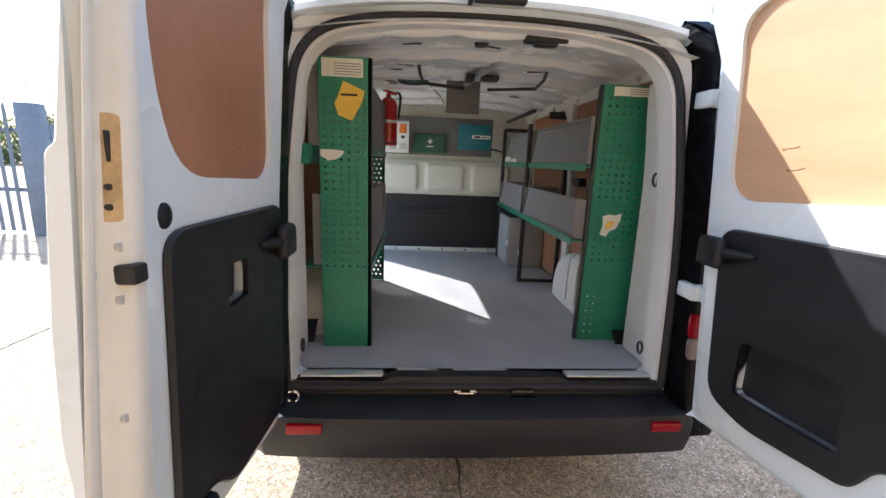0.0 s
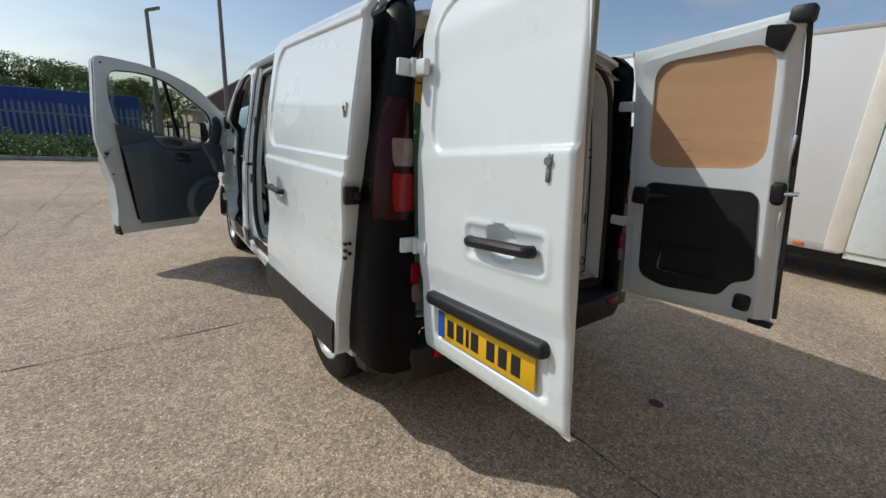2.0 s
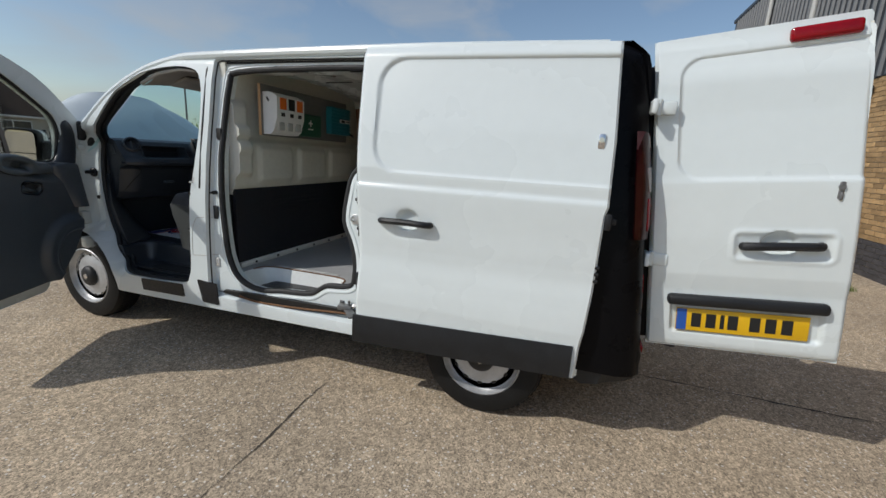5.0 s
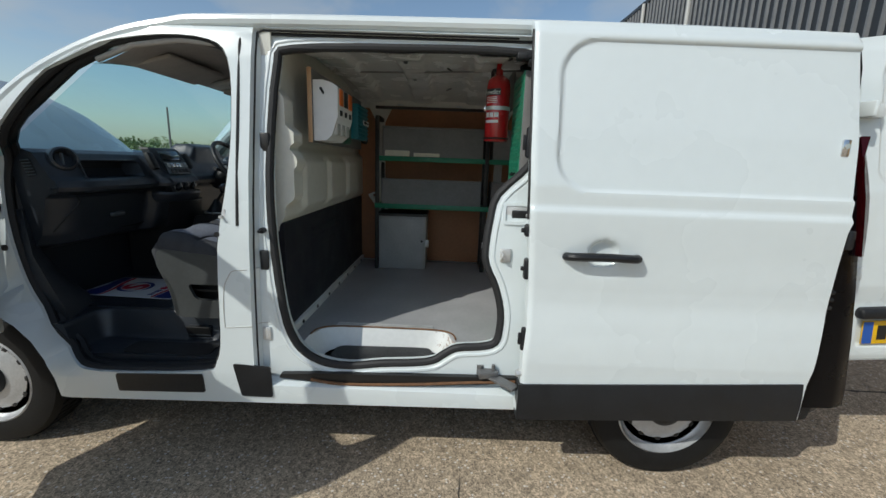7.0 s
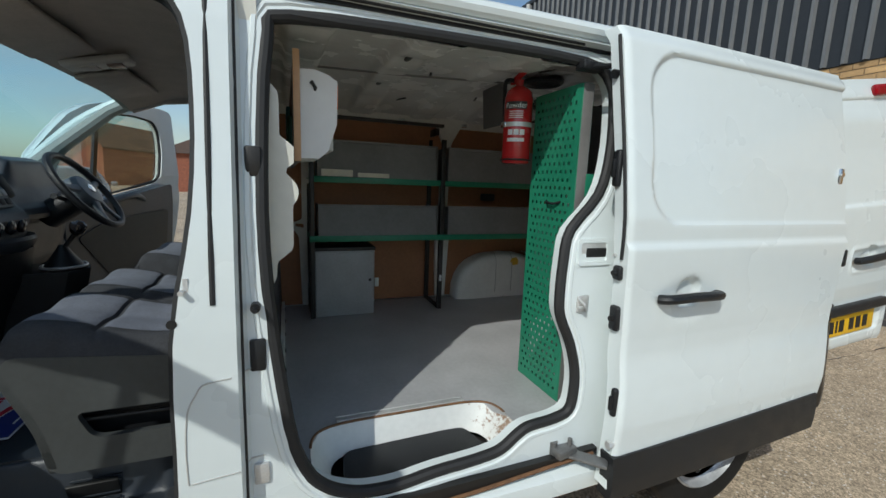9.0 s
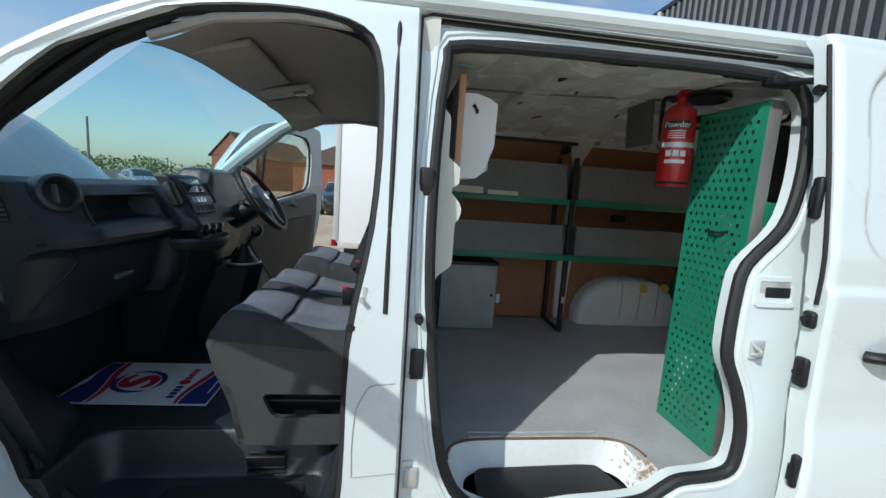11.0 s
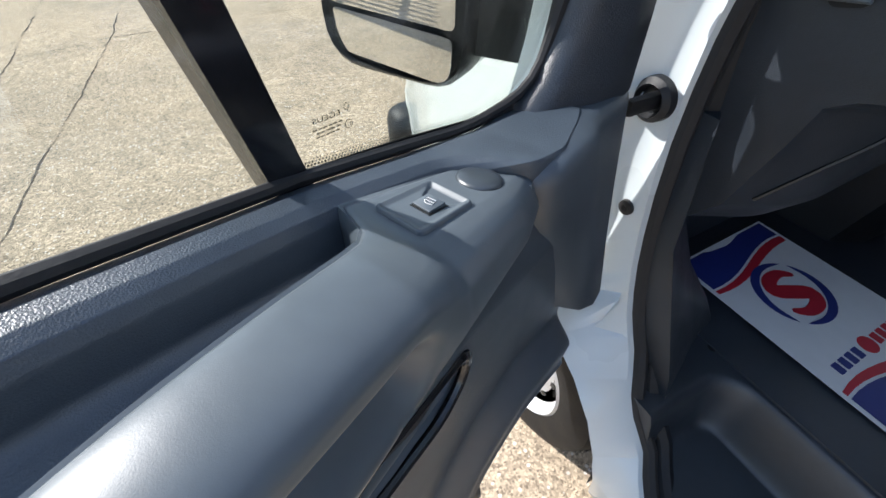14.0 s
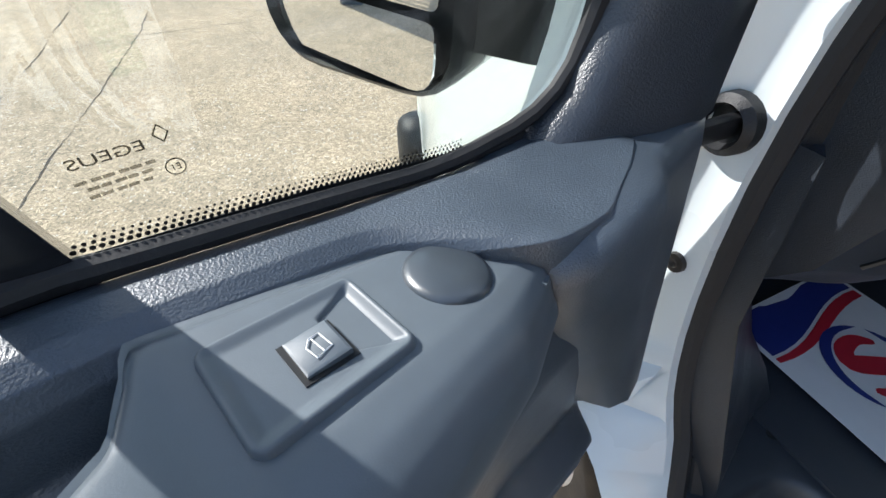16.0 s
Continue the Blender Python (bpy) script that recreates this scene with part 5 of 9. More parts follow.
def left_trim():
    d, P = front_door(False)

    def skin(s, t):
        tb = max(0.0, (t - 0.18) / 0.82)
        zz = 1.17 - 0.73 * tb
        a = interp(zz, [0.44, 0.60, 0.75, 0.90, 1.0, 1.2], [0.40, 0.26, 0.19, 0.165, 0.18, 0.20])
        b = interp(zz, [0.44, 0.60, 0.9, 1.10, 1.35], [0.93, 0.95, 0.985, 1.01, 1.02])
        u = a + (b - a) * s
        belt = interp(u, BELT_U, BELT_Z)
        g = glass_w(u)
        if t < 0.18:
            k = t / 0.18
            w = interp(k, [0, 0.12, 0.3, 0.5, 0.7, 0.85, 1], [0.006, 0.010, 0.022, 0.034, 0.042, 0.046, 0.047])
            b_ = sstep(0.365, 0.30, u)
            z = belt + interp(k, [0, 0.12, 0.3, 0.5, 0.7, 0.85, 1], [-0.014, -0.003, 0.001, -0.001, -0.006, -0.014, -0.034]) * (1 - b_) + b_ * interp(k, [0, 0.12, 0.3, 0.85, 1], [-0.014, -0.003, 0.0028, 0.0032, 0.0005])
            return fd(u, z, g + w * (1 + b_ * sstep(0.25, 0.6, k) * interp(u, [0.19, 0.22, 0.27], [0.2, 0.55, 1.0])))
        z = belt - 0.034 - (belt - 0.034 - 0.44) * tb
        k = sstep(0.0, 0.05, tb)
        wide = 0.047 * (1 + sstep(0.365, 0.30, u) * interp(u, [0.19, 0.22, 0.27], [0.2, 0.55, 1.0]))
        return fd(u, z, (g + wide) * (1 - k) + trim_w(u, z) * k)

    tr = P("door_trim", patch(120, 320, skin), TRIM, d, "black grained plastic door trim", sharp=80)
    sol = tr.modifiers.new("thick", "SOLIDIFY")
    sol.thickness, sol.offset = 0.003, -1
    P("trim_backing", plate(rounded([(0.17, 0.92), (0.20, 0.77), (0.29, 0.62), (0.42, 0.46), (0.925, 0.46), (0.975, 0.9), (1.0, 1.25), (0.45, 1.17), (0.17, 1.14)], 0.02), [], lambda u, z, w: fd(u, z, 0.022 + glass_w(u) * 0.9 + w), 0.01, QCUT), BLACKP, tr)
    # pad under the quarter light, reaching down beside the hinge
    top = [(0.318, 0.080), (0.312, 0.134), (0.300, 0.146), (0.262, 0.154), (0.230, 0.156), (0.200, 0.147), (0.135, 0.150), (0.10, 0.145), (0.115, 0.10), (0.185, 0.064), (0.27, 0.050)]
    low = [(0.250, 0.10), (0.212, 0.142), (0.205, 0.152), (0.194, 0.164), (0.186, 0.188), (0.165, 0.200), (0.135, 0.200), (0.11, 0.19), (0.11, 0.10), (0.15, 0.08), (0.22, 0.08)]
    cu, cw = 0.21, 0.11
    rings = []
    for k, zz, sh in ((0.0, 1.1865, 0.07), (0.0, 1.1862, 0.035), (0.0, 1.185, 0.016), (0.006, 1.181, 0.005), (0.03, 1.170, 0.0), (0.30, 1.09, 0.0), (0.6, 1.00, 0.0), (1.0, 0.893, 0.0), (1.0, 0.890, 0.02)):
        ring = []
        for (u0, w0), (u1, w1) in zip(top, low):
            u, w = u0 + (u1 - u0) * k, w0 + (w1 - w0) * k
            q = Vector((u - cu, w - cw))
            q *= max(0.0, 1 - sh / q.length)
            ring.append(fd(cu + q.x, zz - 0.07 * sstep(0.27, 0.32, cu + q.x) * (0.16 if k < 0.05 else 0) - 0.006 * sstep(0.15, 0.10, u), cw + q.y))
        rings.append(ring)
    P("corner_pad", ring_loft(rings), TRIM, d, "grained trim pad beside the hinge", sharp=50)
    # sail over the mirror's foot
    sail = []
    for z, e, b in ((1.172, 0.250, (0.118, 0.140)), (1.186, 0.232, (0.112, 0.146)), (1.205, 0.206, (0.104, 0.144)), (1.25, 0.181, (0.085, 0.140)), (1.32, 0.163, (0.063, 0.132)), (1.38, 0.161, (0.055, 0.126)), (1.425, 0.162, (0.060, 0.118)), (1.448, 0.150, (0.075, 0.114)), (1.460, 0.128, (0.095, 0.112))):
        g = glass_w(e)
        sail.append([fd(e, z, g + 0.010), fd(e - 0.001, z, g + 0.034), fd(e - 0.016, z, g + 0.046), fd((e + b[0]) / 2, z, (g + 0.046 + b[1]) / 2 + 0.008), fd(b[0] + 0.012, z, b[1] + 0.002), fd(b[0], z, b[1] - 0.01), fd(b[0] - 0.02, z, b[1] - 0.04), fd(0.06, z, 0.07), fd(e - 0.03, z, g)])
    P("mirror_sail", ring_loft(sail), DASH, d, "black mirror sail trim", sharp=60)

    # armrest: grab handle running up into the switch block, one smooth moulding
    def blk(u, w, h):
        return fd(u, 1.180 + 0.19 * (u - 0.345) - h, w)

    hu = [0.311, 0.35, 0.4476, 0.452, 0.462, 0.475, 0.49, 0.55, 0.61, 0.68, 0.705, 0.722, 0.735]
    hz = [1.1735, 1.181, 1.1995, 1.201, 1.206, 1.212, 1.219, 1.235, 1.243, 1.239, 1.235, 1.232, 1.229]
    hwt = [0.080, 0.071, 0.048, 0.060, 0.082, 0.092, 0.097, 0.104, 0.108, 0.110, 0.110, 0.108, 0.106]
    hwf = [0.130, 0.140, 0.147, 0.148, 0.149, 0.150, 0.151, 0.155, 0.157, 0.152, 0.142, 0.133, 0.122]
    hzb = [1.135, 1.130, 1.128, 1.128, 1.128, 1.128, 1.127, 1.125, 1.126, 1.144, 1.171, 1.192, 1.212]

    def sm(u, q):
        r = 0.024 * sstep(0.49, 0.55, u)
        return sum(interp(u + r * d_, hu, q) for d_ in (-1, -0.66, -0.33, 0, 0.33, 0.66, 1)) / 7

    def arm(s, t):
        u = 0.735 - 0.424 * s
        zt, wt, wf, zb = (sm(u, q) for q in (hz, hwt, hwf, hzb))
        if t < 0.12:
            k = t / 0.12
            return fd(u, zt - (0.075 * (1 - k)) * (1 - max(0.0, 1 - s / 0.045)) - 0.006 * max(0.0, 1 - s / 0.045) ** 2, wt - 0.004 * (1 - k))
        if t < 0.5:
            k = (t - 0.12) / 0.38
            flat = sstep(0.50, 0.44, u)
            w = wt + (wf - wt) * (k * flat + (k + 0.12 * math.sin(math.pi * k) * k) * (1 - flat))
            z = zt + (0.001 - 0.011 * k ** 3.5 - 0.004 * (1 - k) ** 8) * (1 - flat) + interp(k, [0, 0.06, 0.70, 0.82, 0.92, 1], [-0.003, 0.0, 0.0, -0.002, -0.007, -0.017]) * flat
            return fd(u, z - 0.006 * max(0.0, 1 - s / 0.045) ** 2, w - 0.030 * k * max(0.0, 1 - s / 0.045) ** 2)
        k = (t - 0.5) / 0.5
        tip = max(0.0, 1 - s / 0.045) ** 2
        zf = zt - 0.010 - 0.007 * sstep(0.50, 0.44, u)
        z = zf - (zf - zb) * k
        w = wf - 0.004 * k + 0.006 * math.sin(math.pi * k) * sstep(0.50, 0.44, u)
        a, b = (u - 0.592) * 0.985 + (z - 1.180) * 0.17, -(u - 0.592) * 0.17 + (z - 1.180) * 0.985
        w -= 0.022 * sstep(0.004, -0.022, rrect_sd(a, b, -0.112, 0.098, -0.034, 0.036, 0.034))
        w -= 0.046 * sstep(0.003, -0.010, rrect_sd(a, b, -0.095, 0.028, -0.016, 0.031, 0.022))
        if k > 0.94:
            w -= 0.012 * ((k - 0.94) / 0.06) ** 2
        return fd(u, z, w - 0.030 * tip)

    hd = P("armrest", patch(150, 110, arm), TRIMS, d, "smooth grey-black armrest with grab handle", sharp=60)
    sol = hd.modifiers.new("thick", "SOLIDIFY")
    sol.thickness, sol.offset = 0.004, -1
    P("armrest_gap", tube([fd(u, interp(u, hu, hzb) - 0.002, interp(u, hu, hwf) - 0.010) for u in [0.720 - 0.0139 * i for i in range(30)]], 0.004, 6), INK, hd)
    P("switch_end", ring_loft([[blk(0.3105, w, h) for w, h in ((0.082, 0.002), (0.129, 0.003), (0.131, 0.05), (0.082, 0.05))], [blk(0.318, w, h) for w, h in ((0.082, 0.0015), (0.131, 0.0025), (0.133, 0.05), (0.082, 0.05))]]), TRIMS, hd)
    bez = [(0.4385, 0.0655), (0.3775, 0.0712), (0.3825, 0.1172), (0.4440, 0.1138)]

    def plate_pt(a, b):
        """Switch plate: a raised rim, a shallow dish and the finger scoop beside the rocker."""
        (u0, w0), (u1, w1), (u2, w2), (u3, w3) = bez
        u = (u0 * (1 - a) + u1 * a) * (1 - b) + (u3 * (1 - a) + u2 * a) * b
        w = (w0 * (1 - a) + w1 * a) * (1 - b) + (w3 * (1 - a) + w2 * a) * b
        d = -rrect_sd(a * 0.061, b * 0.046, 0, 0.061, 0, 0.046, 0.007)
        h = -0.003 + 0.0106 * sstep(-0.0008, 0.0032, d) - 0.0018 * sstep(0.0032, 0.0085, d)
        k = (a - 0.63) / 0.30
        lo, hi = 0.28 - 0.19 * k, 0.69 + 0.22 * k
        if 0 <= k <= 1:
            h -= 0.0054 * (1 - k) ** 0.8 * sstep(0.0, 0.06, b - lo) * sstep(0.0, 0.06, hi - b)
        return blk(u, w, -h)

    sw = P("window_switch", patch(72, 56, plate_pt), TRIMS, d, "grey window switch plate", sharp=70)
    rk = [(0.4165, 0.0855), (0.4185, 0.1010), (0.4030, 0.1030), (0.4010, 0.0875)]
    P("rocker_slot", plate([(0.4185, 0.0845), (0.4205, 0.1025), (0.4015, 0.1045), (0.3995, 0.0862)], [], lambda u, w, h: blk(u, w, h - 0.0064), 0.001), INK, sw)
    P("switch_rocker", ring_loft([[blk(u, w, 0.004) for u, w in rk], [blk(u, w, -0.0076 if i < 2 else -0.0092) for i, (u, w) in enumerate(rk)], [blk(0.4095 + (u - 0.4095) * 0.88, 0.0943 + (w - 0.0943) * 0.88, -0.0082 if i < 2 else -0.0098) for i, (u, w) in enumerate(rk)]]), TRIMS, sw, "window rocker with a white mark")
    def mk(a, b):
        return blk(0.4095 + a, 0.0943 + b, -0.0096 + a * 0.08)
    P("switch_mark", join(tube([mk(-0.003, -0.0035), mk(-0.003, 0.0035), mk(0.003, 0.0042), mk(0.0032, -0.001), mk(0.0005, -0.0035)], 0.00035, 4, True), tube([mk(0.0, -0.003), mk(0.0, 0.0038)], 0.0003, 4)), PAPER, sw)
    cap_at = Matrix.Translation(blk(0.3492, 0.0985, 0.0)) @ Matrix.Rotation(-0.188, 4, FN)
    P("cap_groove", lathe([(0.0212, -0.002), (0.0212, 0.0006), (0.0185, 0.0007), (0.0, 0.0007)], 40, cap_at), INK, d)
    P("blank_cap", lathe([(0.0194, -0.002), (0.0194, 0.0038), (0.0184, 0.0056), (0.0160, 0.0068), (0.009, 0.0078), (0.0, 0.0081)], 48, cap_at), CAPP, d, "round domed blanking cap", sharp=70)
    # release
    def rel(a, b, w):
        return fd(0.5 + 0.985 * a - 0.17 * b, 1.042 + 0.17 * a + 0.985 * b, w)
    ro = rounded([(-0.078, 0.036, 0.02), (0.056, 0.036, 0.03), (0.082, 0.006, 0.015), (0.079, -0.036, 0.012), (-0.05, -0.038, 0.03), (-0.080, -0.006, 0.02)], 0.02, 4)
    P("release_surround", tube([rel(a, b, 0.1365) for a, b in ro], 0.0055, 8, True), BLACKG, d, "black release surround")
    P("release_lever", patch(16, 8, lambda s, t: rel(-0.058 + 0.125 * s, -0.024 + (0.012 + 0.030 * s) * t, 0.118 + 0.012 * math.sin(math.pi * t) + 0.008 * s), back=lambda p, s, t: p - FN * 0.006), TRIMS, d, "door release lever")
    P("release_cavity", plate(rounded([(-0.060, 0.029), (0.032, 0.027), (0.044, 0.008), (0.020, -0.012), (-0.024, -0.008), (-0.054, 0.008)], 0.008, 3), [], lambda a, b, w: rel(a, b, 0.1315 - w), 0.004), INK, d)
    P("belt_seal", tube([fd(u, interp(u, BELT_U, BELT_Z) + 0.001, glass_w(u) + 0.0085) for u in (0.21, 0.285, 0.36, 0.45, 0.6, 0.75, 0.87, 1.0)], 0.004, 8), RUBBER, d)
    # printed dotted border and maker's marks on the quarter glass
    dots = []
    for r in range(3):
        for i in range(66 - 2 * r):
            u = 0.275 + 0.0026 * i + (0.0013 if r % 2 else 0)
            z = interp(u, [0.285, 0.36, 0.45], [1.189, 1.2005, 1.2135]) + 0.0035 + 0.0022 * r
            k = 0.00095 - 0.0002 * r
            dots.append(([tuple(fd(u + a * k, z + b * k, glass_w(u) + 0.0068)) for a, b in ((-1, -0.4), (-0.4, -1), (0.4, -1), (1, -0.4), (1, 0.4), (0.4, 1), (-0.4, 1), (-1, 0.4))], [tuple(range(8))]))
    P("glass_dots", join(*dots), INK, d, smooth=False)
    P("glass_band", plate([(0.262, 1.1815), (0.36, 1.196), (0.458, 1.210), (0.458, 1.2165), (0.36, 1.2035), (0.262, 1.1885)], [], lambda u, z, w: fd(u, z, glass_w(u) + 0.0065 + w), 0.0004, [0.28, 0.32, 0.40]), INK, d)
    wm = Matrix(((FU.x, 0, FN.x, 0), (FU.y, 0, FN.y, 0), (0, 1, 0, 0), (0, 0, 0, 1)))
    turn = Matrix.Rotation(0.23, 4, "Y")
    def gq(u, z):
        return tuple(fd(u, z, glass_w(u) + 0.0068))
    P("glass_lettering", lettering("EGEUS", 0.0053, Matrix.Translation(fd(0.4180, 1.2440, glass_w(0.4180) + 0.0072)) @ wm @ turn @ Matrix.Diagonal((1.42, 0.95, 1, 1)), 0.0001), PRINTG, d, "", smooth=False)
    for k, (z, lo, n) in enumerate(((1.2377, 0.4085, 6), (1.2350, 0.4105, 5), (1.2322, 0.4115, 5))):
        for i in range(n):
            u, L = lo + 0.0038 * i + (i % 2) * 0.0004, 0.0028 + 0.0005 * ((i + k) % 2)
            P("glass_mark", ([gq(u - L / 2, z - 0.0006), gq(u + L / 2, z - 0.0006), gq(u + L / 2, z + 0.0006), gq(u - L / 2, z + 0.0006)], [(0, 1, 2, 3)]), PRINTG, d, smooth=False)
    P("glass_ring", tube([gq(0.4025 + 0.0030 * math.cos(a), 1.2335 + 0.0030 * math.sin(a)) for a in (2 * math.pi * i / 20 for i in range(20))], 0.00025, 4, True), PRINTG, d, smooth=False)
    P("glass_lettering", lettering("E1", 0.0034, Matrix.Translation(fd(0.4025, 1.2335, glass_w(0.4025) + 0.0072)) @ wm @ turn, 0.0001), PRINTG, d, "", smooth=False)
    P("glass_diamond", tube([gq(0.4020 + a * 0.0022, 1.2460 + b * 0.003) for a, b in ((-1, 0), (0, 1), (1, 0), (0, -1))], 0.00035, 4, True), PRINTG, d, smooth=False)
    for ob in d.children:
        if ob.name.startswith(("glass_lettering", "glass_mark", "glass_ring", "glass_diamond")):
            ob.visible_shadow = False
    # mirror standing out from the sail, its face turned to the rear
    mx = Vector((FN * 0.986 - FU * 0.165)).normalized()
    mz = mx.cross(Vector((0, 0, 1))).normalized()
    if mz.dot(FU) < 0:
        mz = -mz
    mo = fd(0.212, 1.283, -0.100)

    def mf(x, y, dpt):
        return mo + mx * x + Vector((0, 0, y)) + mz * dpt

    def mring(sc, dpt, sh=0.0):
        return [mf(x * sc + sh, y * sc, dpt) for x, y in rounded([(-0.093, -0.105, 0.05), (0.090, -0.118, 0.05), (0.098, 0.105, 0.05), (-0.082, 0.113, 0.045)], 0.04, 5)]

    m = P("door_mirror", ring_loft([mring(0.93, -0.004), mring(0.96, 0.004), mring(1.0, 0.0), mring(1.02, -0.03), mring(0.99, -0.075, 0.004)]), BLACKP, d, "black door mirror with white shell", sharp=50)
    P("mirror_shell", ring_loft([mring(1.015, -0.055, 0.002), mring(1.0, -0.09, 0.006), mring(0.86, -0.125, 0.012), mring(0.5, -0.145, 0.02)]), WHITE, m, sharp=60)
    ro = rounded([(-0.078, -0.040, 0.008), (0.083, -0.048, 0.008), (0.086, 0.092, 0.035), (-0.070, 0.098, 0.035)], 0.03, 5)
    P("mirror_glass", plate(ro, [], lambda x, y, w: mf(x, y, 0.006 - w + 0.10 * x), 0.003), MIRROR, m, "mirror glass")
    ro2 = rounded([(-0.080, -0.092, 0.03), (0.080, -0.103, 0.03), (0.083, -0.053, 0.008), (-0.078, -0.045, 0.008)], 0.03, 5)
    P("wide_mirror_glass", plate(ro2, [], lambda x, y, w: mf(x, y, 0.008 - w + 0.14 * x), 0.003), MIRROR, m)
    P("mirror_arm", ring_loft([[mf(x, y + a, dd + b) for a, b in ((-0.06, -0.03), (0.05, -0.03), (0.06, 0.0), (0.05, 0.03), (-0.06, 0.03), (-0.07, 0.0))] for x, y, dd in ((0.08, -0.02, -0.05), (0.13, -0.025, -0.06), (0.18, -0.03, -0.075))]), BLACKP, m, sharp=60)
    lt = P("door_latch", box(fd(1.11, 1.08, 0.055), (0.03, 0.05, 0.02), 0.004), INK, d)
    for a, z in ((0.02, 1.06), (0.035, 1.045), (-0.01, 0.90), (0.0, 0.395), (0.02, 0.395), (-0.03, 1.82)):
        P("edge_screw", cyl(fd(1.09 + a, z, 0.048), fd(1.09 + a, z, 0.054), 0.008, 8), INK, d)
    P("door_toe", plate(rounded([(1.07, 0.345), (1.10, 0.35), (1.105, 0.43), (1.09, 0.44)], 0.006), [], lambda u, z, w: fd(u, z, -0.02 + w), 0.075), BLACKP, d)
    return d


left_trim()
dr, PR = front_door(True)
PR("door_trim", plate(rounded([(0.16, 0.91), (0.19, 0.75), (0.43, 0.45), (0.93, 0.45), (1.01, 1.15), (1.01, 1.31), (0.45, 1.19), (0.16, 1.17)], 0.03), [], lambda u, z, w: fd(u, z, 0.12 - w), 0.08), TRIM, dr, "black grained plastic door trim")
PR("grab_handle", tube(smooth_path([fd(0.74, 1.20, 0.11), fd(0.62, 1.235, 0.16), fd(0.48, 1.205, 0.15), fd(0.33, 1.175, 0.14)], 4), 0.02, 10), TRIMS, dr)
PR("trim_insert", plate(rounded([(0.22, 0.98), (0.50, 0.60), (0.88, 0.62), (0.95, 1.12), (0.70, 1.10), (0.40, 1.06)], 0.04), [], lambda u, z, w: fd(u, z, 0.128 - w), 0.01), SEATG, dr)
PR("door_mirror", xf(box((0, 0, 0), (0.12, 0.20, 0.25), 0.05, 4), Matrix.Translation(fd(0.13, 1.283, -0.10)) @ Matrix.Rotation(radians(-27), 4, "Z")), BLACKP, dr)

# ---- load space fittings ----
def grid_holes(x0, x1, z0, z1, nx, nz, s=0.0042, skip=None, stagger=False):
    out = []
    for j in range(nz):
        for i in range(nx):
            x = x0 + (x1 - x0) * i / (nx - 1)
            z = z0 + (z1 - z0) * j / (nz - 1)
            if stagger and j % 2:
                x += (x1 - x0) / (nx - 1) / 2
                if x > x1:
                    continue
            if skip and skip(x, z):
                continue
            out.append([(x - s, z - s), (x + s, z - s), (x + s, z + s), (x - s, z + s)])
    return out


def end_panel(rack, x0, x1, y, z0, z1, holes, lip=0.03):
    p = part("end_panel", join(plate([(x0, z0), (x1, z0), (x1, z1), (x0, z1)], holes, lambda x, z, w: (x, y + w, z), 0.0025)), GREEN, rack, "green perforated steel end panel", smooth=False)
    for x in (x0, x1):
        part("panel_flange", span(x - 0.0015, x + 0.0015, y, y + lip, z0, z1), GREEN if x == x0 or x0 > 0 else STEELD, rack)
    return p


def bin_front(rack, x, y0, y1, z0, z1, sgn, lean_=0.03):
    g = ring_loft([[(x + sgn * 0.0, y, z0), (x + sgn * 0.004, y, z0), (x + sgn * (lean_ + 0.004), y, z1), (x + sgn * (lean_ - 0.012), y, z1 + 0.004), (x + sgn * (lean_ - 0.012), y, z1 - 0.008), (x + sgn * lean_, y, z1 - 0.010)] for y in (y0, y1)])
    b = part("bin", join(g, span(x, x + sgn * 0.24, y0, y0 + 0.004, z0, z1), span(x, x + sgn * 0.24, y1 - 0.004, y1, z0, z1), span(x, x + sgn * 0.24, y0, y1, z0, z0 + 0.004)), BINGREY, rack, "grey plastic shelf bin")
    return b


# driver-side rack
rk = thing("shelving_rack", (0.65, 1.64, 0.555), "van racking with green shelves, grey bins and dark posts", "shelving", "van racking")
holes = grid_holes(0.572, 0.772, 0.96, 1.69, 7, 23, skip=lambda x, z: rrect_sd(x, z, 0.60, 0.69, 1.08, 1.20, 0.01) < 0 or (x > 0.66 and z > 1.33 and (z * 31) % 1 > 0.55)) + grid_holes(0.572, 0.605, 0.60, 0.78, 2, 6)
end_panel(rk, 0.540, 0.800, 0.735, 0.557, 1.745, holes)
part("post", span(0.528, 0.556, 0.740, 0.77, 0.557, 1.745, 0.003), STEELD, rk)
part("paper_label", span(0.585, 0.765, 0.7335, 0.7345, 1.700, 1.738), LABEL, rk, "cream maker's label")
for k in range(3):
    part("label_bar", span(0.655, 0.755, 0.7325, 0.7335, 1.708 + 0.009 * k, 1.711 + 0.009 * k), BINGREY, rk)
part("torn_label", plate([(0.595, 1.085), (0.625, 1.075), (0.64, 1.10), (0.67, 1.115), (0.685, 1.15), (0.69, 1.185), (0.655, 1.175), (0.63, 1.18), (0.60, 1.17), (0.605, 1.13)], [], lambda x, z, w: (x, 0.7335 + w, z), 0.001), LABEL, rk, "torn remains of a paper label")
part("torn_yellow", plate([(0.62, 1.11), (0.645, 1.12), (0.66, 1.145), (0.635, 1.15), (0.618, 1.135)], [], lambda x, z, w: (x, 0.7325 + w, z), 0.001), YLABEL, rk)
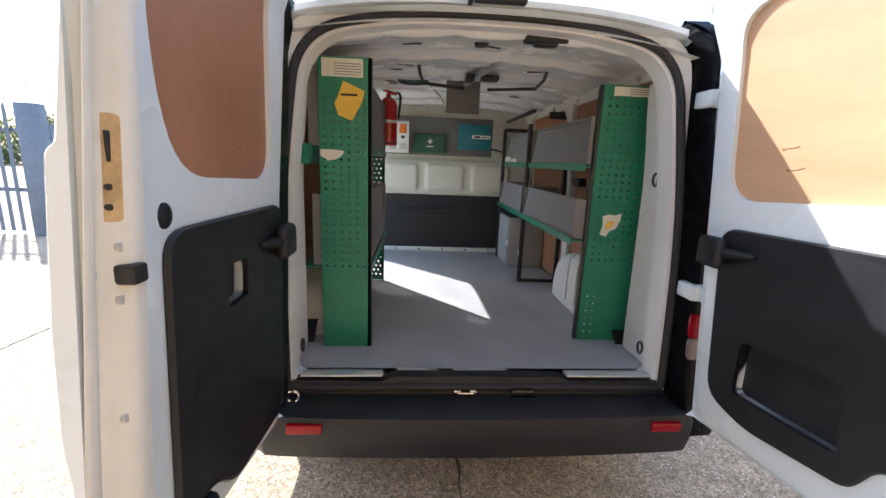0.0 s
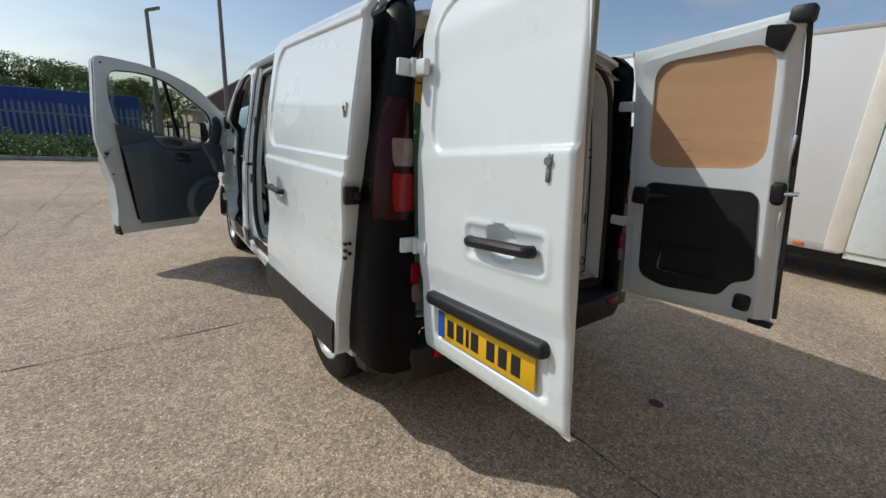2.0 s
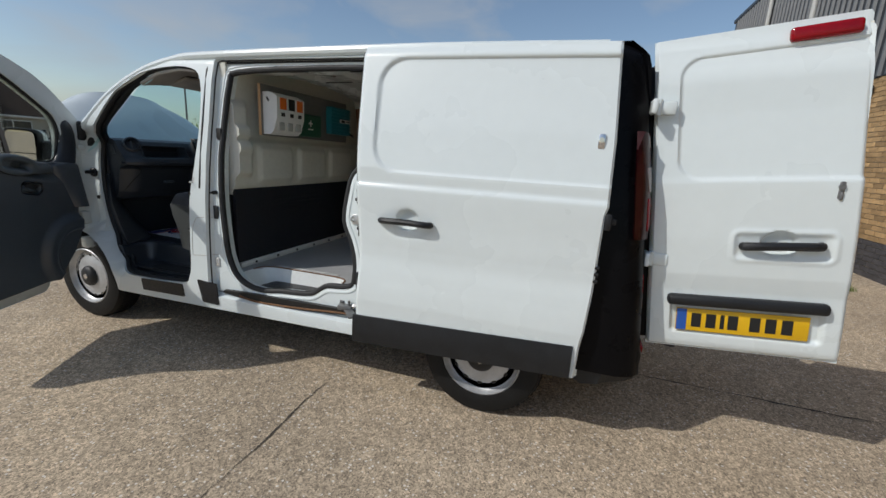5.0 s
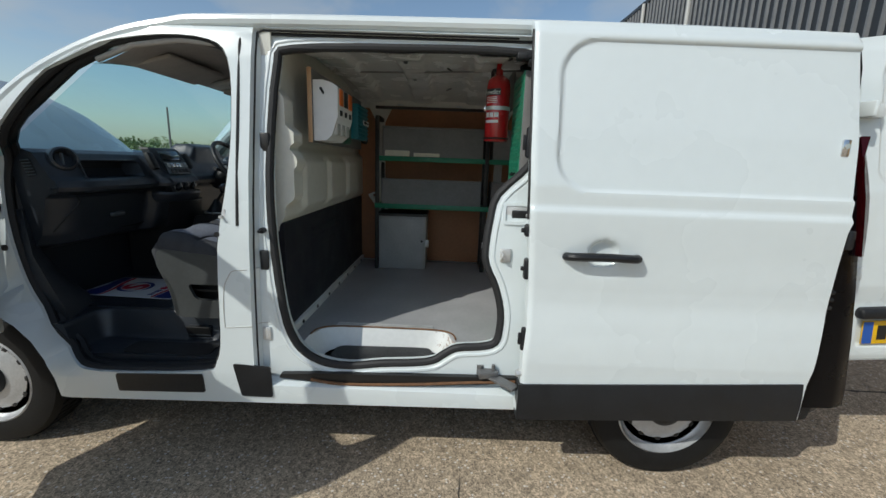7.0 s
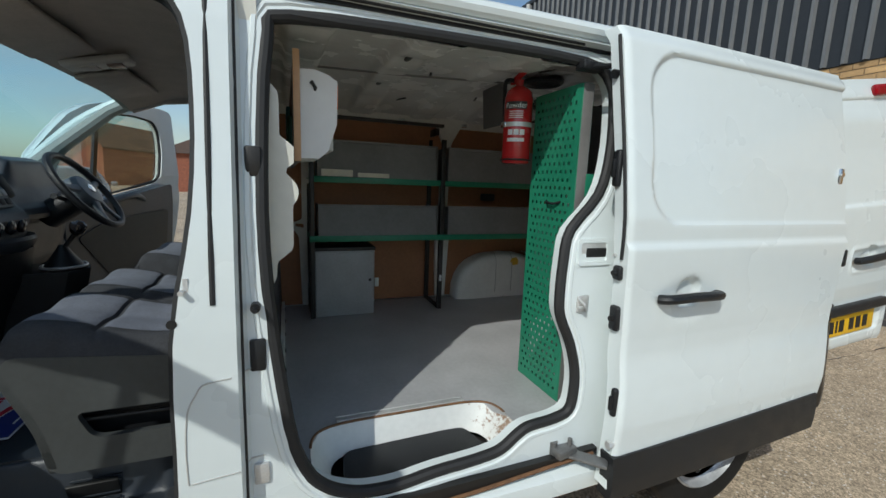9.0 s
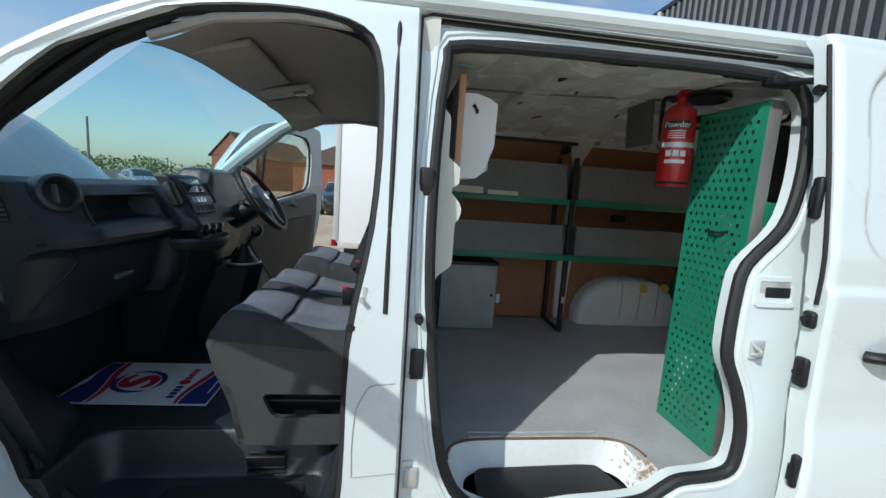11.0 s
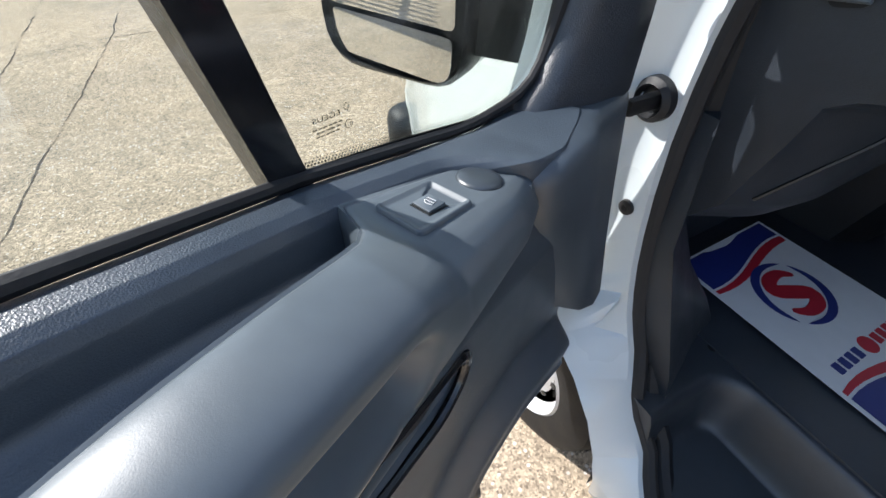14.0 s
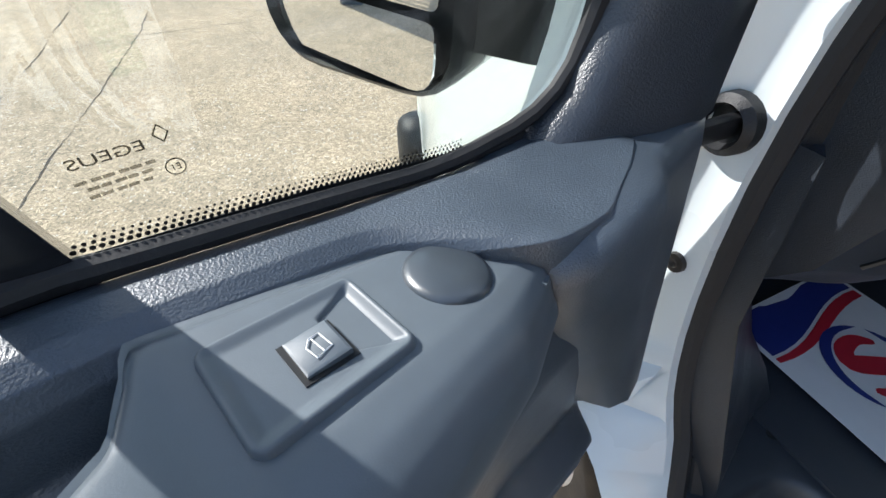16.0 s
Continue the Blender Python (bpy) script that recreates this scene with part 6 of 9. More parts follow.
for z, x in ((1.40, 0.505), (1.055, 0.475)):
    part("shelf", join(span(x, 0.785, 0.76, 2.55, z - 0.012, z - 0.006), span(x - 0.006, x, 0.76, 2.55, z - 0.030, z + 0.006, 0.002)), GREEN, rk, "green steel shelf")
    for y0, y1 in ((0.765, 1.69), (1.765, 2.50)):
        bin_front(rk, x + 0.004, y0, y1, z, z + 0.215 if z > 1.2 else z + 0.185, 1)
for y in (1.73, 2.535):
    for x in (0.498, 0.765):
        part("post", span(x - 0.014, x + 0.014, y - 0.014, y + 0.014, 0.557, 1.73 if x > 0.6 else (1.66 if y < 2 else 1.68), 0.003), STEELD, rk)
    part("foot_bar", span(0.498, 0.765, y - 0.012, y + 0.012, 0.557, 0.577, 0.003), STEELD, rk)
part("top_bar", join(span(0.50, 0.77, 2.522, 2.548, 1.66, 1.69, 0.004), span(0.50, 0.53, 1.73, 2.55, 1.735, 1.755, 0.004), span(0.62, 0.77, 1.718, 1.742, 1.70, 1.745, 0.004)), STEELD, rk)
part("bin_label", span(0.500, 0.5045, 2.30, 2.48, 1.408, 1.448), LABEL, rk)
part("bin_label", span(0.500, 0.5045, 2.08, 2.27, 1.408, 1.434), LABEL, rk)
part("latch_tag", join(span(0.478, 0.484, 1.722, 1.738, 0.75, 0.79, 0.002)), PAPER, rk)
part("corner_clip", box((0.70, 1.30, 1.30), (0.05, 0.10, 0.05), 0.01), BLACKP, rk)

# locker
lk = thing("locker", (0.65, 2.345, 0.555), "grey steel tool locker with a keyed door", "locker")
part("carcass", span(0.505, 0.795, 2.165, 2.53, 0.557, 0.965, 0.004), LOCKER, lk)
part("door", span(0.495, 0.507, 2.178, 2.517, 0.570, 0.950, 0.003), LOCKER, lk)
part("keyhole", join(cyl((0.497, 2.195, 0.78), (0.490, 2.195, 0.78), 0.009, 12), span(0.4885, 0.491, 2.194, 2.196, 0.775, 0.785)), STEELD, lk)
part("latch", join(span(0.49, 0.50, 2.140, 2.165, 0.735, 0.79, 0.002), span(0.482, 0.49, 2.146, 2.158, 0.745, 0.78, 0.002)), PAPER, lk, "white latch tag")
part("top_lip", span(0.495, 0.80, 2.16, 2.535, 0.965, 0.985, 0.003), STEELD, lk)

# kerb-side rack
rl = thing("shelving_rack", (-0.61, 1.17, 0.555), "van racking with two green perforated end panels and grey bins", "shelving", "van racking")
end_panel(rl, -0.662, -0.457, 0.640, 0.557, 1.775, grid_holes(-0.640, -0.480, 0.93, 1.62, 6, 24))
part("post", span(-0.470, -0.452, 0.640, 0.67, 0.557, 1.775, 0.003), STEELD, rl)
part("paper_label", span(-0.648, -0.487, 0.6385, 0.6395, 1.700, 1.768), LABEL, rl, "cream maker's label")
for k in range(5):
    part("label_bar", span(-0.600, -0.495, 0.6375, 0.6385, 1.708 + 0.010 * k, 1.711 + 0.010 * k), BINGREY, rl)
part("yellow_sticker", plate([(-0.585, 1.555), (-0.53, 1.535), (-0.495, 1.60), (-0.48, 1.65), (-0.53, 1.672), (-0.565, 1.685), (-0.585, 1.63), (-0.60, 1.60)], [], lambda x, z, w: (x, 0.6385 + w, z), 0.001), YLABEL, rl, "torn yellow sticker")
part("sticker_bar", span(-0.575, -0.51, 0.6372, 0.638, 1.630, 1.638), INK, rl)
part("torn_label", plate([(-0.66, 1.395), (-0.63, 1.375), (-0.60, 1.38), (-0.575, 1.395), (-0.56, 1.415), (-0.60, 1.42), (-0.66, 1.42)], [], lambda x, z, w: (x, 0.6385 + w, z), 0.001), LABEL, rl, "torn remains of a paper label")
end_panel(rl, -0.765, -0.476, 1.700, 0.557, 1.752, grid_holes(-0.735, -0.500, 0.60, 1.72, 9, 38, 0.0060, stagger=True), lip=-0.045)
part("post", span(-0.768, -0.745, 1.655, 1.70, 0.557, 1.752, 0.003), GREYBD, rl)
for z0, z1, x in ((1.43, 1.74, -0.470), (0.925, 1.235, -0.462)):
    part("shelf", join(span(-0.76, x, 0.665, 1.675, z0 - 0.010, z0 - 0.004), span(x, x + 0.006, 0.665, 1.675, z0 - 0.028, z0 + 0.004, 0.002)), GREEN, rl, "green steel shelf")
    bin_front(rl, x - 0.004, 0.675, 1.665, z0, z1, -1)
part("shelf", span(-0.77, -0.70, 0.60, 1.66, 1.36, 1.44), GREEN, rl)
part("panel_clip", tube([(-0.60, 1.703, 1.335), (-0.62, 1.715, 1.328), (-0.66, 1.715, 1.326), (-0.69, 1.703, 1.335)], 0.005, 6), BLACKP, rl)

# extinguisher on its bracket
fx = thing("fire_extinguisher", (-0.460, 1.775, 1.478), "red powder fire extinguisher strapped to the racking panel", "extinguisher")
FXM = Matrix.Translation((-0.460, 1.775, 0))
cyl_ = part("cylinder", lathe([(0.050, 1.480), (0.056, 1.484), (0.058, 1.50), (0.058, 1.735), (0.052, 1.765), (0.030, 1.785), (0.018, 1.79)], 32, FXM), REDX, fx, sharp=50)
part("head", join(cyl((-0.46, 1.775, 1.788), (-0.46, 1.775, 1.815), 0.016, 14), box((-0.455, 1.78, 1.825), (0.10, 0.022, 0.018), 0.005, m=Matrix.Rotation(0.3, 4, "Y")), box((-0.45, 1.78, 1.848), (0.11, 0.020, 0.010), 0.004, m=Matrix.Rotation(-0.2, 4, "Y"))), REDX, fx)
part("hose", tube(smooth_path([(-0.44, 1.79, 1.815), (-0.39, 1.80, 1.82), (-0.385, 1.80, 1.76), (-0.396, 1.80, 1.66)], 4), 0.009, 8), BLACKP, fx)
part("strap", lathe([(0.0605, 1.625), (0.0605, 1.643)], 32, FXM, True), ALU, fx)
part("buckle", box((-0.455, 1.836, 1.634), (0.035, 0.010, 0.022), 0.003), CHROME, fx)
part("base_ring", tube([(-0.46 + 0.06 * math.cos(a), 1.775 + 0.06 * math.sin(a), 1.495) for a in (2 * math.pi * i / 24 for i in range(24))], 0.004, 6, True), BLACKP, fx)
def curved_label(a0, a1, z0, z1, r=0.0588, n=10):
    V = [(-0.46 + r * math.cos(radians(a0 + (a1 - a0) * i / n)), 1.775 + r * math.sin(radians(a0 + (a1 - a0) * i / n)), z) for z in (z0, z1) for i in range(n + 1)]
    return V, [(i, i + 1, i + n + 2, i + n + 1) for i in range(n)]


def wrap_text(body, size, a_mid, z_mid, r):
    g = lettering(body, size, Matrix(), 0.0)
    return [(-0.46 + r * math.cos(radians(a_mid) + p[0] / r), 1.775 + r * math.sin(radians(a_mid) + p[0] / r), z_mid + p[1]) for p in g[0]], g[1]


part("label_band", curved_label(95, 185, 1.692, 1.722), INK, cyl_)
part("label_word", wrap_text("Powder", 0.030, 140, 1.706, 0.0592), PAPER, cyl_, "Powder printed in white", smooth=False)
for k in range(4):
    part("label_bar", curved_label(112, 170, 1.682 - 0.008 * k, 1.685 - 0.008 * k), PAPER, cyl_)
for k in range(3):
    part("label_icon", curved_label(112 + 24 * k, 132 + 24 * k, 1.592, 1.614), PAPER, cyl_)
part("label_bar", curved_label(110, 180, 1.566, 1.580), PAPER, cyl_)

# bulkhead board with dispensers, first aid kit and inverter
single("notice_board", span(-0.63, 0.405, 2.632, 2.648, 1.44, 1.765, 0.004), GREYBD, (-0.1, 2.675, 1.43), "dark grey board screwed to the bulkhead", "board")
single("board_strip", span(-0.6345, -0.6302, 2.630, 2.650, 1.44, 1.765, 0.001), PLY, (-0.625, 2.6, 1.44), "plywood edge strip beside the dispensers", "wood strip")
ds = thing("soap_dispenser", (-0.46, 2.61, 1.45), "white wall dispenser with three product windows", "dispenser")
part("case", ring_loft([[(x, 2.631, 1.450), (x, 2.575, 1.452), (x, 2.548, 1.475), (x, 2.520, 1.56), (x, 2.518, 1.69), (x, 2.545, 1.706), (x, 2.585, 1.718), (x, 2.631, 1.716)] for x in (-0.612, -0.335)]), PAPER, ds)
for i, m_ in enumerate((ORANGE, INK, ORANGE)):
    x = -0.555 + 0.085 * i
    part("window", span(x - 0.03, x + 0.03, 2.513, 2.519, 1.612, 1.685, 0.002), m_, ds)
    part("button", span(x - 0.028, x + 0.028, 2.528, 2.55, 1.478, 1.535, 0.006), LGREY, ds)
    part("display", span(x - 0.016, x + 0.016, 2.514, 2.522, 1.568, 1.592, 0.002), INK, ds)
part("hook", tube([(-0.600, 2.60, 1.675), (-0.615, 2.595, 1.68), (-0.614, 2.585, 1.665), (-0.605, 2.585, 1.655)], 0.006, 6), STEELD, ds)
fa = thing("first_aid_kit", (-0.15, 2.64, 1.457), "dark green first aid case with a white cross", "first aid kit")
part("case", span(-0.292, -0.010, 2.60, 2.666, 1.457, 1.622, 0.012, 3), DGREEN, fa)
part("seam", span(-0.293, -0.009, 2.630, 2.634, 1.456, 1.623, 0.004), INK, fa)
part("cross", join(span(-0.172, -0.128, 2.598, 2.6005, 1.550, 1.562), span(-0.156, -0.144, 2.598, 2.6005, 1.534, 1.578)), PAPER, fa)
part("label_bar", span(-0.18, -0.12, 2.598, 2.6005, 1.508, 1.518), PAPER, fa)
iv = thing("inverter", (0.24, 2.63, 1.498), "teal metal power inverter with finned case", "inverter")
part("case", span(0.100, 0.385, 2.585, 2.666, 1.498, 1.713, 0.006), TEAL, iv)
for k in range(8):
    part("fin", span(0.10, 0.385, 2.578, 2.588, 1.512 + 0.026 * k, 1.522 + 0.026 * k, 0.002), TEAL, iv)
part("label", span(0.215, 0.375, 2.574, 2.579, 1.594, 1.624), PAPER, iv)
part("label_bar", join(span(0.235, 0.285, 2.572, 2.575, 1.600, 1.617), span(0.30, 0.36, 2.572, 2.575, 1.606, 1.612)), INK, iv)
part("cable", tube(smooth_path([(0.38, 2.62, 1.51), (0.44, 2.60, 1.505), (0.50, 2.62, 1.49), (0.56, 2.66, 1.50)], 4), 0.008, 6), BLACKP, iv)

# roof gear: flap hung from the ceiling, pipe brackets
rf = thing("ceiling_flap", (0.02, 1.62, 1.86), "dark flat flap on a steel arm under the van roof", "flap")
part("flap", box((0.02, 1.645, 1.795), (0.215, 0.012, 0.205), 0.004, m=Matrix.Rotation(radians(-4), 4, "X")), GREYBD, rf)
part("arm", ring_loft([[(x - 0.016, y, z - 0.01), (x + 0.016, y, z - 0.01), (x + 0.016, y, z + 0.01), (x - 0.016, y, z + 0.01)] for x, y, z in ((0.105, 0.98, 1.862), (0.06, 1.30, 1.862), (0.03, 1.63, 1.868))]), LOCKER, rf)
part("clamp", join(box((0.02, 1.34, 1.852), (0.05, 0.09, 0.04), 0.01), box((0.13, 1.32, 1.852), (0.10, 0.08, 0.03), 0.01)), BLACKP, rf)
for sgn in (-1, 1):
    br = thing("pipe_bracket", (0.06 + sgn * 0.24, 1.22, 1.86), "black bent steel roof bracket", "bracket", "roof brackets")
    part("rod", tube([(0.06 + sgn * 0.33, 1.10, 1.868), (0.06 + sgn * 0.32, 1.12, 1.82), (0.06 + sgn * 0.30, 1.20, 1.79), (0.06 + sgn * 0.07, 1.36, 1.80)], 0.009, 8), STEELD, br)
    part("rod_mount", box((0.06 + sgn * 0.33, 1.09, 1.868), (0.05, 0.03, 0.02), 0.004), STEELD, br)
single("roof_lamp", join(span(0.13, 0.30, 0.545, 0.60, 1.845, 1.872, 0.01), span(0.17, 0.26, 0.55, 0.595, 1.835, 1.848, 0.006)), BLACKP, (0.21, 0.57, 1.87), "black load space lamp in the roof edge", "lamp")
single("ceiling_speaker", join(lathe([(0.095, 0.0), (0.093, -0.012), (0.080, -0.018), (0.070, -0.010), (0.0, -0.006)], 28, Matrix.Translation((-0.30, 1.56, 1.868)))), BLACKP, (-0.30, 1.56, 1.87), "black round speaker under the van roof", "speaker")
single("roof_buffer", box((-0.02, 0.66, 1.858), (0.055, 0.05, 0.03), 0.012), BLACKP, (-0.02, 0.66, 1.87), "black rubber buffer under the roof", "buffer")

# yellow sticker on the wheel box
part("box_sticker", plate([(1.035, 0.80), (1.075, 0.795), (1.10, 0.825), (1.085, 0.85), (1.045, 0.855), (1.03, 0.83)], [], lambda y, z, w: (0.6635 + 0.25 * max(0.0, z - 0.835) - 0.004 + w, y, z), 0.001, [], [0.835]), YLABEL, van, "small yellow sticker")

# ---- cab ----
part("cab_floor", join(span(-0.66, 0.80, 2.82, 4.12, 0.56, 0.612), span(-0.70, 0.80, 3.98, 4.06, 0.60, 1.0)), DASH, van)


def step_pt(s, t):
    """Cab step: a ledge level with the floor and a dished tread in front of it."""
    x, y = -0.885 + 0.245 * s, 2.93 + 0.88 * t
    d = sstep(0.006, -0.042, rrect_sd(x, y, -1.3, -0.672, 2.97, 3.690, 0.075))
    return (x, y, 0.606 - 0.132 * d)


part("cab_step", patch(60, 90, step_pt, back=lambda p, s, t: Vector((p[0], p[1], 0.44))), DASH, van, "black moulded cab step", sharp=60)
part("step_tread", plate(rounded([(-0.868, 3.06), (-0.755, 3.06), (-0.755, 3.46), (-0.868, 3.46)], 0.03), [], lambda x, y, w: (x, y, 0.479 - w), 0.004), RUBBER, van)
sv_ = part("step_vent", box((-0.704, 3.190, 0.500), (0.010, 0.118, 0.100), 0.004, m=Matrix.Rotation(radians(-20), 4, "Y")), INK, van, "black slotted vent in the cab step")
for k in range(7):
    z = 0.460 + 0.0135 * k
    part("slat", box((-0.7235 + 0.36 * (z - 0.460), 3.190, z), (0.008, 0.116, 0.006), 0.002), DASH, sv_)
part("step_clip", cyl((-0.655, 3.735, 0.604), (-0.655, 3.735, 0.609), 0.011, 14), INK, van)
part("kick_panel", ring_loft([[(x, y, z) for x, y in pts] for z, pts in (
    (0.59, ((-0.835, 3.70), (-0.74, 3.735), (-0.68, 3.758), (-0.595, 3.772), (-0.575, 3.79), (-0.565, 3.95), (-0.835, 3.95))),
    (0.66, ((-0.835, 3.72), (-0.74, 3.757), (-0.69, 3.782), (-0.625, 3.800), (-0.607, 3.815), (-0.595, 3.955), (-0.835, 3.955))),
    (0.76, ((-0.835, 3.765), (-0.76, 3.800), (-0.72, 3.825), (-0.68, 3.845), (-0.665, 3.86), (-0.655, 3.965), (-0.835, 3.965))),
    (0.90, ((-0.83, 3.83), (-0.77, 3.860), (-0.745, 3.875), (-0.73, 3.89), (-0.725, 3.90), (-0.72, 3.975), (-0.83, 3.975))),
    (1.10, ((-0.80, 3.875), (-0.77, 3.895), (-0.75, 3.91), (-0.74, 3.92), (-0.735, 3.93), (-0.735, 3.98), (-0.80, 3.98))))]), DASH, van, "black moulded kick panel", sharp=50)
part("kick_panel", plate(rounded([(3.60, 0.50), (3.72, 0.62), (3.80, 0.85), (3.86, 1.15), (4.1, 1.15), (4.1, 0.5)], 0.03), [], lambda y, z, w: ((half(y, z) - 0.085) - w, y, z), 0.05), BLACKP, van)
for sgn in (-1, 1):
    part("pillar_lining", plate(rounded([(2.79, 0.60), (2.90, 0.60), (2.89, 1.1), (2.855, 1.4), (2.86, 1.80), (2.79, 1.82)], 0.01), [], lambda y, z, w: (sgn * (half(y, z) - 0.075 - w), y, z), 0.03, [], [0.9, 1.2, 1.5]), SEATG, van)
part("cab_back", span(-0.80, 0.80, 2.782, 2.80, 0.60, 1.86), SEATG, van)
def liner(s, t):
    x, y = (2 * s - 1) * 0.80, 2.80 + 0.675 * t
    z = 1.852 - 0.05 * (abs(x) / 0.80) ** 4 - 0.088 * sstep(0.45, 1.0, t) ** 2 - 0.015 * sstep(0.06, 0.0, t)
    return (x, y, z)


part("headliner", patch(30, 24, liner), HEADL, van, "brown-grey fabric headliner", sharp=70)
for sgn in (-1, 1):
    part("grab_edge", tube([(sgn * 0.80, y, z) for y, z in ((2.88, 1.80), (3.1, 1.815), (3.3, 1.79), (3.45, 1.73))], 0.012 if sgn < 0 else 0.024, 8), HEADL, van)
    vs_ = part("sun_visor", box((sgn * 0.38, 3.365, 1.778), (0.46, 0.19, 0.022), 0.010, 3, m=Matrix.Rotation(radians(-14), 4, "X")), HEADL, van, "brown-grey sun visor")
part("courtesy_lamp", join(box((0.0, 3.32, 1.790), (0.10, 0.22, 0.03), 0.014, 3, m=Matrix.Rotation(radians(-13), 4, "X")), box((0.0, 3.35, 1.768), (0.06, 0.06, 0.012), 0.004, m=Matrix.Rotation(radians(-9), 4, "X"))), LGREY, van, "pale grey courtesy lamp")
part("lamp_lens", box((0.0, 3.265, 1.785), (0.06, 0.05, 0.012), 0.004, m=Matrix.Rotation(radians(-9), 4, "X")), CLEARL, van)

da = thing("dashboard", (0, 3.85, 0.9), "black moulded plastic dashboard with vents and radio", "dashboard")
PROF = [(4.14, 1.25), (4.00, 1.335), (3.88, 1.362), (3.80, 1.366), (3.755, 1.350), (3.735, 1.320), (3.722, 1.300), (3.690, 1.245), (3.668, 1.225), (3.655, 1.200), (3.660, 1.180), (3.700, 1.168), (3.725, 1.150), (3.735, 1.10), (3.765, 0.98), (3.80, 0.93), (3.90, 0.90), (4.06, 0.88)]


def dash(s, t):
    k = t * (len(PROF) - 1)
    i = min(int(k), len(PROF) - 2)
    f = k - i
    y, z = (PROF[i][j] + (PROF[i + 1][j] - PROF[i][j]) * f for j in (0, 1))
    x = (2 * s - 1) * (0.778 if s < 0.5 else 0.83)
    y += 0.065 * sstep(0.60, 0.80, abs(x)) ** 2
    d = sstep(0.006, -0.008, rrect_sd(x, z, -0.655, -0.300, 1.232, 1.318, 0.022)) * (1 if 3.68 < y < 3.78 else 0)
    y += 0.09 * d
    y -= 0.06 * sstep(0.18, 0.12, abs(x + 0.075)) * sstep(1.36, 1.33, z)
    z += 0.07 * sstep(0.20, 0.13, abs(x - 0.42)) * sstep(1.30, 1.345, z) * sstep(3.98, 3.88, y)
    return (x, y, z)


part("dash_moulding", patch(150, 102, dash), DASH, da, sharp=60)
for e_ in (0.0, 1.0):
    part("dash_end", ([dash(e_, i / 51) for i in range(52)], [tuple(range(52))]), DASH, da, smooth=False)
part("dash_crease", tube([(x, interp(x, [-0.80, -0.55, -0.2], [3.735, 3.658, 3.652]), 1.196) for x in (-0.80, -0.72, -0.6, -0.45, -0.3, -0.2)], 0.006, 6), DASH, da)
part("cubby", span(-0.655, -0.300, 3.80, 3.81, 1.230, 1.322), INK, da)
part("cubby_lip", tube([Vector((x, interp(z, [1.23, 1.32], [3.682, 3.720]), z)) for x, z in rounded([(-0.660, 1.228), (-0.295, 1.228), (-0.295, 1.322), (-0.660, 1.322)], 0.024, 5)], 0.0035, 6, True), DASH, da)
vm = Matrix.Translation((-0.705, 3.745, 1.325)) @ Matrix.Rotation(radians(-28), 4, "Z") @ Matrix.Rotation(radians(76), 4, "X")
part("round_vent", lathe([(0.034, -0.03), (0.037, 0.014), (0.043, 0.022), (0.052, 0.016), (0.058, -0.02), (0.062, -0.08)], 32, vm), DASH, da, "round air vent")
part("vent_disc", lathe([(0.036, -0.018), (0.0, -0.016)], 24, vm), INK, da)
part("vent_blade", xf(box((0, 0, -0.004), (0.006, 0.052, 0.016), 0.002), vm @ Matrix.Rotation(0.6, 4, "Y")), TRIMS, da)
sv = part("side_vent", plate(rounded([(3.800, 1.250), (3.840, 1.242), (3.866, 1.318), (3.824, 1.326)], 0.012, 4), [], lambda y, z, w: (-0.7805 + w, y, z), 0.002), INK, da, "side air vent with slats")
for k in range(6):
    part("slat", box((-0.783, 3.8225 + 0.0045 * k, 1.2535 + 0.0125 * k), (0.007, 0.040, 0.0045), 0.0015, m=Matrix.Rotation(-0.12, 4, "X") @ Matrix.Rotation(0.5, 4, "Y")), TRIMS, sv)
part("glovebox_line", tube([(x, y, z) for x, y, z in ((-0.72, 3.77, 1.13), (-0.70, 3.75, 1.14), (-0.30, 3.728, 1.145), (-0.24, 3.728, 1.13), (-0.23, 3.76, 0.98), (-0.28, 3.775, 0.965), (-0.66, 3.79, 0.965), (-0.72, 3.80, 0.99))], 0.004, 6, True), INK, da)
def on_dash(x, k):
    return Vector(dash((x / 0.778 + 1) / 2, k / (len(PROF) - 1))) + Vector((0, -0.002, 0))


# black strip stands in for the shadow under the dash overhang
part("dash_gap", tube([on_dash(x, 10.9) for x in (-0.72, -0.66, -0.58, -0.48, -0.38, -0.30, -0.26)], 0.005, 6), INK, da)
part("side_cover_gap", tube(smooth_path([on_dash(-0.690, 11.6), on_dash(-0.668, 12.3), on_dash(-0.680, 12.9), on_dash(-0.715, 13.4), on_dash(-0.745, 13.9)], 4), 0.0035, 6), INK, da)
part("glovebox_catch", box((-0.44, 3.745, 1.045), (0.09, 0.02, 0.022), 0.008), TRIMS, da)
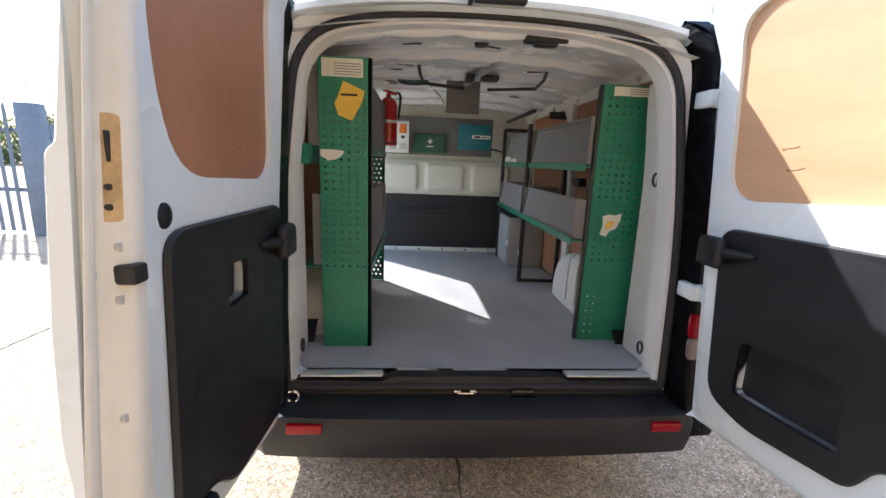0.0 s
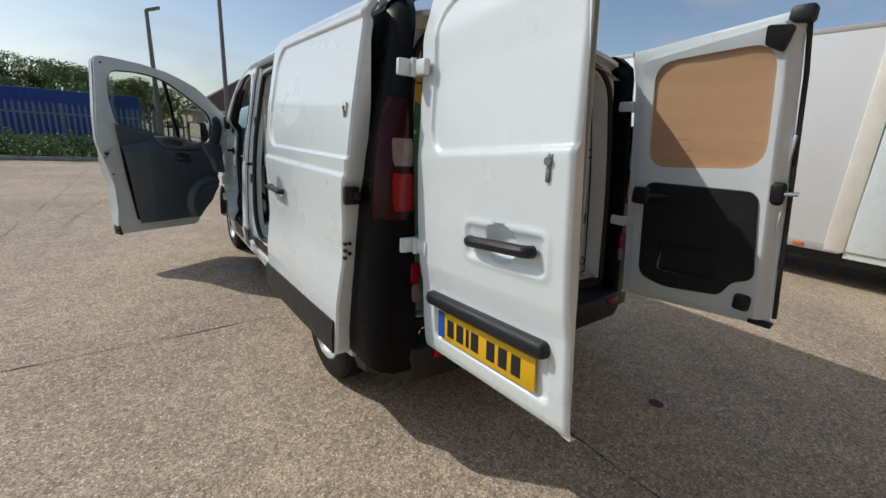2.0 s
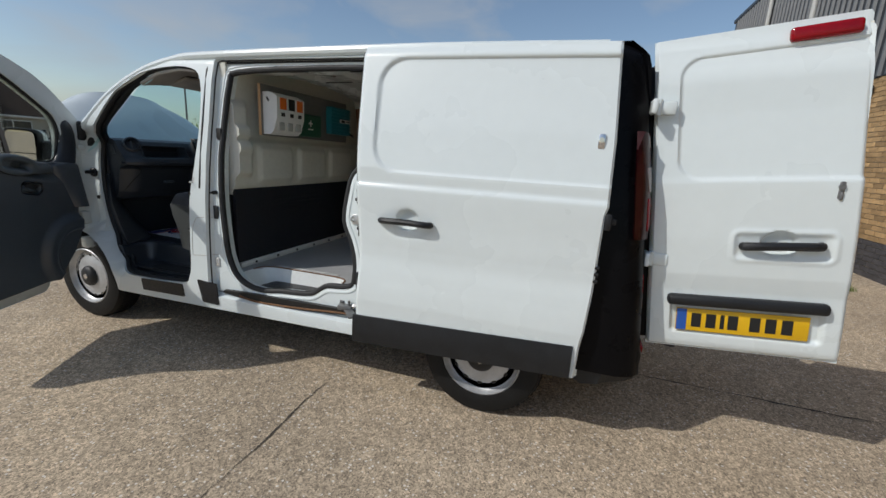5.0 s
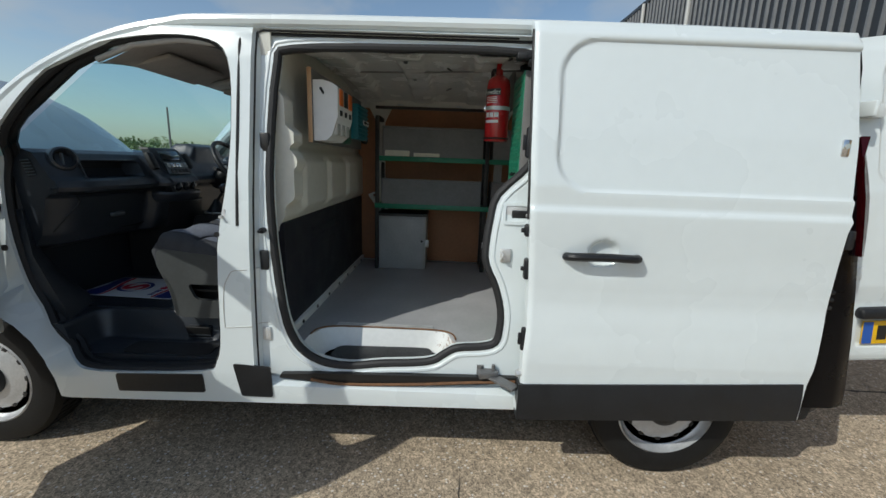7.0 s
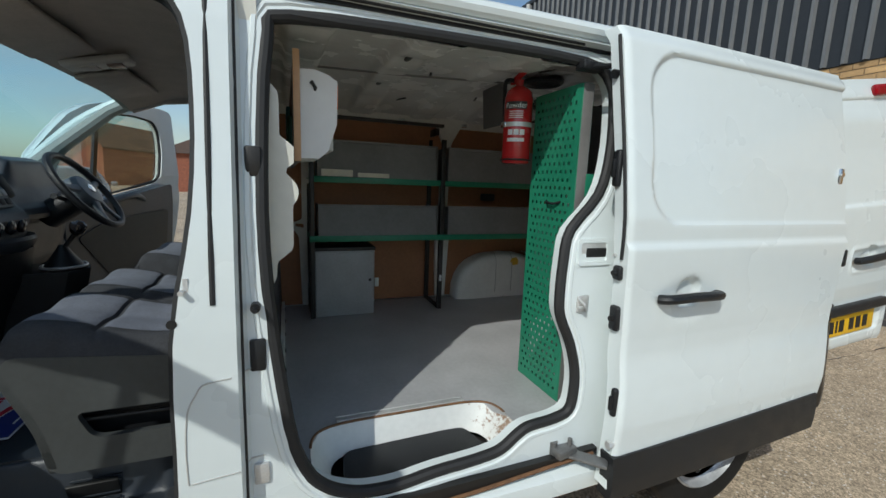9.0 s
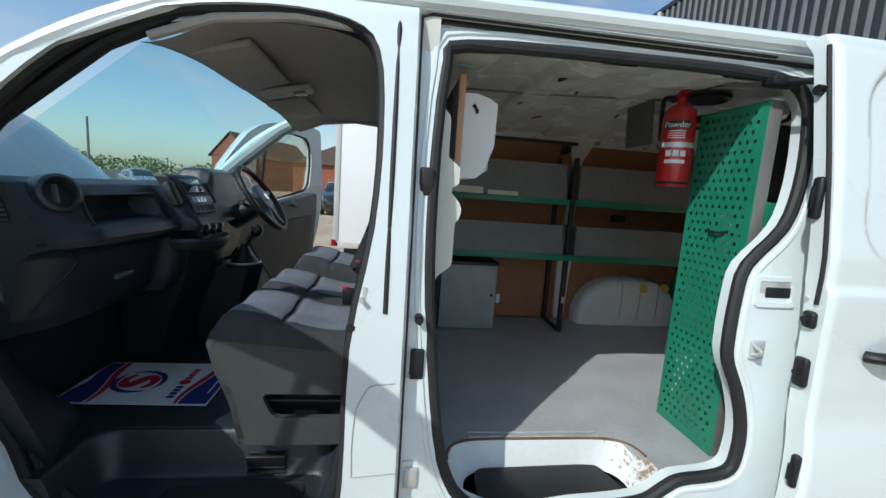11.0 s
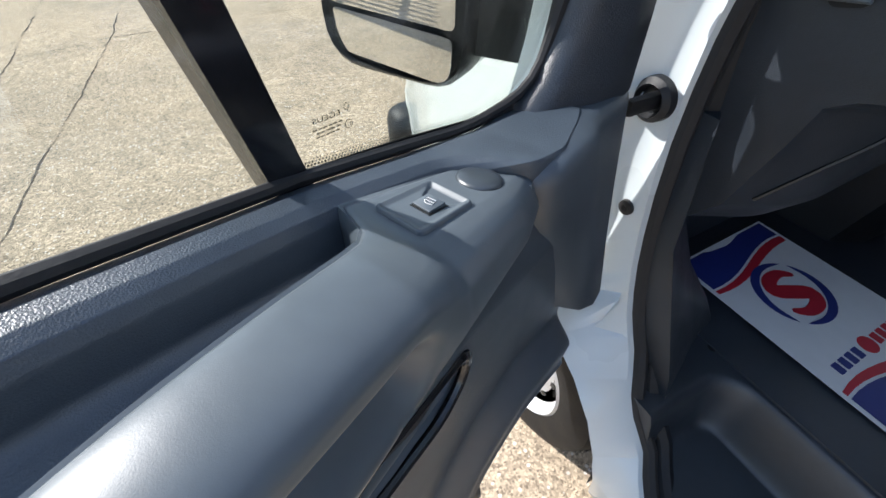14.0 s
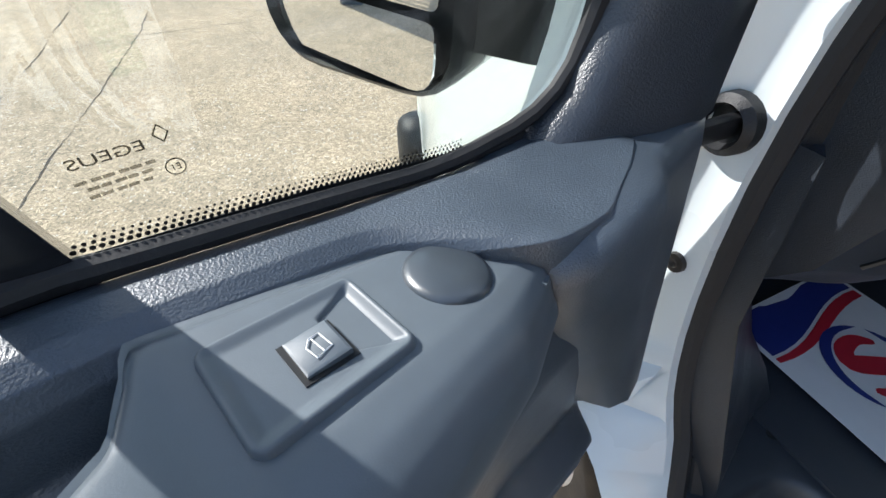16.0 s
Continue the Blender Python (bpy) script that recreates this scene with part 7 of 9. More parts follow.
# centre stack
CX = -0.075
cs = part("centre_console", ring_loft([[(CX + sx * w_ / 2, y - 0.012, z) for sx, y in ((-1, y0 + 0.06), (-1, y0 + 0.012), (-0.9, y0), (0.9, y0), (1, y0 + 0.012), (1, y0 + 0.06))] for w_, y0, z in ((0.23, 3.735, 1.395), (0.245, 3.72, 1.385), (0.25, 3.665, 1.30), (0.235, 3.625, 1.20), (0.22, 3.61, 1.135))]), BLACKP, da, "black centre stack")
def on_stack(x0, x1, z0, z1, m_, nm, d=0.004, b=0.003):
    zz = [1.135, 1.20, 1.30, 1.385]
    yy = [3.61, 3.625, 3.665, 3.72]
    zc = (z0 + z1) / 2
    y = interp(zc, zz, yy)
    a = math.atan2(interp(z1, zz, yy) - interp(z0, zz, yy), z1 - z0)
    return part(nm, box(((x0 + x1) / 2 + CX - 0.02, y - 0.012 - d / 2, zc), (x1 - x0, d + 0.004, (z1 - z0) / math.cos(a)), b, m=Matrix.Rotation(-a, 4, "X")), m_, cs)


on_stack(-0.065, 0.100, 1.325, 1.378, DKGLASS, "screen")
on_stack(-0.075, 0.110, 1.245, 1.315, TRIMS, "radio", 0.006)
for k in range(6):
    on_stack(-0.065 + 0.030 * k, -0.043 + 0.030 * k, 1.285, 1.308, CHROME if k in (1, 2, 3) else LGREY, "radio_button", 0.010)
for k in range(5):
    on_stack(-0.060 + 0.034 * k, -0.034 + 0.034 * k, 1.253, 1.276, STEELD, "radio_button", 0.010)
for k in range(3):
    z = 1.178
    part("heater_knob", lathe([(0.026, 0), (0.025, 0.016), (0.018, 0.02), (0, 0.02)], 20, Matrix.Translation((CX - 0.07 + 0.068 * k, 3.610, z)) @ Matrix.Rotation(radians(98), 4, "X")), BLACKG, cs)
    part("knob_ring", lathe([(0.030, 0.0), (0.031, 0.004), (0.027, 0.006)], 20, Matrix.Translation((CX - 0.07 + 0.068 * k, 3.610, z)) @ Matrix.Rotation(radians(98), 4, "X"), True), ALU, cs)
for x in (CX - 0.155, CX + 0.155):
    part("centre_vent", box((x, 3.685, 1.32), (0.05, 0.03, 0.10), 0.01, m=Matrix.Rotation(radians(-24), 4, "X")), INK, da)
part("console_tray", join(ring_loft([[(CX - 0.01 + 0.17 * math.cos(a) * k, 3.69 - 0.15 * max(0, math.sin(a)) * k + 0.03 * min(0, math.sin(a)), z) for a in (2 * math.pi * i / 28 for i in range(28))] for k, z in ((0.80, 1.09), (0.95, 1.112), (1.0, 1.135), (0.97, 1.148), (0.86, 1.140), (0.80, 1.130))])), DASH, da, "grey console tray with cup holders")
part("console_leg", ring_loft([[(x, y, z) for x, y in ((-0.13, 3.95), (-0.12, 3.68 + k), (-0.04, 3.63 + k), (0.10, 3.62 + k), (0.21, 3.68 + k), (0.22, 3.95))] for z, k in ((0.61, 0.12), (0.80, 0.08), (0.95, 0.02), (1.08, 0.0))]), BLACKP, da)
gl = part("gear_lever", join(ring_loft([[(0.15 + r * math.cos(a), 3.56 + r * 0.9 * math.sin(a) - 0.01, z) for a in (2 * math.pi * i / 20 for i in range(20))] for r, z in ((0.075, 0.985), (0.068, 1.0), (0.045, 1.03), (0.025, 1.06), (0.014, 1.08))]), cyl((0.15, 3.55, 1.06), (0.145, 3.50, 1.13), 0.009, 8)), BLACKP, da, "gear lever with black gaiter")
part("gear_knob", lathe([(0.012, -0.03), (0.022, -0.02), (0.029, 0.0), (0.027, 0.018), (0.015, 0.03), (0, 0.033)], 20, Matrix.Translation((0.143, 3.49, 1.15)) @ Matrix.Rotation(0.3, 4, "X")), BLACKG, gl)
part("gear_collar", tube([(0.15 + 0.078 * math.cos(a), 3.55 + 0.072 * math.sin(a), 0.992) for a in (2 * math.pi * i / 24 for i in range(24))], 0.006, 6, True), ALU, gl)
part("gear_console", ring_loft([[(0.15 + sx, y, z) for sx, y in ((-0.11, 3.72), (-0.10, 3.50 + k), (0.0, 3.46 + k), (0.10, 3.50 + k), (0.11, 3.72))] for z, k in ((0.61, 0.08), (0.85, 0.03), (0.98, 0.0))]), BLACKP, da)
part("binnacle_face", box((0.42, 3.775, 1.36), (0.30, 0.02, 0.13), 0.03, 3, m=Matrix.Rotation(radians(-20), 4, "X")), INK, da)

# steering wheel
SW = Matrix.Translation((0.415, 3.545, 1.295)) @ Matrix.Rotation(radians(55), 4, "X")
st = thing("steering_wheel", (0.415, 3.545, 1.295), "black four-spoke steering wheel with airbag hub", "steering wheel")
part("rim", xf(tube([(0.192 * math.cos(a), 0.192 * math.sin(a), 0.0) for a in (2 * math.pi * i / 48 for i in range(48))], 0.0155, 10, True), SW), BLACKP, st)
part("hub", xf(join(lathe([(0.082, -0.03), (0.080, 0.0), (0.070, 0.016), (0.03, 0.022), (0, 0.022)], 28)), SW), TRIMS, st)
part("badge", xf(lathe([(0.022, 0.02), (0.021, 0.026), (0.0, 0.027)], 20), SW), CHROME, st)
for a in (12, 168, 248, 292):
    c, s_ = math.cos(radians(a)), math.sin(radians(a))
    part("spoke", xf(tube([(0.06 * c, 0.06 * s_, 0.0), (0.12 * c, 0.12 * s_, -0.004), (0.188 * c, 0.188 * s_, 0.0)], [0.026, 0.017, 0.014], 8, flat=0.6), SW), TRIMS, st)
part("column_shroud", xf(ring_loft([[(k * 0.075 * math.cos(a), k * 0.06 * math.sin(a) - 0.01, z) for a in (2 * math.pi * i / 20 for i in range(20))] for k, z in ((0.75, -0.03), (0.95, -0.05), (1.0, -0.10), (1.0, -0.20))]), SW), BLACKP, st)
for sgn in (-1, 1):
    part("stalk", xf(tube([(0.06 * sgn, 0.0, -0.07), (0.13 * sgn, 0.012, -0.06), (0.17 * sgn, 0.016, -0.055)], [0.009, 0.010, 0.013], 8), SW), BLACKP, st)


# seats
def seat(name, x0, x1, loc, label):
    t = thing(name, loc, label, "seat", "cab seats")
    w = x1 - x0
    cx = (x0 + x1) / 2

    def cush(s, tt):
        # rounded cushion, front at y 3.38
        k = 2 * s - 1
        y = 2.93 + 0.415 * tt
        x = cx + k * (w / 2 - 0.004)
        z = 0.955 + 0.055 * sstep(0.15, 0.85, tt) - 0.055 * sstep(0.86, 1.0, tt) ** 2 - 0.030 * sstep(0.78, 1.0, abs(k)) ** 2 - 0.010 * sstep(0.5, 0.0, abs(k))
        z -= 0.010 * math.exp(-((tt - 0.52) / 0.02) ** 2)
        return (x, y, z)
    c = part("cushion", patch(26, 40, cush, back=lambda p, s, tt: Vector((cx + (p.x - cx) * 0.98, p.y - 0.02 * sstep(0.8, 1, tt), 0.84))), SEATD, t, "dark fabric cushion", sharp=60)
    for a, b in ((0.08, 0.50), (0.54, 0.90)):
        part("insert", patch(14, 16, lambda s, tt: Vector(cush(0.16 + 0.68 * s + 0.07 * math.sin(3.0 * (a + (b - a) * tt)) * (1 - 2 * s) * 0, a + (b - a) * tt)) + Vector((0, 0, 0.004 * math.sin(math.pi * min(max(s, 0.02), 0.98)) ** 0.3 * math.sin(math.pi * min(max(tt, 0.02), 0.98)) ** 0.3))), SEATB, c, "grey-blue woven insert")

    def back(s, tt):
        k = 2 * s - 1
        z = 0.97 + 0.58 * tt
        return (cx + k * (w / 2 - 0.01 - 0.05 * tt ** 3), (3.025 if x0 > 0 else 2.905) - (0.165 if x0 > 0 else 0.07) * tt - 0.025 * sstep(0.6, 1.0, abs(k)) * -1 - 0.02 * math.sin(math.pi * tt), z - 0.03 * abs(k) ** 3 * tt)
    bk = part("backrest", patch(22, 26, back, back=lambda p, s, tt: Vector((p.x, 2.815, p.z - 0.005))), SEATD, t, sharp=60)
    part("insert", patch(12, 16, lambda s, tt: Vector(back(0.18 + 0.64 * s, 0.05 + 0.85 * tt)) + Vector((0, 0.004, 0))), SEATB, bk)
    part("headrest", box((cx, 2.838, 1.635), (0.26, 0.072, 0.17), 0.032, 4), SEATD, t)
    for dx in (-0.06, 0.06):
        part("headrest_post", cyl((cx + dx, 2.832, 1.52), (cx + dx, 2.832, 1.58), 0.007, 8), STEELD, t)
    return t


s1 = seat("bench_seat", -0.765, -0.385, (-0.575, 3.15, 0.612), "passenger bench seat in dark fabric with grey-blue inserts")
s2 = seat("bench_seat", -0.380, -0.010, (-0.195, 3.15, 0.612), "middle bench seat in dark fabric with grey-blue inserts")
s3 = seat("driver_seat", 0.225, 0.735, (0.48, 3.15, 0.612), "driver's seat in dark fabric with grey-blue inserts")
def seat_base(x0, x1, t):
    def side(y, z, w):
        return (x0 + w, y, z)
    out = rounded([(2.86, 0.612), (3.255, 0.612), (3.28, 0.74), (3.33, 0.86), (3.325, 0.94), (2.90, 0.90), (2.86, 0.88)], 0.04, 5)
    slot = rounded([(2.95, 0.70), (3.16, 0.70), (3.195, 0.775), (2.95, 0.775)], 0.025, 4)
    part("side_panel", plate(out, [slot], side, 0.02), SEATG, t, "grey-green plastic seat base")
    part("base_box", span(x0 + 0.065, x1, 2.88, 3.245, 0.612, 0.86, 0.02), BLACKP, t)
    part("base_front", plate(rounded([(x0, 0.612), (x1, 0.612), (x1, 0.90), (x0, 0.90)], 0.02), [], lambda x, z, w: (x, interp(z, [0.6, 0.74, 0.86, 0.92], [3.255, 3.28, 3.33, 3.325]) - w, z), 0.02, [], [0.68, 0.74, 0.80, 0.86]), SEATG, t)
    part("rail", cyl((x0 + 0.04, 2.93, 0.735), (x0 + 0.04, 3.20, 0.735), 0.006, 8), STEELD, t)


seat_base(-0.762, -0.39, s1)
seat_base(-0.378, -0.02, s2)
seat_base(0.235, 0.72, s3)
for x in (-0.365, 0.205):
    bu = thing("belt_buckle", (x, 2.99, 0.97), "black seat belt buckle with red button", "belt buckle", "belt buckles")
    part("case", box((x, 2.99, 0.975), (0.024, 0.045, 0.065), 0.008), BLACKP, bu)
    part("button", box((x, 3.002, 1.010), (0.018, 0.025, 0.008), 0.003), REDP, bu)


# paper floor mats with a round swirl mark
def paper_mat(cx, cy, ang, z, nm="floor_mat"):
    m = Matrix.Translation((cx, cy, z)) @ Matrix.Rotation(radians(ang), 4, "Z")
    t = thing(nm, (cx, cy, z), "white paper floor mat printed in red and navy", "floor mat", "paper mats")
    W, H = 0.330, 0.487

    def wav(x, y, w):
        return m @ Vector((x, y, 0.004 + 0.006 * math.sin(5 * x + 2) * math.sin(4 * y) - w))
    us, vs_ = [-0.12, -0.06, 0, 0.06, 0.12], [-0.2, -0.15, -0.1, -0.05, 0, 0.05, 0.1, 0.15, 0.2]
    part("sheet", plate([(-W / 2, -H / 2), (W / 2, -H / 2), (W / 2, H / 2), (-W / 2, H / 2)], [], wav, 0.0008, us, vs_), PAPER, t)
    up = lambda x, y, w: wav(x, y, -0.0012 - w)

    def flat(poly, m_, n_, k=0.0):
        part(n_, plate(poly, [], lambda x, y, w: wav(x, y, -0.0010 - k + w), 0.0003), m_, t, smooth=False)
    def band(s):
        top = [(x, s * (0.168 + 0.022 * math.sin(x * 13))) for x in (-0.155 + 0.031 * i for i in range(11))]
        flat(top + [(0.155, s * 0.238), (-0.155, s * 0.238)], NAVY, "navy_band")
        lo = [(x, y - s * 0.006) for x, y in top]
        hi = [(x, y - s * (0.020 + 0.008 * math.sin(x * 10 + 1))) for x, y in top]
        flat(lo + hi[::-1], REDP, "red_ribbon")
    band(1)
    band(-1)
    # swirl: navy ring in two tapered halves round a red double comma
    c = Vector((0.0, 0.055))
    for s in (1, -1):
        def q(r, a):
            return (c.x + s * r * math.cos(radians(a)), c.y + s * r * math.sin(radians(a)))
        flat([q(0.088, 50 + 10 * i) for i in range(18)] + [q(0.088 - 0.020 * math.sin(math.pi * i / 17) ** 0.6, 50 + 10 * i) for i in range(17, -1, -1)], NAVY, "ring_half", 0.0002)
    spine = smooth_path([(0.052, 0.030, 0), (0.022, 0.050, 0), (-0.018, 0.046, 0), (-0.034, 0.022, 0), (0.0, 0.0, 0), (0.034, -0.022, 0), (0.018, -0.046, 0), (-0.022, -0.050, 0), (-0.052, -0.030, 0)], 4)
    wide = [0.004 + 0.0155 * math.sin(math.pi * i / (len(spine) - 1)) ** 0.7 for i in range(len(spine))]
    side = []
    for i, p in enumerate(spine):
        t_ = (spine[min(i + 1, len(spine) - 1)] - spine[max(i - 1, 0)]).normalized()
        side.append((Vector((-t_.y, t_.x)), p))
    V = []
    for (n_, p), w_ in zip(side, wide):
        V += [wav(c.x + p.x + k_ * n_.x * w_, c.y + p.y + k_ * n_.y * w_, -0.0014) for k_ in (-1, 1)]
    part("swirl", (V, [(2 * i, 2 * i + 1, 2 * i + 3, 2 * i + 2) for i in range(len(spine) - 1)]), REDP, t, smooth=False)
    for k in range(4):
        flat(rounded([(-0.118 + 0.024 * k, -0.114), (-0.100 + 0.024 * k, -0.114), (-0.100 + 0.024 * k, -0.090), (-0.118 + 0.024 * k, -0.090)], 0.003), NAVY, "mark_bar")
        flat(rounded([(0.026 + 0.023 * k, -0.114), (0.044 + 0.023 * k, -0.114), (0.044 + 0.023 * k, -0.090), (0.026 + 0.023 * k, -0.090)], 0.003), REDP, "mark_bar")
    flat([(0.002 + 0.020 * math.cos(2 * math.pi * i / 20), -0.102 + 0.020 * math.sin(2 * math.pi * i / 20)) for i in range(20)], REDP, "mark_dot")
    flat([(-0.08, -0.218), (0.10, -0.218), (0.10, -0.212), (-0.08, -0.212)], PAPER, "mark_bar", 0.0006)
    return t


paper_mat(-0.383, 3.684, 0.5, 0.618)
paper_mat(0.36, 3.63, -4.0, 0.618)

# ---- yard ----
def concrete_mat():
    """Worn yard concrete: packed small stones, some bright or dark, over broad stains."""
    m = mat("yard_concrete", (0.462, 0.366, 0.258), 0.92, var=0.13, scale=0.7, bump=0.7, bscale=190, col2=(0.365, 0.293, 0.212), mix=0.85, mscale=0.5)
    n, l = m.node_tree.nodes, m.node_tree.links
    b = n["Principled BSDF"]
    tc = n.new("ShaderNodeTexCoord")
    prev = b.inputs["Base Color"].links[0].from_socket

    def ranged(src, lo, hi, a, c):
        r = n.new("ShaderNodeMapRange")
        for key, val in (("From Min", lo), ("From Max", hi), ("To Min", a), ("To Max", c)):
            r.inputs[key].default_value = val
        l.new(src, r.inputs["Value"])
        return r.outputs[0]

    def times(a, c):
        k = n.new("ShaderNodeMath")
        k.operation = "MULTIPLY"
        l.new(a, k.inputs[0])
        l.new(c, k.inputs[1])
        return k.outputs[0]

    def cells(s):
        v = n.new("ShaderNodeTexVoronoi")
        v.inputs["Scale"].default_value = s
        l.new(tc.outputs["Object"], v.inputs["Vector"])
        sep = n.new("ShaderNodeSeparateColor")
        l.new(v.outputs["Color"], sep.inputs[0])
        return sep.outputs, v.outputs["Distance"]

    for s, kk in ((150.0, 0.46), (58.0, 0.23), (7.0, 0.05)):
        rgb, _ = cells(s)
        sc = n.new("ShaderNodeVectorMath")
        sc.operation = "SCALE"
        l.new(prev, sc.inputs[0])
        l.new(ranged(rgb[0], 0.0, 1.0, 1 - kk, 1 + kk), sc.inputs["Scale"])
        prev = sc.outputs[0]
    for s, part_, tint, lo in ((64.0, 0, (0.78, 0.74, 0.68, 1), 0.86), (80.0, 1, (0.13, 0.105, 0.085, 1), 0.88)):
        rgb, dist = cells(s)
        mx = n.new("ShaderNodeMix")
        mx.data_type = "RGBA"
        l.new(times(ranged(rgb[part_], lo, lo + 0.02, 0.0, 0.8), ranged(dist, 0.30, 0.42, 1.0, 0.0)), mx.inputs[0])
        l.new(prev, mx.inputs[6])
        mx.inputs[7].default_value = tint
        prev = mx.outputs[2]
    l.new(prev, b.inputs["Base Color"])
    return m


CONC = concrete_mat()
JOINT = mat("joint_dirt", (0.085, 0.07, 0.058), 0.95, var=0.2, scale=20)
GRASSM = mat("rough_grass", (0.10, 0.14, 0.04), 0.9, var=0.35, scale=3, bump=0.8, bscale=40)
LEAF = mat("leaf_green", (0.13, 0.21, 0.045), 0.6, var=0.35, scale=1.2, col2=(0.20, 0.26, 0.08), mix=0.8, mscale=0.7)
LEAFD = mat("tree_leaf", (0.13, 0.19, 0.065), 0.7, var=0.35, scale=0.5, col2=(0.19, 0.235, 0.10), mix=0.8, mscale=0.3)
BARK = mat("bark", (0.10, 0.08, 0.06), 0.9, var=0.3, scale=6, bump=0.6, bscale=40)
FENCE = mat("galvanised_fence", (0.17, 0.21, 0.27), 0.55, metal=0.3, var=0.15, scale=4)
FENCED = mat("black_fence_paint", (0.03, 0.032, 0.035), 0.5, var=0.1)
CONTB = mat("blue_container_paint", (0.012, 0.055, 0.26), 0.5, var=0.12, scale=2)
POLE = mat("lamp_post_steel", (0.20, 0.19, 0.18), 0.6, metal=0.2, var=0.15, scale=3)
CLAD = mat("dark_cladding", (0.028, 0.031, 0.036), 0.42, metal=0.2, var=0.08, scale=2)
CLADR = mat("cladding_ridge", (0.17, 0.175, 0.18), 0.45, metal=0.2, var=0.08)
MORTAR = mat("mortar", (0.30, 0.26, 0.20), 0.9, var=0.15, scale=10)
ROOFT = mat("brown_roof_tile", (0.085, 0.055, 0.042), 0.85, var=0.2, scale=3, stretch=(1, 1, 4))
RENDERW = mat("cream_render", (0.55, 0.51, 0.44), 0.9, var=0.08)
REDBRICK = mat("red_brick", (0.28, 0.10, 0.06), 0.9, var=0.2, scale=6)
CARBLK = mat("black_car_paint", (0.018, 0.019, 0.022), 0.15, var=0.1, coat=0.8)
CARGRY = mat("silver_car_paint", (0.35, 0.37, 0.40), 0.25, metal=0.5, var=0.05, coat=0.6)
BOXW = mat("grp_box_panel", (0.78, 0.79, 0.79), 0.4, var=0.02, scale=1.5)
KERBM = mat("kerb_concrete", (0.33, 0.31, 0.28), 0.9, var=0.15, scale=5, bump=0.4, bscale=80)


def brick_mat():
    m = mat("buff_brick", (0.42, 0.27, 0.13), 0.88, var=0.16, scale=8, bump=0.5, bscale=120)
    n, l = m.node_tree.nodes, m.node_tree.links
    b = n["Principled BSDF"]
    src = b.inputs["Base Color"].links[0].from_socket
    oi, geo = n.new("ShaderNodeObjectInfo"), n.new("ShaderNodeNewGeometry")
    add = n.new("ShaderNodeMath")
    l.new(oi.outputs["Random"], add.inputs[0])
    l.new(geo.outputs["Random Per Island"], add.inputs[1])
    fr = n.new("ShaderNodeMath")
    fr.operation = "FRACT"
    l.new(add.outputs[0], fr.inputs[0])
    mr = n.new("ShaderNodeMapRange")
    for key, val in (("To Min", 0.68), ("To Max", 1.28)):
        mr.inputs[key].default_value = val
    l.new(fr.outputs[0], mr.inputs["Value"])
    sc = n.new("ShaderNodeVectorMath")
    sc.operation = "SCALE"
    l.new(src, sc.inputs[0])
    l.new(mr.outputs[0], sc.inputs["Scale"])
    l.new(sc.outputs[0], b.inputs["Base Color"])
    return m


BRICK = brick_mat()
BRICKD = mat("blue_black_brick", (0.07, 0.065, 0.068), 0.8, var=0.3, scale=8, bump=0.4, bscale=120)

RG = 900
single("ground", ([(-RG, -RG, 0), (RG, -RG, 0), (RG, RG, 0), (-RG, RG, 0)], [(0, 1, 2, 3)]), CONC, (0, 0, 0), "sunlit pale brown concrete yard with exposed aggregate", "ground", kind="structure")


def crack(name, pts, w0, seed, label):
    """A ragged open joint: a thin dark strip with wandering edges."""
    rnd = random.Random(seed)
    P = []
    for a, b in zip(pts, pts[1:]):
        a, b = Vector((*a, 0)), Vector((*b, 0))
        n = max(2, int((b - a).length / 0.05))
        P += [a.lerp(b, i / n) for i in range(n)]
    P.append(Vector((*pts[-1], 0)))
    V, F, off = [], [], 0.0
    for i, p in enumerate(P):
        t = (P[min(i + 1, len(P) - 1)] - P[max(i - 1, 0)]).normalized()
        s = Vector((-t.y, t.x, 0))
        off = 0.85 * off + rnd.uniform(-0.009, 0.009)
        w = 0.7 * w0 * rnd.uniform(0.35, 1.3) * max(0.08, min(1.0, 0.55 + 1.6 * noise.noise(p * 1.7 + Vector((seed, 0, 0)))))
        for k in (-1, 1):
            q = p + s * (off + k * w)
            V.append((q.x, q.y, 0.003))
        if i:
            F.append((2 * i - 2, 2 * i, 2 * i + 1, 2 * i - 1))
    return single(name, (V, F), JOINT, (0, 0, 0.003), label, "crack", "slab joints", kind="structure", smooth=False)


crack("ground_crack", [(-0.06, 1.85), (-0.05, 0.65), (-0.05, 0.1), (-0.08, -0.6), (-0.06, -1.3), (-0.05, -3.4)], 0.014, 1, "dark ragged joint between concrete slabs")
crack("ground_crack", [(-3.12, -3.4), (-3.10, 2.3), (-3.11, 4.2), (-3.05, 6.1), (-2.95, 8.4), (-2.9, 15.9)], 0.011, 2, "dark ragged joint between concrete slabs")
crack("ground_crack", [(-2.75, 1.83), (-1.29, 1.87), (-0.5, 1.92), (0.9, 1.95), (3.2, 1.95)], 0.009, 3, "dark ragged joint between concrete slabs")
crack("ground_crack", [(-2.62, 5.6), (-2.45, 6.87), (-2.36, 7.5), (-2.17, 9.06), (-2.0, 11.2)], 0.010, 4, "dark ragged crack in the concrete")
crack("ground_crack", [(-9.0, 7.2), (-5.92, 7.61), (-5.48, 8.37), (-3.43, 8.75), (-2.9, 8.6), (-2.2, 8.8), (3.0, 8.9)], 0.011, 5, "dark ragged joint between concrete slabs")
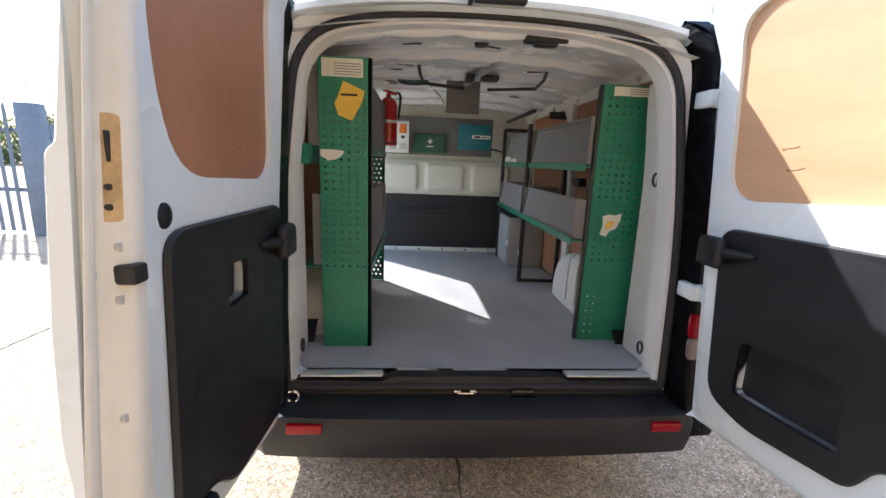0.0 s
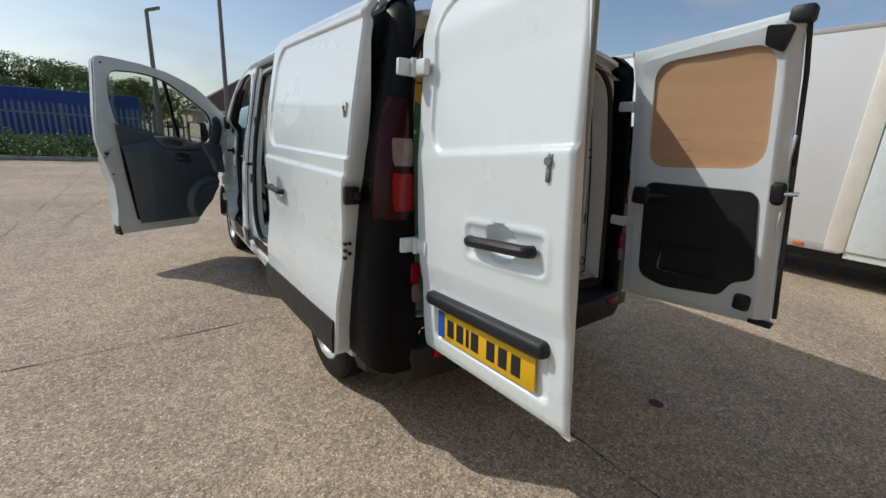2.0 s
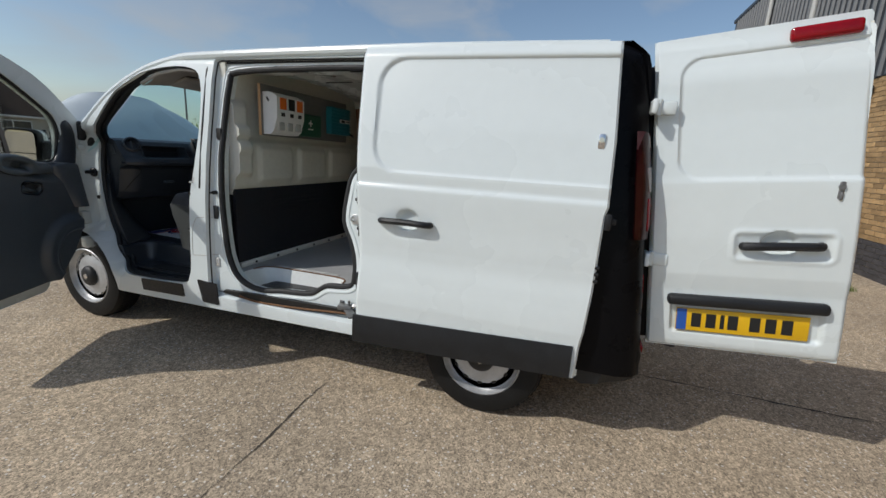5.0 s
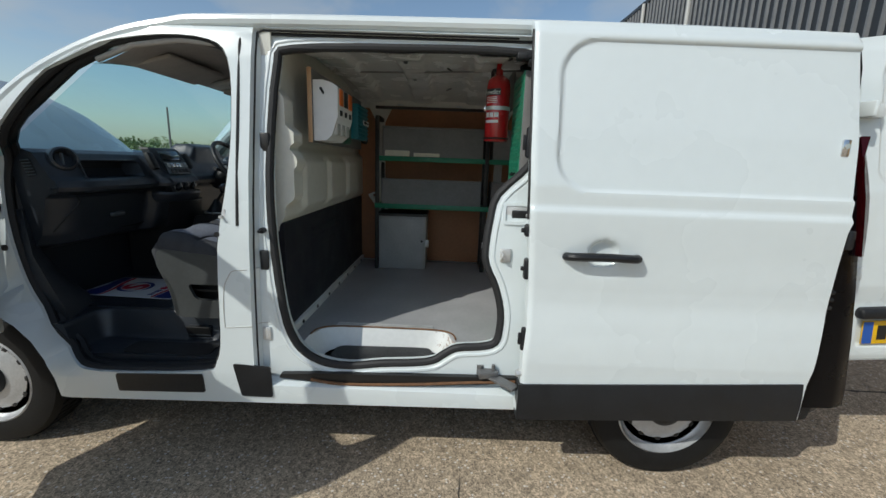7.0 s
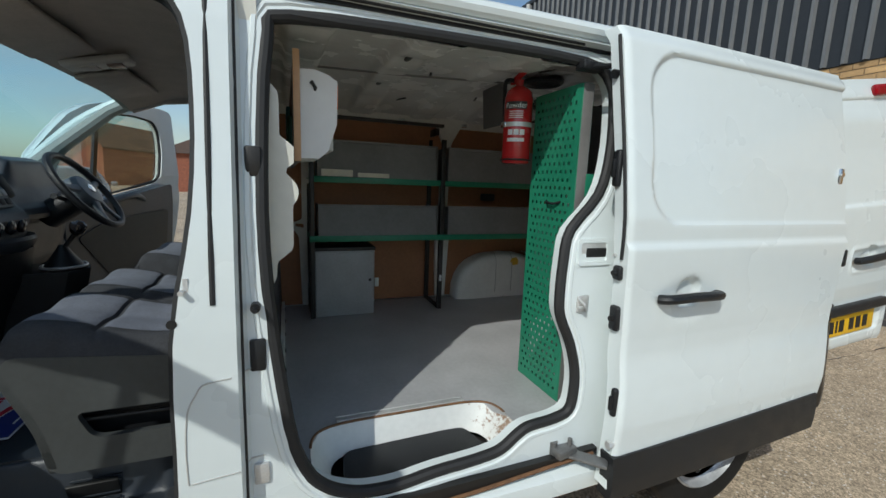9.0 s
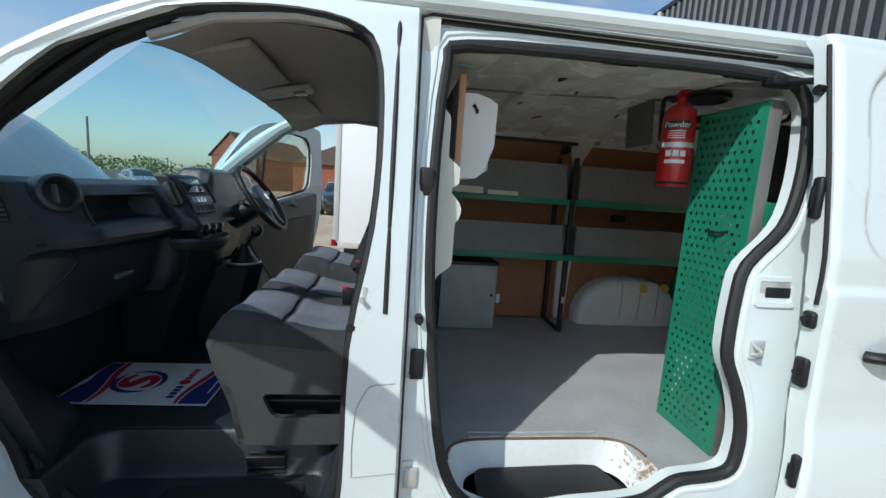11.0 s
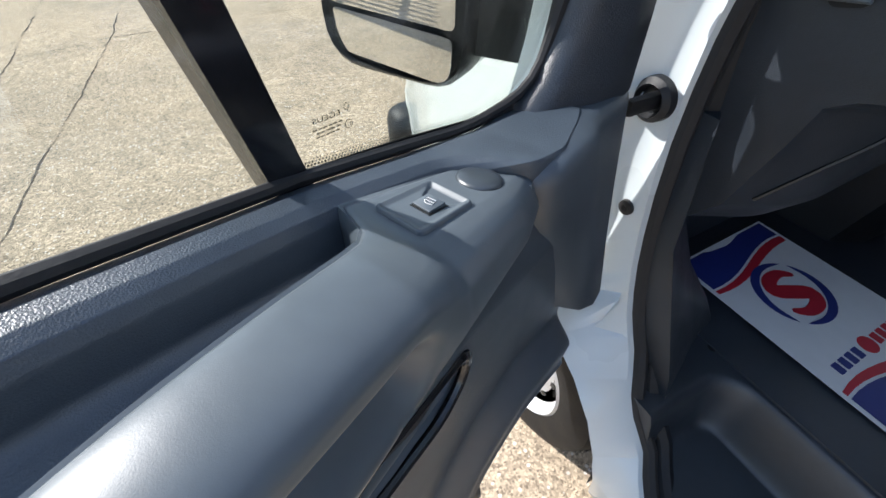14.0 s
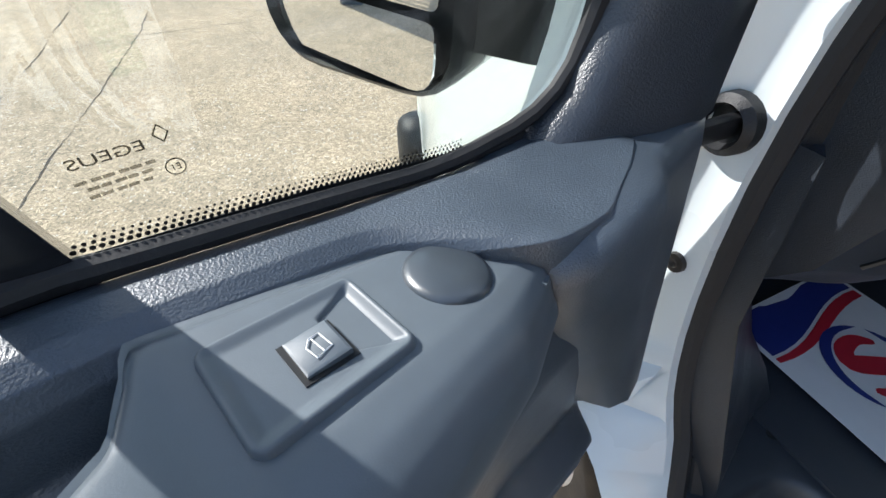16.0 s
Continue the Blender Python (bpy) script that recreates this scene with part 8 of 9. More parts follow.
crack("ground_crack", [(-2.92, 7.31), (-2.5, 7.35), (-2.4, 7.35)], 0.005, 6, "dark ragged crack in the concrete")
crack("ground_crack", [(2.98, -3.2), (3.0, 2.0), (3.02, 9.0)], 0.006, 7, "dark ragged joint between concrete slabs")
crack("ground_crack", [(-7.2, 2.0), (-5.4, 1.9), (-3.1, 1.95)], 0.005, 8, "dark ragged joint between concrete slabs")
single("drain_cover", join(lathe([(0.040, 0.002), (0.037, 0.005), (0.0, 0.005)], 20, Matrix.Translation((0.585, -0.235, 0)))), JOINT, (0.585, -0.235, 0), "small dark round drain cap in the concrete", "drain", kind="structure")


def blades(name, c, r, n, h, seed, label):
    rnd = random.Random(seed)
    V, F = [], []
    for _ in range(n):
        a, d = rnd.uniform(0, 6.28), r * rnd.random() ** 0.5
        x, y = c[0] + d * math.cos(a), c[1] + d * math.sin(a)
        b, hh, w = rnd.uniform(0, 6.28), h * rnd.uniform(0.4, 1), 0.008
        o = len(V)
        V += [(x - w * math.sin(b), y + w * math.cos(b), 0), (x + w * math.sin(b), y - w * math.cos(b), 0), (x + 0.5 * hh * math.cos(b), y + 0.5 * hh * math.sin(b), hh)]
        F.append((o, o + 1, o + 2))
    return single(name, (V, F), LEAF, (c[0], c[1], 0), label, "weeds", "weeds", kind="stuff", smooth=False)


for k, (x, y) in enumerate(((4.05, -2.85), (4.5, -3.0), (3.55, -2.75), (5.3, -3.25))):
    blades("weed_tuft", (x, y), 0.14, 90, 0.10, 20 + k, "small green weeds growing in a concrete joint")

# ---- dark-clad brick workshop ----
WY = -3.5
bd = thing("workshop", (4.5, WY, 0), "workshop with buff brick base and dark ribbed cladding", "building")
part("wall", span(-4.0, 8.1, WY - 0.25, WY - 0.006, 0, 2.95), MORTAR, bd)
part("plinth", span(-4.0, 8.1, WY - 0.2, WY + 0.001, 0, 0.01), BRICKD, bd)
part("cladding", span(-4.0, 13.8, WY - 0.25, WY + 0.02, 2.93, 6.1), CLAD, bd, "dark ribbed metal cladding")
part("far_wall", span(8.15, 10.6, WY - 0.25, WY + 0.01, 0, 2.93), CLAD, bd)
part("gate_leaf", span(10.7, 13.8, WY - 0.3, WY - 0.15, 0, 2.93), CLAD, bd)
part("roof", span(-4.1, 13.9, WY - 12, WY + 0.06, 6.1, 6.2), CLAD, bd)
ribg = ring_loft([[(-0.035, 0.018, z), (-0.018, 0.055, z), (0.018, 0.055, z), (0.035, 0.018, z)] for z in (2.94, 6.09)])
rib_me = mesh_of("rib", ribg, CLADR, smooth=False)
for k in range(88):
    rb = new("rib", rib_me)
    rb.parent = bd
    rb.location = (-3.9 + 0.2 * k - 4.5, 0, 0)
for x, r in ((8.12, 0.05), (10.65, 0.05)):
    part("downpipe", cyl((x, WY + 0.09, 0), (x, WY + 0.09, 6.1), r, 12), LGREY, bd, "pale grey downpipe")
part("wall_notice", span(6.95, 7.3, WY + 0.001, WY + 0.02, 1.75, 2.2), PAPER, bd, "white notice with red heading")
part("notice_head", span(6.99, 7.26, WY + 0.02, WY + 0.024, 2.08, 2.14), REDP, bd)
for k in range(4):
    part("notice_bar", span(6.99, 7.22, WY + 0.02, WY + 0.024, 1.83 + 0.055 * k, 1.85 + 0.055 * k), BINGREY, bd)
part("wall_lamp", box((5.6, WY + 0.12, 2.75), (0.16, 0.2, 0.14), 0.03), BLACKP, bd)
bm_b = mesh_of("brick", box((0, 0, 0), (0.215, 0.10, 0.065), 0.004, 1), BRICK, smooth=False)
bm_d = mesh_of("brick", box((0, 0, 0), (0.215, 0.10, 0.065), 0.004, 1), BRICKD, smooth=False)
rest, count = [], 0
rndb = random.Random(5)
for row in range(39):
    z = 0.0375 + 0.075 * row + 0.003
    for i in range(52):
        x = -3.6 + 0.225 * i + (0.1125 if row % 2 else 0)
        if x > 8.0:
            continue
        y = WY - 0.045 + rndb.uniform(-0.002, 0.003)
        if (5.2 < x < 7.6 and row < 34 and (row < 30 or x > 6.2)) and count < 300:
            count += 1
            b_ = new("brick", bm_d if row < 7 else bm_b)
            b_.parent = bd
            b_.location = (x - 4.5, y - WY, z)
        else:
            rest.append((xf(box((0, 0, 0), (0.215, 0.10, 0.065)), Matrix.Translation((x, y, z))), row))
tagged(part("brickwork", join(*[g for g, r in rest if r >= 7]), BRICK, bd, smooth=False), kind="stuff")
tagged(part("brick_plinth", join(*[g for g, r in rest if r < 7]), BRICKD, bd, smooth=False), kind="stuff")

# ---- box truck, nose to the workshop ----
tk = thing("box_truck", (5.7, 0.5, 0), "white box truck with a rounded cab-top deflector, parked beside the van", "truck")
TX = 4.65
bx = part("box_body", span(TX, TX + 2.1, -0.12, 3.72, 0.46, 2.80, 0.02), BOXW, tk, "white panel-sided load box", sharp=60)
part("box_rail", join(span(TX - 0.012, TX + 2.11, -0.13, 3.73, 0.40, 0.50, 0.01)), LGREY, tk)
part("box_rail", span(TX - 0.008, TX + 2.11, -0.13, 3.73, 2.77, 2.83, 0.012), LGREY, tk)
part("corner_post", span(TX - 0.012, TX + 0.06, 3.66, 3.745, 0.42, 2.82, 0.01), LGREY, tk)
part("corner_post", span(TX - 0.014, TX + 0.05, -0.16, 0.02, 0.42, 2.80, 0.01), LABEL, tk)
for y in (0.25, 1.2, 2.3, 3.3):
    part("marker_lamp", span(TX - 0.03, TX - 0.012, y - 0.05, y + 0.05, 0.43, 0.465, 0.004), ORANGE, tk)
part("rear_lamp", span(TX - 0.02, TX + 0.02, 3.70, 3.77, 0.43, 0.53, 0.008), REDLENS, tk)
part("box_chassis", span(TX + 0.3, TX + 1.8, -1.5, 3.6, 0.25, 0.42), STEELD, tk)


def cab_ring(y, zt, xin, zb=0.36):
    """A cross-section of the truck's cab at y, from sill to roof."""
    L = [(0.02, zb), (0.0, zb + 0.25), (0.0, 1.05), (0.03 + 0.2 * xin, min(zt - 0.12, 1.45 + 0.3 * xin)), (0.09 + xin, zt - 0.16), (0.17 + xin, zt - 0.05), (0.32 + xin, zt)]
    return [(TX + a, y, z) for a, z in L] + [(TX + 2.1 - a, y, z) for a, z in reversed(L)]


part("cab", ring_loft([cab_ring(-0.16, 2.15, 0.0), cab_ring(-0.9, 2.15, 0.0), cab_ring(-1.25, 2.12, 0.02), cab_ring(-1.5, 2.0, 0.05), cab_ring(-1.95, 1.55, 0.10), cab_ring(-2.25, 1.28, 0.10), cab_ring(-2.62, 1.08, 0.16), cab_ring(-2.80, 0.85, 0.22)]), WHITE, tk, "white cab", sharp=40)
part("deflector", ring_loft([[(TX + 0.02 + a, y, z) for a, z in ((0.0, 2.0 + b), (0.0, zt - 0.25), (0.06, zt - 0.08), (0.25, zt), (1.81, zt), (2.0, zt - 0.08), (2.06, zt - 0.25), (2.06, 2.0 + b))] for y, zt, b in ((-0.17, 2.86, -0.1), (-0.45, 2.84, 0.0), (-0.75, 2.72, 0.08), (-1.0, 2.52, 0.08), (-1.25, 2.26, 0.05))]), WHITE, tk, "rounded white roof deflector", sharp=50)
part("side_fairing", span(TX - 0.014, TX + 0.12, -0.50, -0.17, 0.44, 2.5, 0.012, 3), WHITE, tk)
win = rounded([(-0.72, 1.42), (-0.70, 2.02), (-1.02, 2.04), (-1.40, 1.86), (-1.72, 1.50), (-1.70, 1.40), (-1.2, 1.33)], 0.05)
part("cab_window", plate(win, [], lambda y, z, w: (TX - 0.004 + 0.03 * sstep(1.05, 1.5, z) + 0.06 * sstep(1.5, 2.05, z) + w, y, z), 0.004, [], [1.5, 1.7, 1.9]), DKGLASS, tk, "dark side window")
part("door_line", tube([(TX - 0.001 + 0.03 * sstep(1.05, 1.5, z) + 0.055 * sstep(1.5, 2.1, z), y, z) for y, z in ((-0.62, 0.40), (-0.60, 1.0), (-0.58, 1.5), (-0.62, 2.08), (-1.05, 2.10), (-1.45, 1.90), (-1.80, 1.48), (-1.82, 1.0), (-1.56, 0.75), (-1.50, 0.40))], 0.004, 5, True), INK, tk)
part("side_moulding", plate(rounded([(-0.52, 0.58), (-0.54, 0.70), (-1.25, 0.66), (-1.16, 0.56)], 0.02), [], lambda y, z, w: (TX - 0.018 + w, y, z), 0.02), BLACKP, tk, "black side moulding")
part("door_handle", box((TX - 0.02, -0.80, 1.18), (0.03, 0.22, 0.05), 0.012), BLACKP, tk)
part("cab_mirror", box((TX - 0.16, -1.68, 1.42), (0.20, 0.12, 0.30), 0.04, 3), BLACKP, tk)
part("nose_bumper", join(span(TX + 0.0, TX + 2.1, -2.86, -2.42, 0.26, 0.72, 0.10, 3)), BLACKP, tk)
part("headlight", box((TX + 0.14, -2.62, 0.98), (0.16, 0.32, 0.24), 0.05, 3), CLEARL, tk)


def plain_wheel(owner, x, y, r, sgn, wd=0.2):
    m = Matrix.Translation((x, y, r)) @ Matrix.Rotation(sgn * math.pi / 2, 4, "Y")
    w = part("wheel", lathe([(r * 0.62, -0.02), (r * 0.66, 0.0), (r * 0.9, 0.008), (r * 0.985, -0.02), (r, -0.05), (r, -wd), (r * 0.6, -wd)], 32, m), TYRE, owner)
    part("rim", lathe([(r * 0.64, -0.02), (r * 0.62, 0.0), (r * 0.56, -0.03), (r * 0.36, -0.045), (r * 0.30, -0.015), (0, -0.012)], 28, m), GALV, w)
    return w


for y in (-1.97, 2.3):
    plain_wheel(tk, TX - 0.016, y, 0.345, -1)
    plain_wheel(tk, TX + 2.07, y, 0.335, 1)
part("arch_shadow", plate(arc(-1.97, 0.33, 0.40, 0, 180, 18), [], lambda y, z, w: (TX - 0.003 + w, y, z), 0.01), INK, tk)


# ---- fences, gate, container, hedge ----
def pale(h, w=0.065):
    return ring_loft([[(-w / 2, 0, z), (-w * 0.2, 0.018, z), (w * 0.2, 0.018, z), (w / 2, 0, z)] for z in (0, h - 0.10)] + [[(-0.012, 0.004, h), (-0.004, 0.006, h), (0.004, 0.006, h), (0.012, 0.004, h)]])


def palisade(name, a, b, h, step, mat_, label, rails=(0.35, 0.8), post_every=2.75, post=0.10, z0=0.05, wide=0.065):
    a, b = Vector((*a, 0)), Vector((*b, 0))
    d = (b - a).normalized()
    L = (b - a).length
    ang = math.atan2(d.y, d.x)
    t = thing(name, a, label, "fence")
    me = mesh_of("pale", pale(h - z0, wide), mat_, smooth=False)
    for k in range(int(L / step)):
        o = new("pale", me)
        o.parent = t
        p = d * (step * (k + 0.5))
        o.location = (p.x, p.y, z0)
        o.rotation_euler = (0, 0, ang)
    rot = Matrix.Translation(a) @ Matrix.Rotation(ang, 4, "Z")
    for r in rails:
        part("rail", xf(span(0, L, 0.02, 0.06, r * h - 0.03, r * h + 0.03), rot), mat_, t)
    for k in range(int(L / post_every) + 2):
        x = min(k * post_every, L)
        part("post", xf(span(x - post / 2, x + post / 2, 0.03, 0.03 + post, 0, h), rot), mat_, t)
    return t


palisade("palisade_gate", (-10.4, 11.2), (-5.95, 11.2), 1.98, 0.14, FENCE, "grey steel palisade sliding gate with heavy frame", rails=(0.10, 0.80, 0.97), post_every=9, post=0.14, wide=0.092)
gp = thing("gate_post", (-5.80, 11.15, 0), "heavy grey steel gate post", "gate post", "gate posts")
part("post", span(-5.93, -5.67, 11.03, 11.27, 0, 2.05, 0.01), FENCE, gp)
gp2 = thing("gate_post", (-6.05, 5.75, 0), "heavy grey steel gate post", "gate post", "gate posts")
part("post", span(-6.20, -5.95, 5.62, 5.88, 0, 2.0, 0.01), FENCE, gp2)
palisade("palisade_fence", (-13.5, 5.75), (-6.25, 5.75), 2.0, 0.155, FENCE, "grey steel palisade fence")
palisade("palisade_fence", (-12.0, 17.9), (-1.2, 17.9), 1.72, 0.16, FENCE, "grey steel palisade fence behind the hedge")
palisade("palisade_fence", (-1.2, 18.6), (12.0, 19.5), 1.45, 0.17, FENCED, "black steel fence before the bungalow")
for k, x in enumerate((-6.6, -6.15)):
    cn = thing("barrier_post", (x, 10.85, 0), "red and white striped barrier post on a dark foot", "barrier post", "barrier posts")
    part("foot", box((x, 10.85, 0.03), (0.26, 0.2, 0.06), 0.02), BLACKP, cn)
    part("pole", cyl((x, 10.85, 0.05), (x - 0.03, 10.85, 0.78), 0.045, 12), PAPER, cn)
    for z in (0.12, 0.38, 0.64):
        part("stripe", cyl((x - 0.003, 10.85, z), (x - 0.015, 10.85, z + 0.14), 0.047, 12), REDP, cn)

ct = thing("container", (-5.2, 23.5, 0), "blue corrugated shipping container beyond the fence", "container")
part("shell", span(-8.6, -1.6, 22.5, 24.9, 0.1, 2.30, 0.02), CONTB, ct)
me_c = mesh_of("corrugation", span(-0.05, 0.05, -0.02, 0.0, 0.18, 2.22, 0.01), CONTB, smooth=False)
for k in range(34):
    o = new("corrugation", me_c)
    o.parent = ct
    o.location = (-8.5 + 0.2 * k + 5.2, 22.5 - 23.5, 0)
single("pallet_stack", join(*[span(-9.6, -8.9, 20.5, 21.5, 0.05 + 0.16 * k, 0.15 + 0.16 * k) for k in range(8)]), FENCED, (-9.2, 21, 0), "dark stack of crates behind the fence", "crates")
single("grass_verge", plate(rounded([(-14, 16.9), (-1.2, 16.9), (-1.2, 21.5), (-14, 21.5)], 0.3), [], lambda x, y, w: (x, y, 0.05 - w), 0.05), GRASSM, (-6, 18, 0), "rough green grass strip along the fence", "grass", kind="structure")
kb = thing("kerb", (-3, 16.0, 0), "weathered concrete kerb along the yard edge", "kerb", kind="structure")
for k in range(15):
    part("kerb_stone", span(-13.5 + 0.915 * k, -13.5 + 0.915 * (k + 1) - 0.008, 15.95, 16.1, 0, 0.12, 0.015), KERBM, kb)
single("verge_soil", span(-13.5, 0.2, 16.1, 17.2, 0, 0.10), GRASSM, (-6, 16.6, 0), "earth strip planted with shrubs", "verge", kind="structure")


def leaves(name, spots, n, size, seed, mat_, owner, spread=1.0):
    """Many small leaf blades scattered through overlapping clumps; one mesh of stuff."""
    rnd = np.random.RandomState(seed)
    S = np.array([s[:3] for s in spots])
    Rr = np.array([s[3:6] for s in spots])
    w = Rr.prod(1) ** 0.67
    idx = rnd.choice(len(spots), n, p=w / w.sum())
    d = rnd.normal(size=(n, 3))
    d /= np.linalg.norm(d, axis=1)[:, None]
    rad = rnd.uniform(0.45, 1.05, n) ** 0.7
    c = S[idx] + d * Rr[idx] * rad[:, None] * spread
    a, b = rnd.normal(size=(n, 3)), rnd.normal(size=(n, 3))
    a /= np.linalg.norm(a, axis=1)[:, None]
    b -= (a * b).sum(1)[:, None] * a
    b /= np.linalg.norm(b, axis=1)[:, None]
    s = size * rnd.uniform(0.5, 1.3, n)[:, None]
    V = np.stack([c - a * s * 0.5, c + b * s * 0.32, c + a * s * 0.6, c - b * s * 0.32], 1).reshape(-1, 3)
    V[:, 2] = np.maximum(V[:, 2], 0.02)
    F = np.arange(4 * n).reshape(-1, 4)
    o = place_of(owner) if owner else Vector((0, 0, 0))
    me = bpy.data.meshes.new(name)
    me.from_pydata((V - np.array(o)).tolist(), [], F.tolist())
    me.materials.append(mat_)
    ob = new(name, me)
    ob.parent = owner
    return tagged(ob, kind="stuff")


rnd = random.Random(11)
hg = leaves("hedge", [(-13 + 13.2 * i / 90 + rnd.uniform(-0.1, 0.1), 16.6 + rnd.uniform(-0.3, 0.3), 0.35 + rnd.uniform(0, 0.12), 0.25, 0.28, 0.30 + rnd.uniform(0, 0.22)) for i in range(90)], 16000, 0.085, 3, LEAF, None)
tagged(hg, "leafy green shrub hedge along the kerb", "hedge", kind="stuff")


def tree(loc, h, r, seed, label, leafy=1.0, trunk=0.16):
    t = thing("tree", (*loc, 0), label, "tree", "trees beyond the yard")
    rr = random.Random(seed)
    base = Vector((*loc, 0))
    top = base + Vector((rr.uniform(-0.3, 0.3), 0, h * 0.62))
    part("trunk", tube(smooth_path([base, base.lerp(top, 0.4) + Vector((0.1, 0, 0)), top], 3), [trunk * (1 - 0.75 * i / 6) for i in range(7)], 8), BARK, t)
    spots = []
    for k in range(9):
        a = rr.uniform(0, 6.28)
        st_ = base.lerp(top, rr.uniform(0.4, 1.0))
        en = st_ + Vector((math.cos(a) * r * rr.uniform(0.4, 0.9), math.sin(a) * r * rr.uniform(0.4, 0.9), h * rr.uniform(0.08, 0.36)))
        if en.z > h:
            en.z = h
        mid = st_.lerp(en, 0.5) + Vector((0, 0, 0.15))
        part("limb", tube(smooth_path([st_, mid, en], 3), [trunk * 0.4 * (1 - 0.8 * i / 6) for i in range(7)], 6), BARK, t)
        for j in range(3):
            e2 = en + Vector((rr.uniform(-1, 1) * r * 0.4, rr.uniform(-1, 1) * r * 0.4, rr.uniform(-0.1, 0.16) * h))
            part("twig", tube([mid, e2], [trunk * 0.14, trunk * 0.03], 5), BARK, t)
            q = r * rr.uniform(0.16, 0.36)
            spots.append((e2.x, e2.y, min(e2.z, h - q * 0.7), q * 1.2, q * 1.2, q))
    if leafy:
        leaves("crown", spots, int(15000 * leafy), 0.12, seed, LEAFD, t)
    return t


tree((-22.0, 35.0), 8.2, 3.0, 1, "bare-branched tree just coming into leaf", 0.10)
tree((-19.0, 36.0), 6.0, 3.0, 2, "broad green tree in spring leaf", 0.9)
tree((-14.4, 34.0), 7.0, 2.6, 3, "tall green tree in spring leaf", 1.0)
tree((-24.5, 38.0), 6.6, 3.2, 4, "bare-branched tree just coming into leaf", 0.16)
tree((-28.0, 36.0), 7.0, 3.4, 21, "bare-branched tree just coming into leaf", 0.25)
for k, (x, y, h, r) in enumerate(((-11.0, 36, 4.6, 2.6), (-7.6, 37, 4.6, 2.4), (-9.4, 39, 4.5, 2.6), (-5.6, 36.5, 4.4, 2.2), (-3.4, 39, 4.2, 2.0), (-17.0, 40, 5.0, 3.0), (-1.0, 44, 4.0, 2.0), (-32.0, 40, 5.5, 3.5))):
    tree((x, y), h, r, 30 + k, "broad green tree in spring leaf", 0.8)
fw = leaves("far_wood", [(rnd.uniform(-60, 120), 95 + rnd.uniform(-8, 8), 1.5 + rnd.uniform(0, 1.5), 4.0, 2.0, 2.2 + rnd.uniform(0, 1.6)) for _ in range(110)] + [(110 + rnd.uniform(-8, 8), rnd.uniform(-20, 95), 1.5 + rnd.uniform(0, 1.0), 2.0, 4.0, 2.0 + rnd.uniform(0, 1.2)) for _ in range(60)], 26000, 0.75, 9, LEAFD, None)
tagged(fw, "distant line of green trees on the horizon", "trees", kind="stuff")

sb = leaves("scrub", [(rnd.uniform(-46, -2), 30 + rnd.uniform(-2, 3), 0.9 + rnd.uniform(0, 0.7), 1.4, 0.9, 1.2 + rnd.uniform(0, 1.0)) for _ in range(170)], 46000, 0.19, 17, LEAFD, None)
tagged(sb, "dense green scrub beyond the yard fences", "scrub", kind="stuff")

# lamp posts
for x, y, h, arm in ((-1.08, 16.9, 4.85, True), (1.15, 17.3, 8.0, False)):
    lp = thing("street_lamp", (x, y, 0), "tall grey lamp post by the road", "street lamp", "lamp posts")
    part("column", tube([(x, y, 0), (x, y, 1.2), (x - 0.03, y, h)], [0.10, 0.085, 0.055], 12), POLE, lp)
    part("base", cyl((x, y, 0), (x, y, 1.3), 0.11, 12), POLE, lp)
    if arm:
        part("lantern", box((x + 0.16, y, h + 0.06), (0.42, 0.16, 0.09), 0.03, m=Matrix.Rotation(-0.35, 4, "Y")), POLE, lp)


# ---- parked cars ----
CAR_X = [-2.0, -1.96, -1.8, -1.4, -1.0, -0.7, -0.2, 0.4, 1.0, 1.5, 1.8, 1.95, 2.0]
CAR_BELT = [0.58, 0.68, 0.80, 0.90, 0.97, 0.99, 1.01, 1.03, 1.06, 1.08, 1.02, 0.90, 0.70]
CAR_ROOF = [0.62, 0.74, 0.86, 0.97, 1.06, 1.24, 1.44, 1.50, 1.47, 1.36, 1.15, 0.96, 0.75]
CAR_HALF = [0.58, 0.70, 0.80, 0.85, 0.86, 0.86, 0.86, 0.86, 0.86, 0.84, 0.78, 0.70, 0.62]
CAR_TOP = [0.50, 0.62, 0.70, 0.75, 0.72, 0.66, 0.60, 0.58, 0.56, 0.54, 0.55, 0.57, 0.57]
CAR_SILL = [0.36, 0.24, 0.19, 0.18, 0.18, 0.18, 0.18, 0.18, 0.18, 0.20, 0.24, 0.30, 0.40]


def car_at(x):
    """Belt, roof, half width, roof half width and sill height, softened along the car."""
    return [sum(interp(x + 0.06 * d, CAR_X, q) for d in (-1.5, -0.75, 0, 0.75, 1.5)) / 5 for q in (CAR_BELT, CAR_ROOF, CAR_HALF, CAR_TOP, CAR_SILL)]


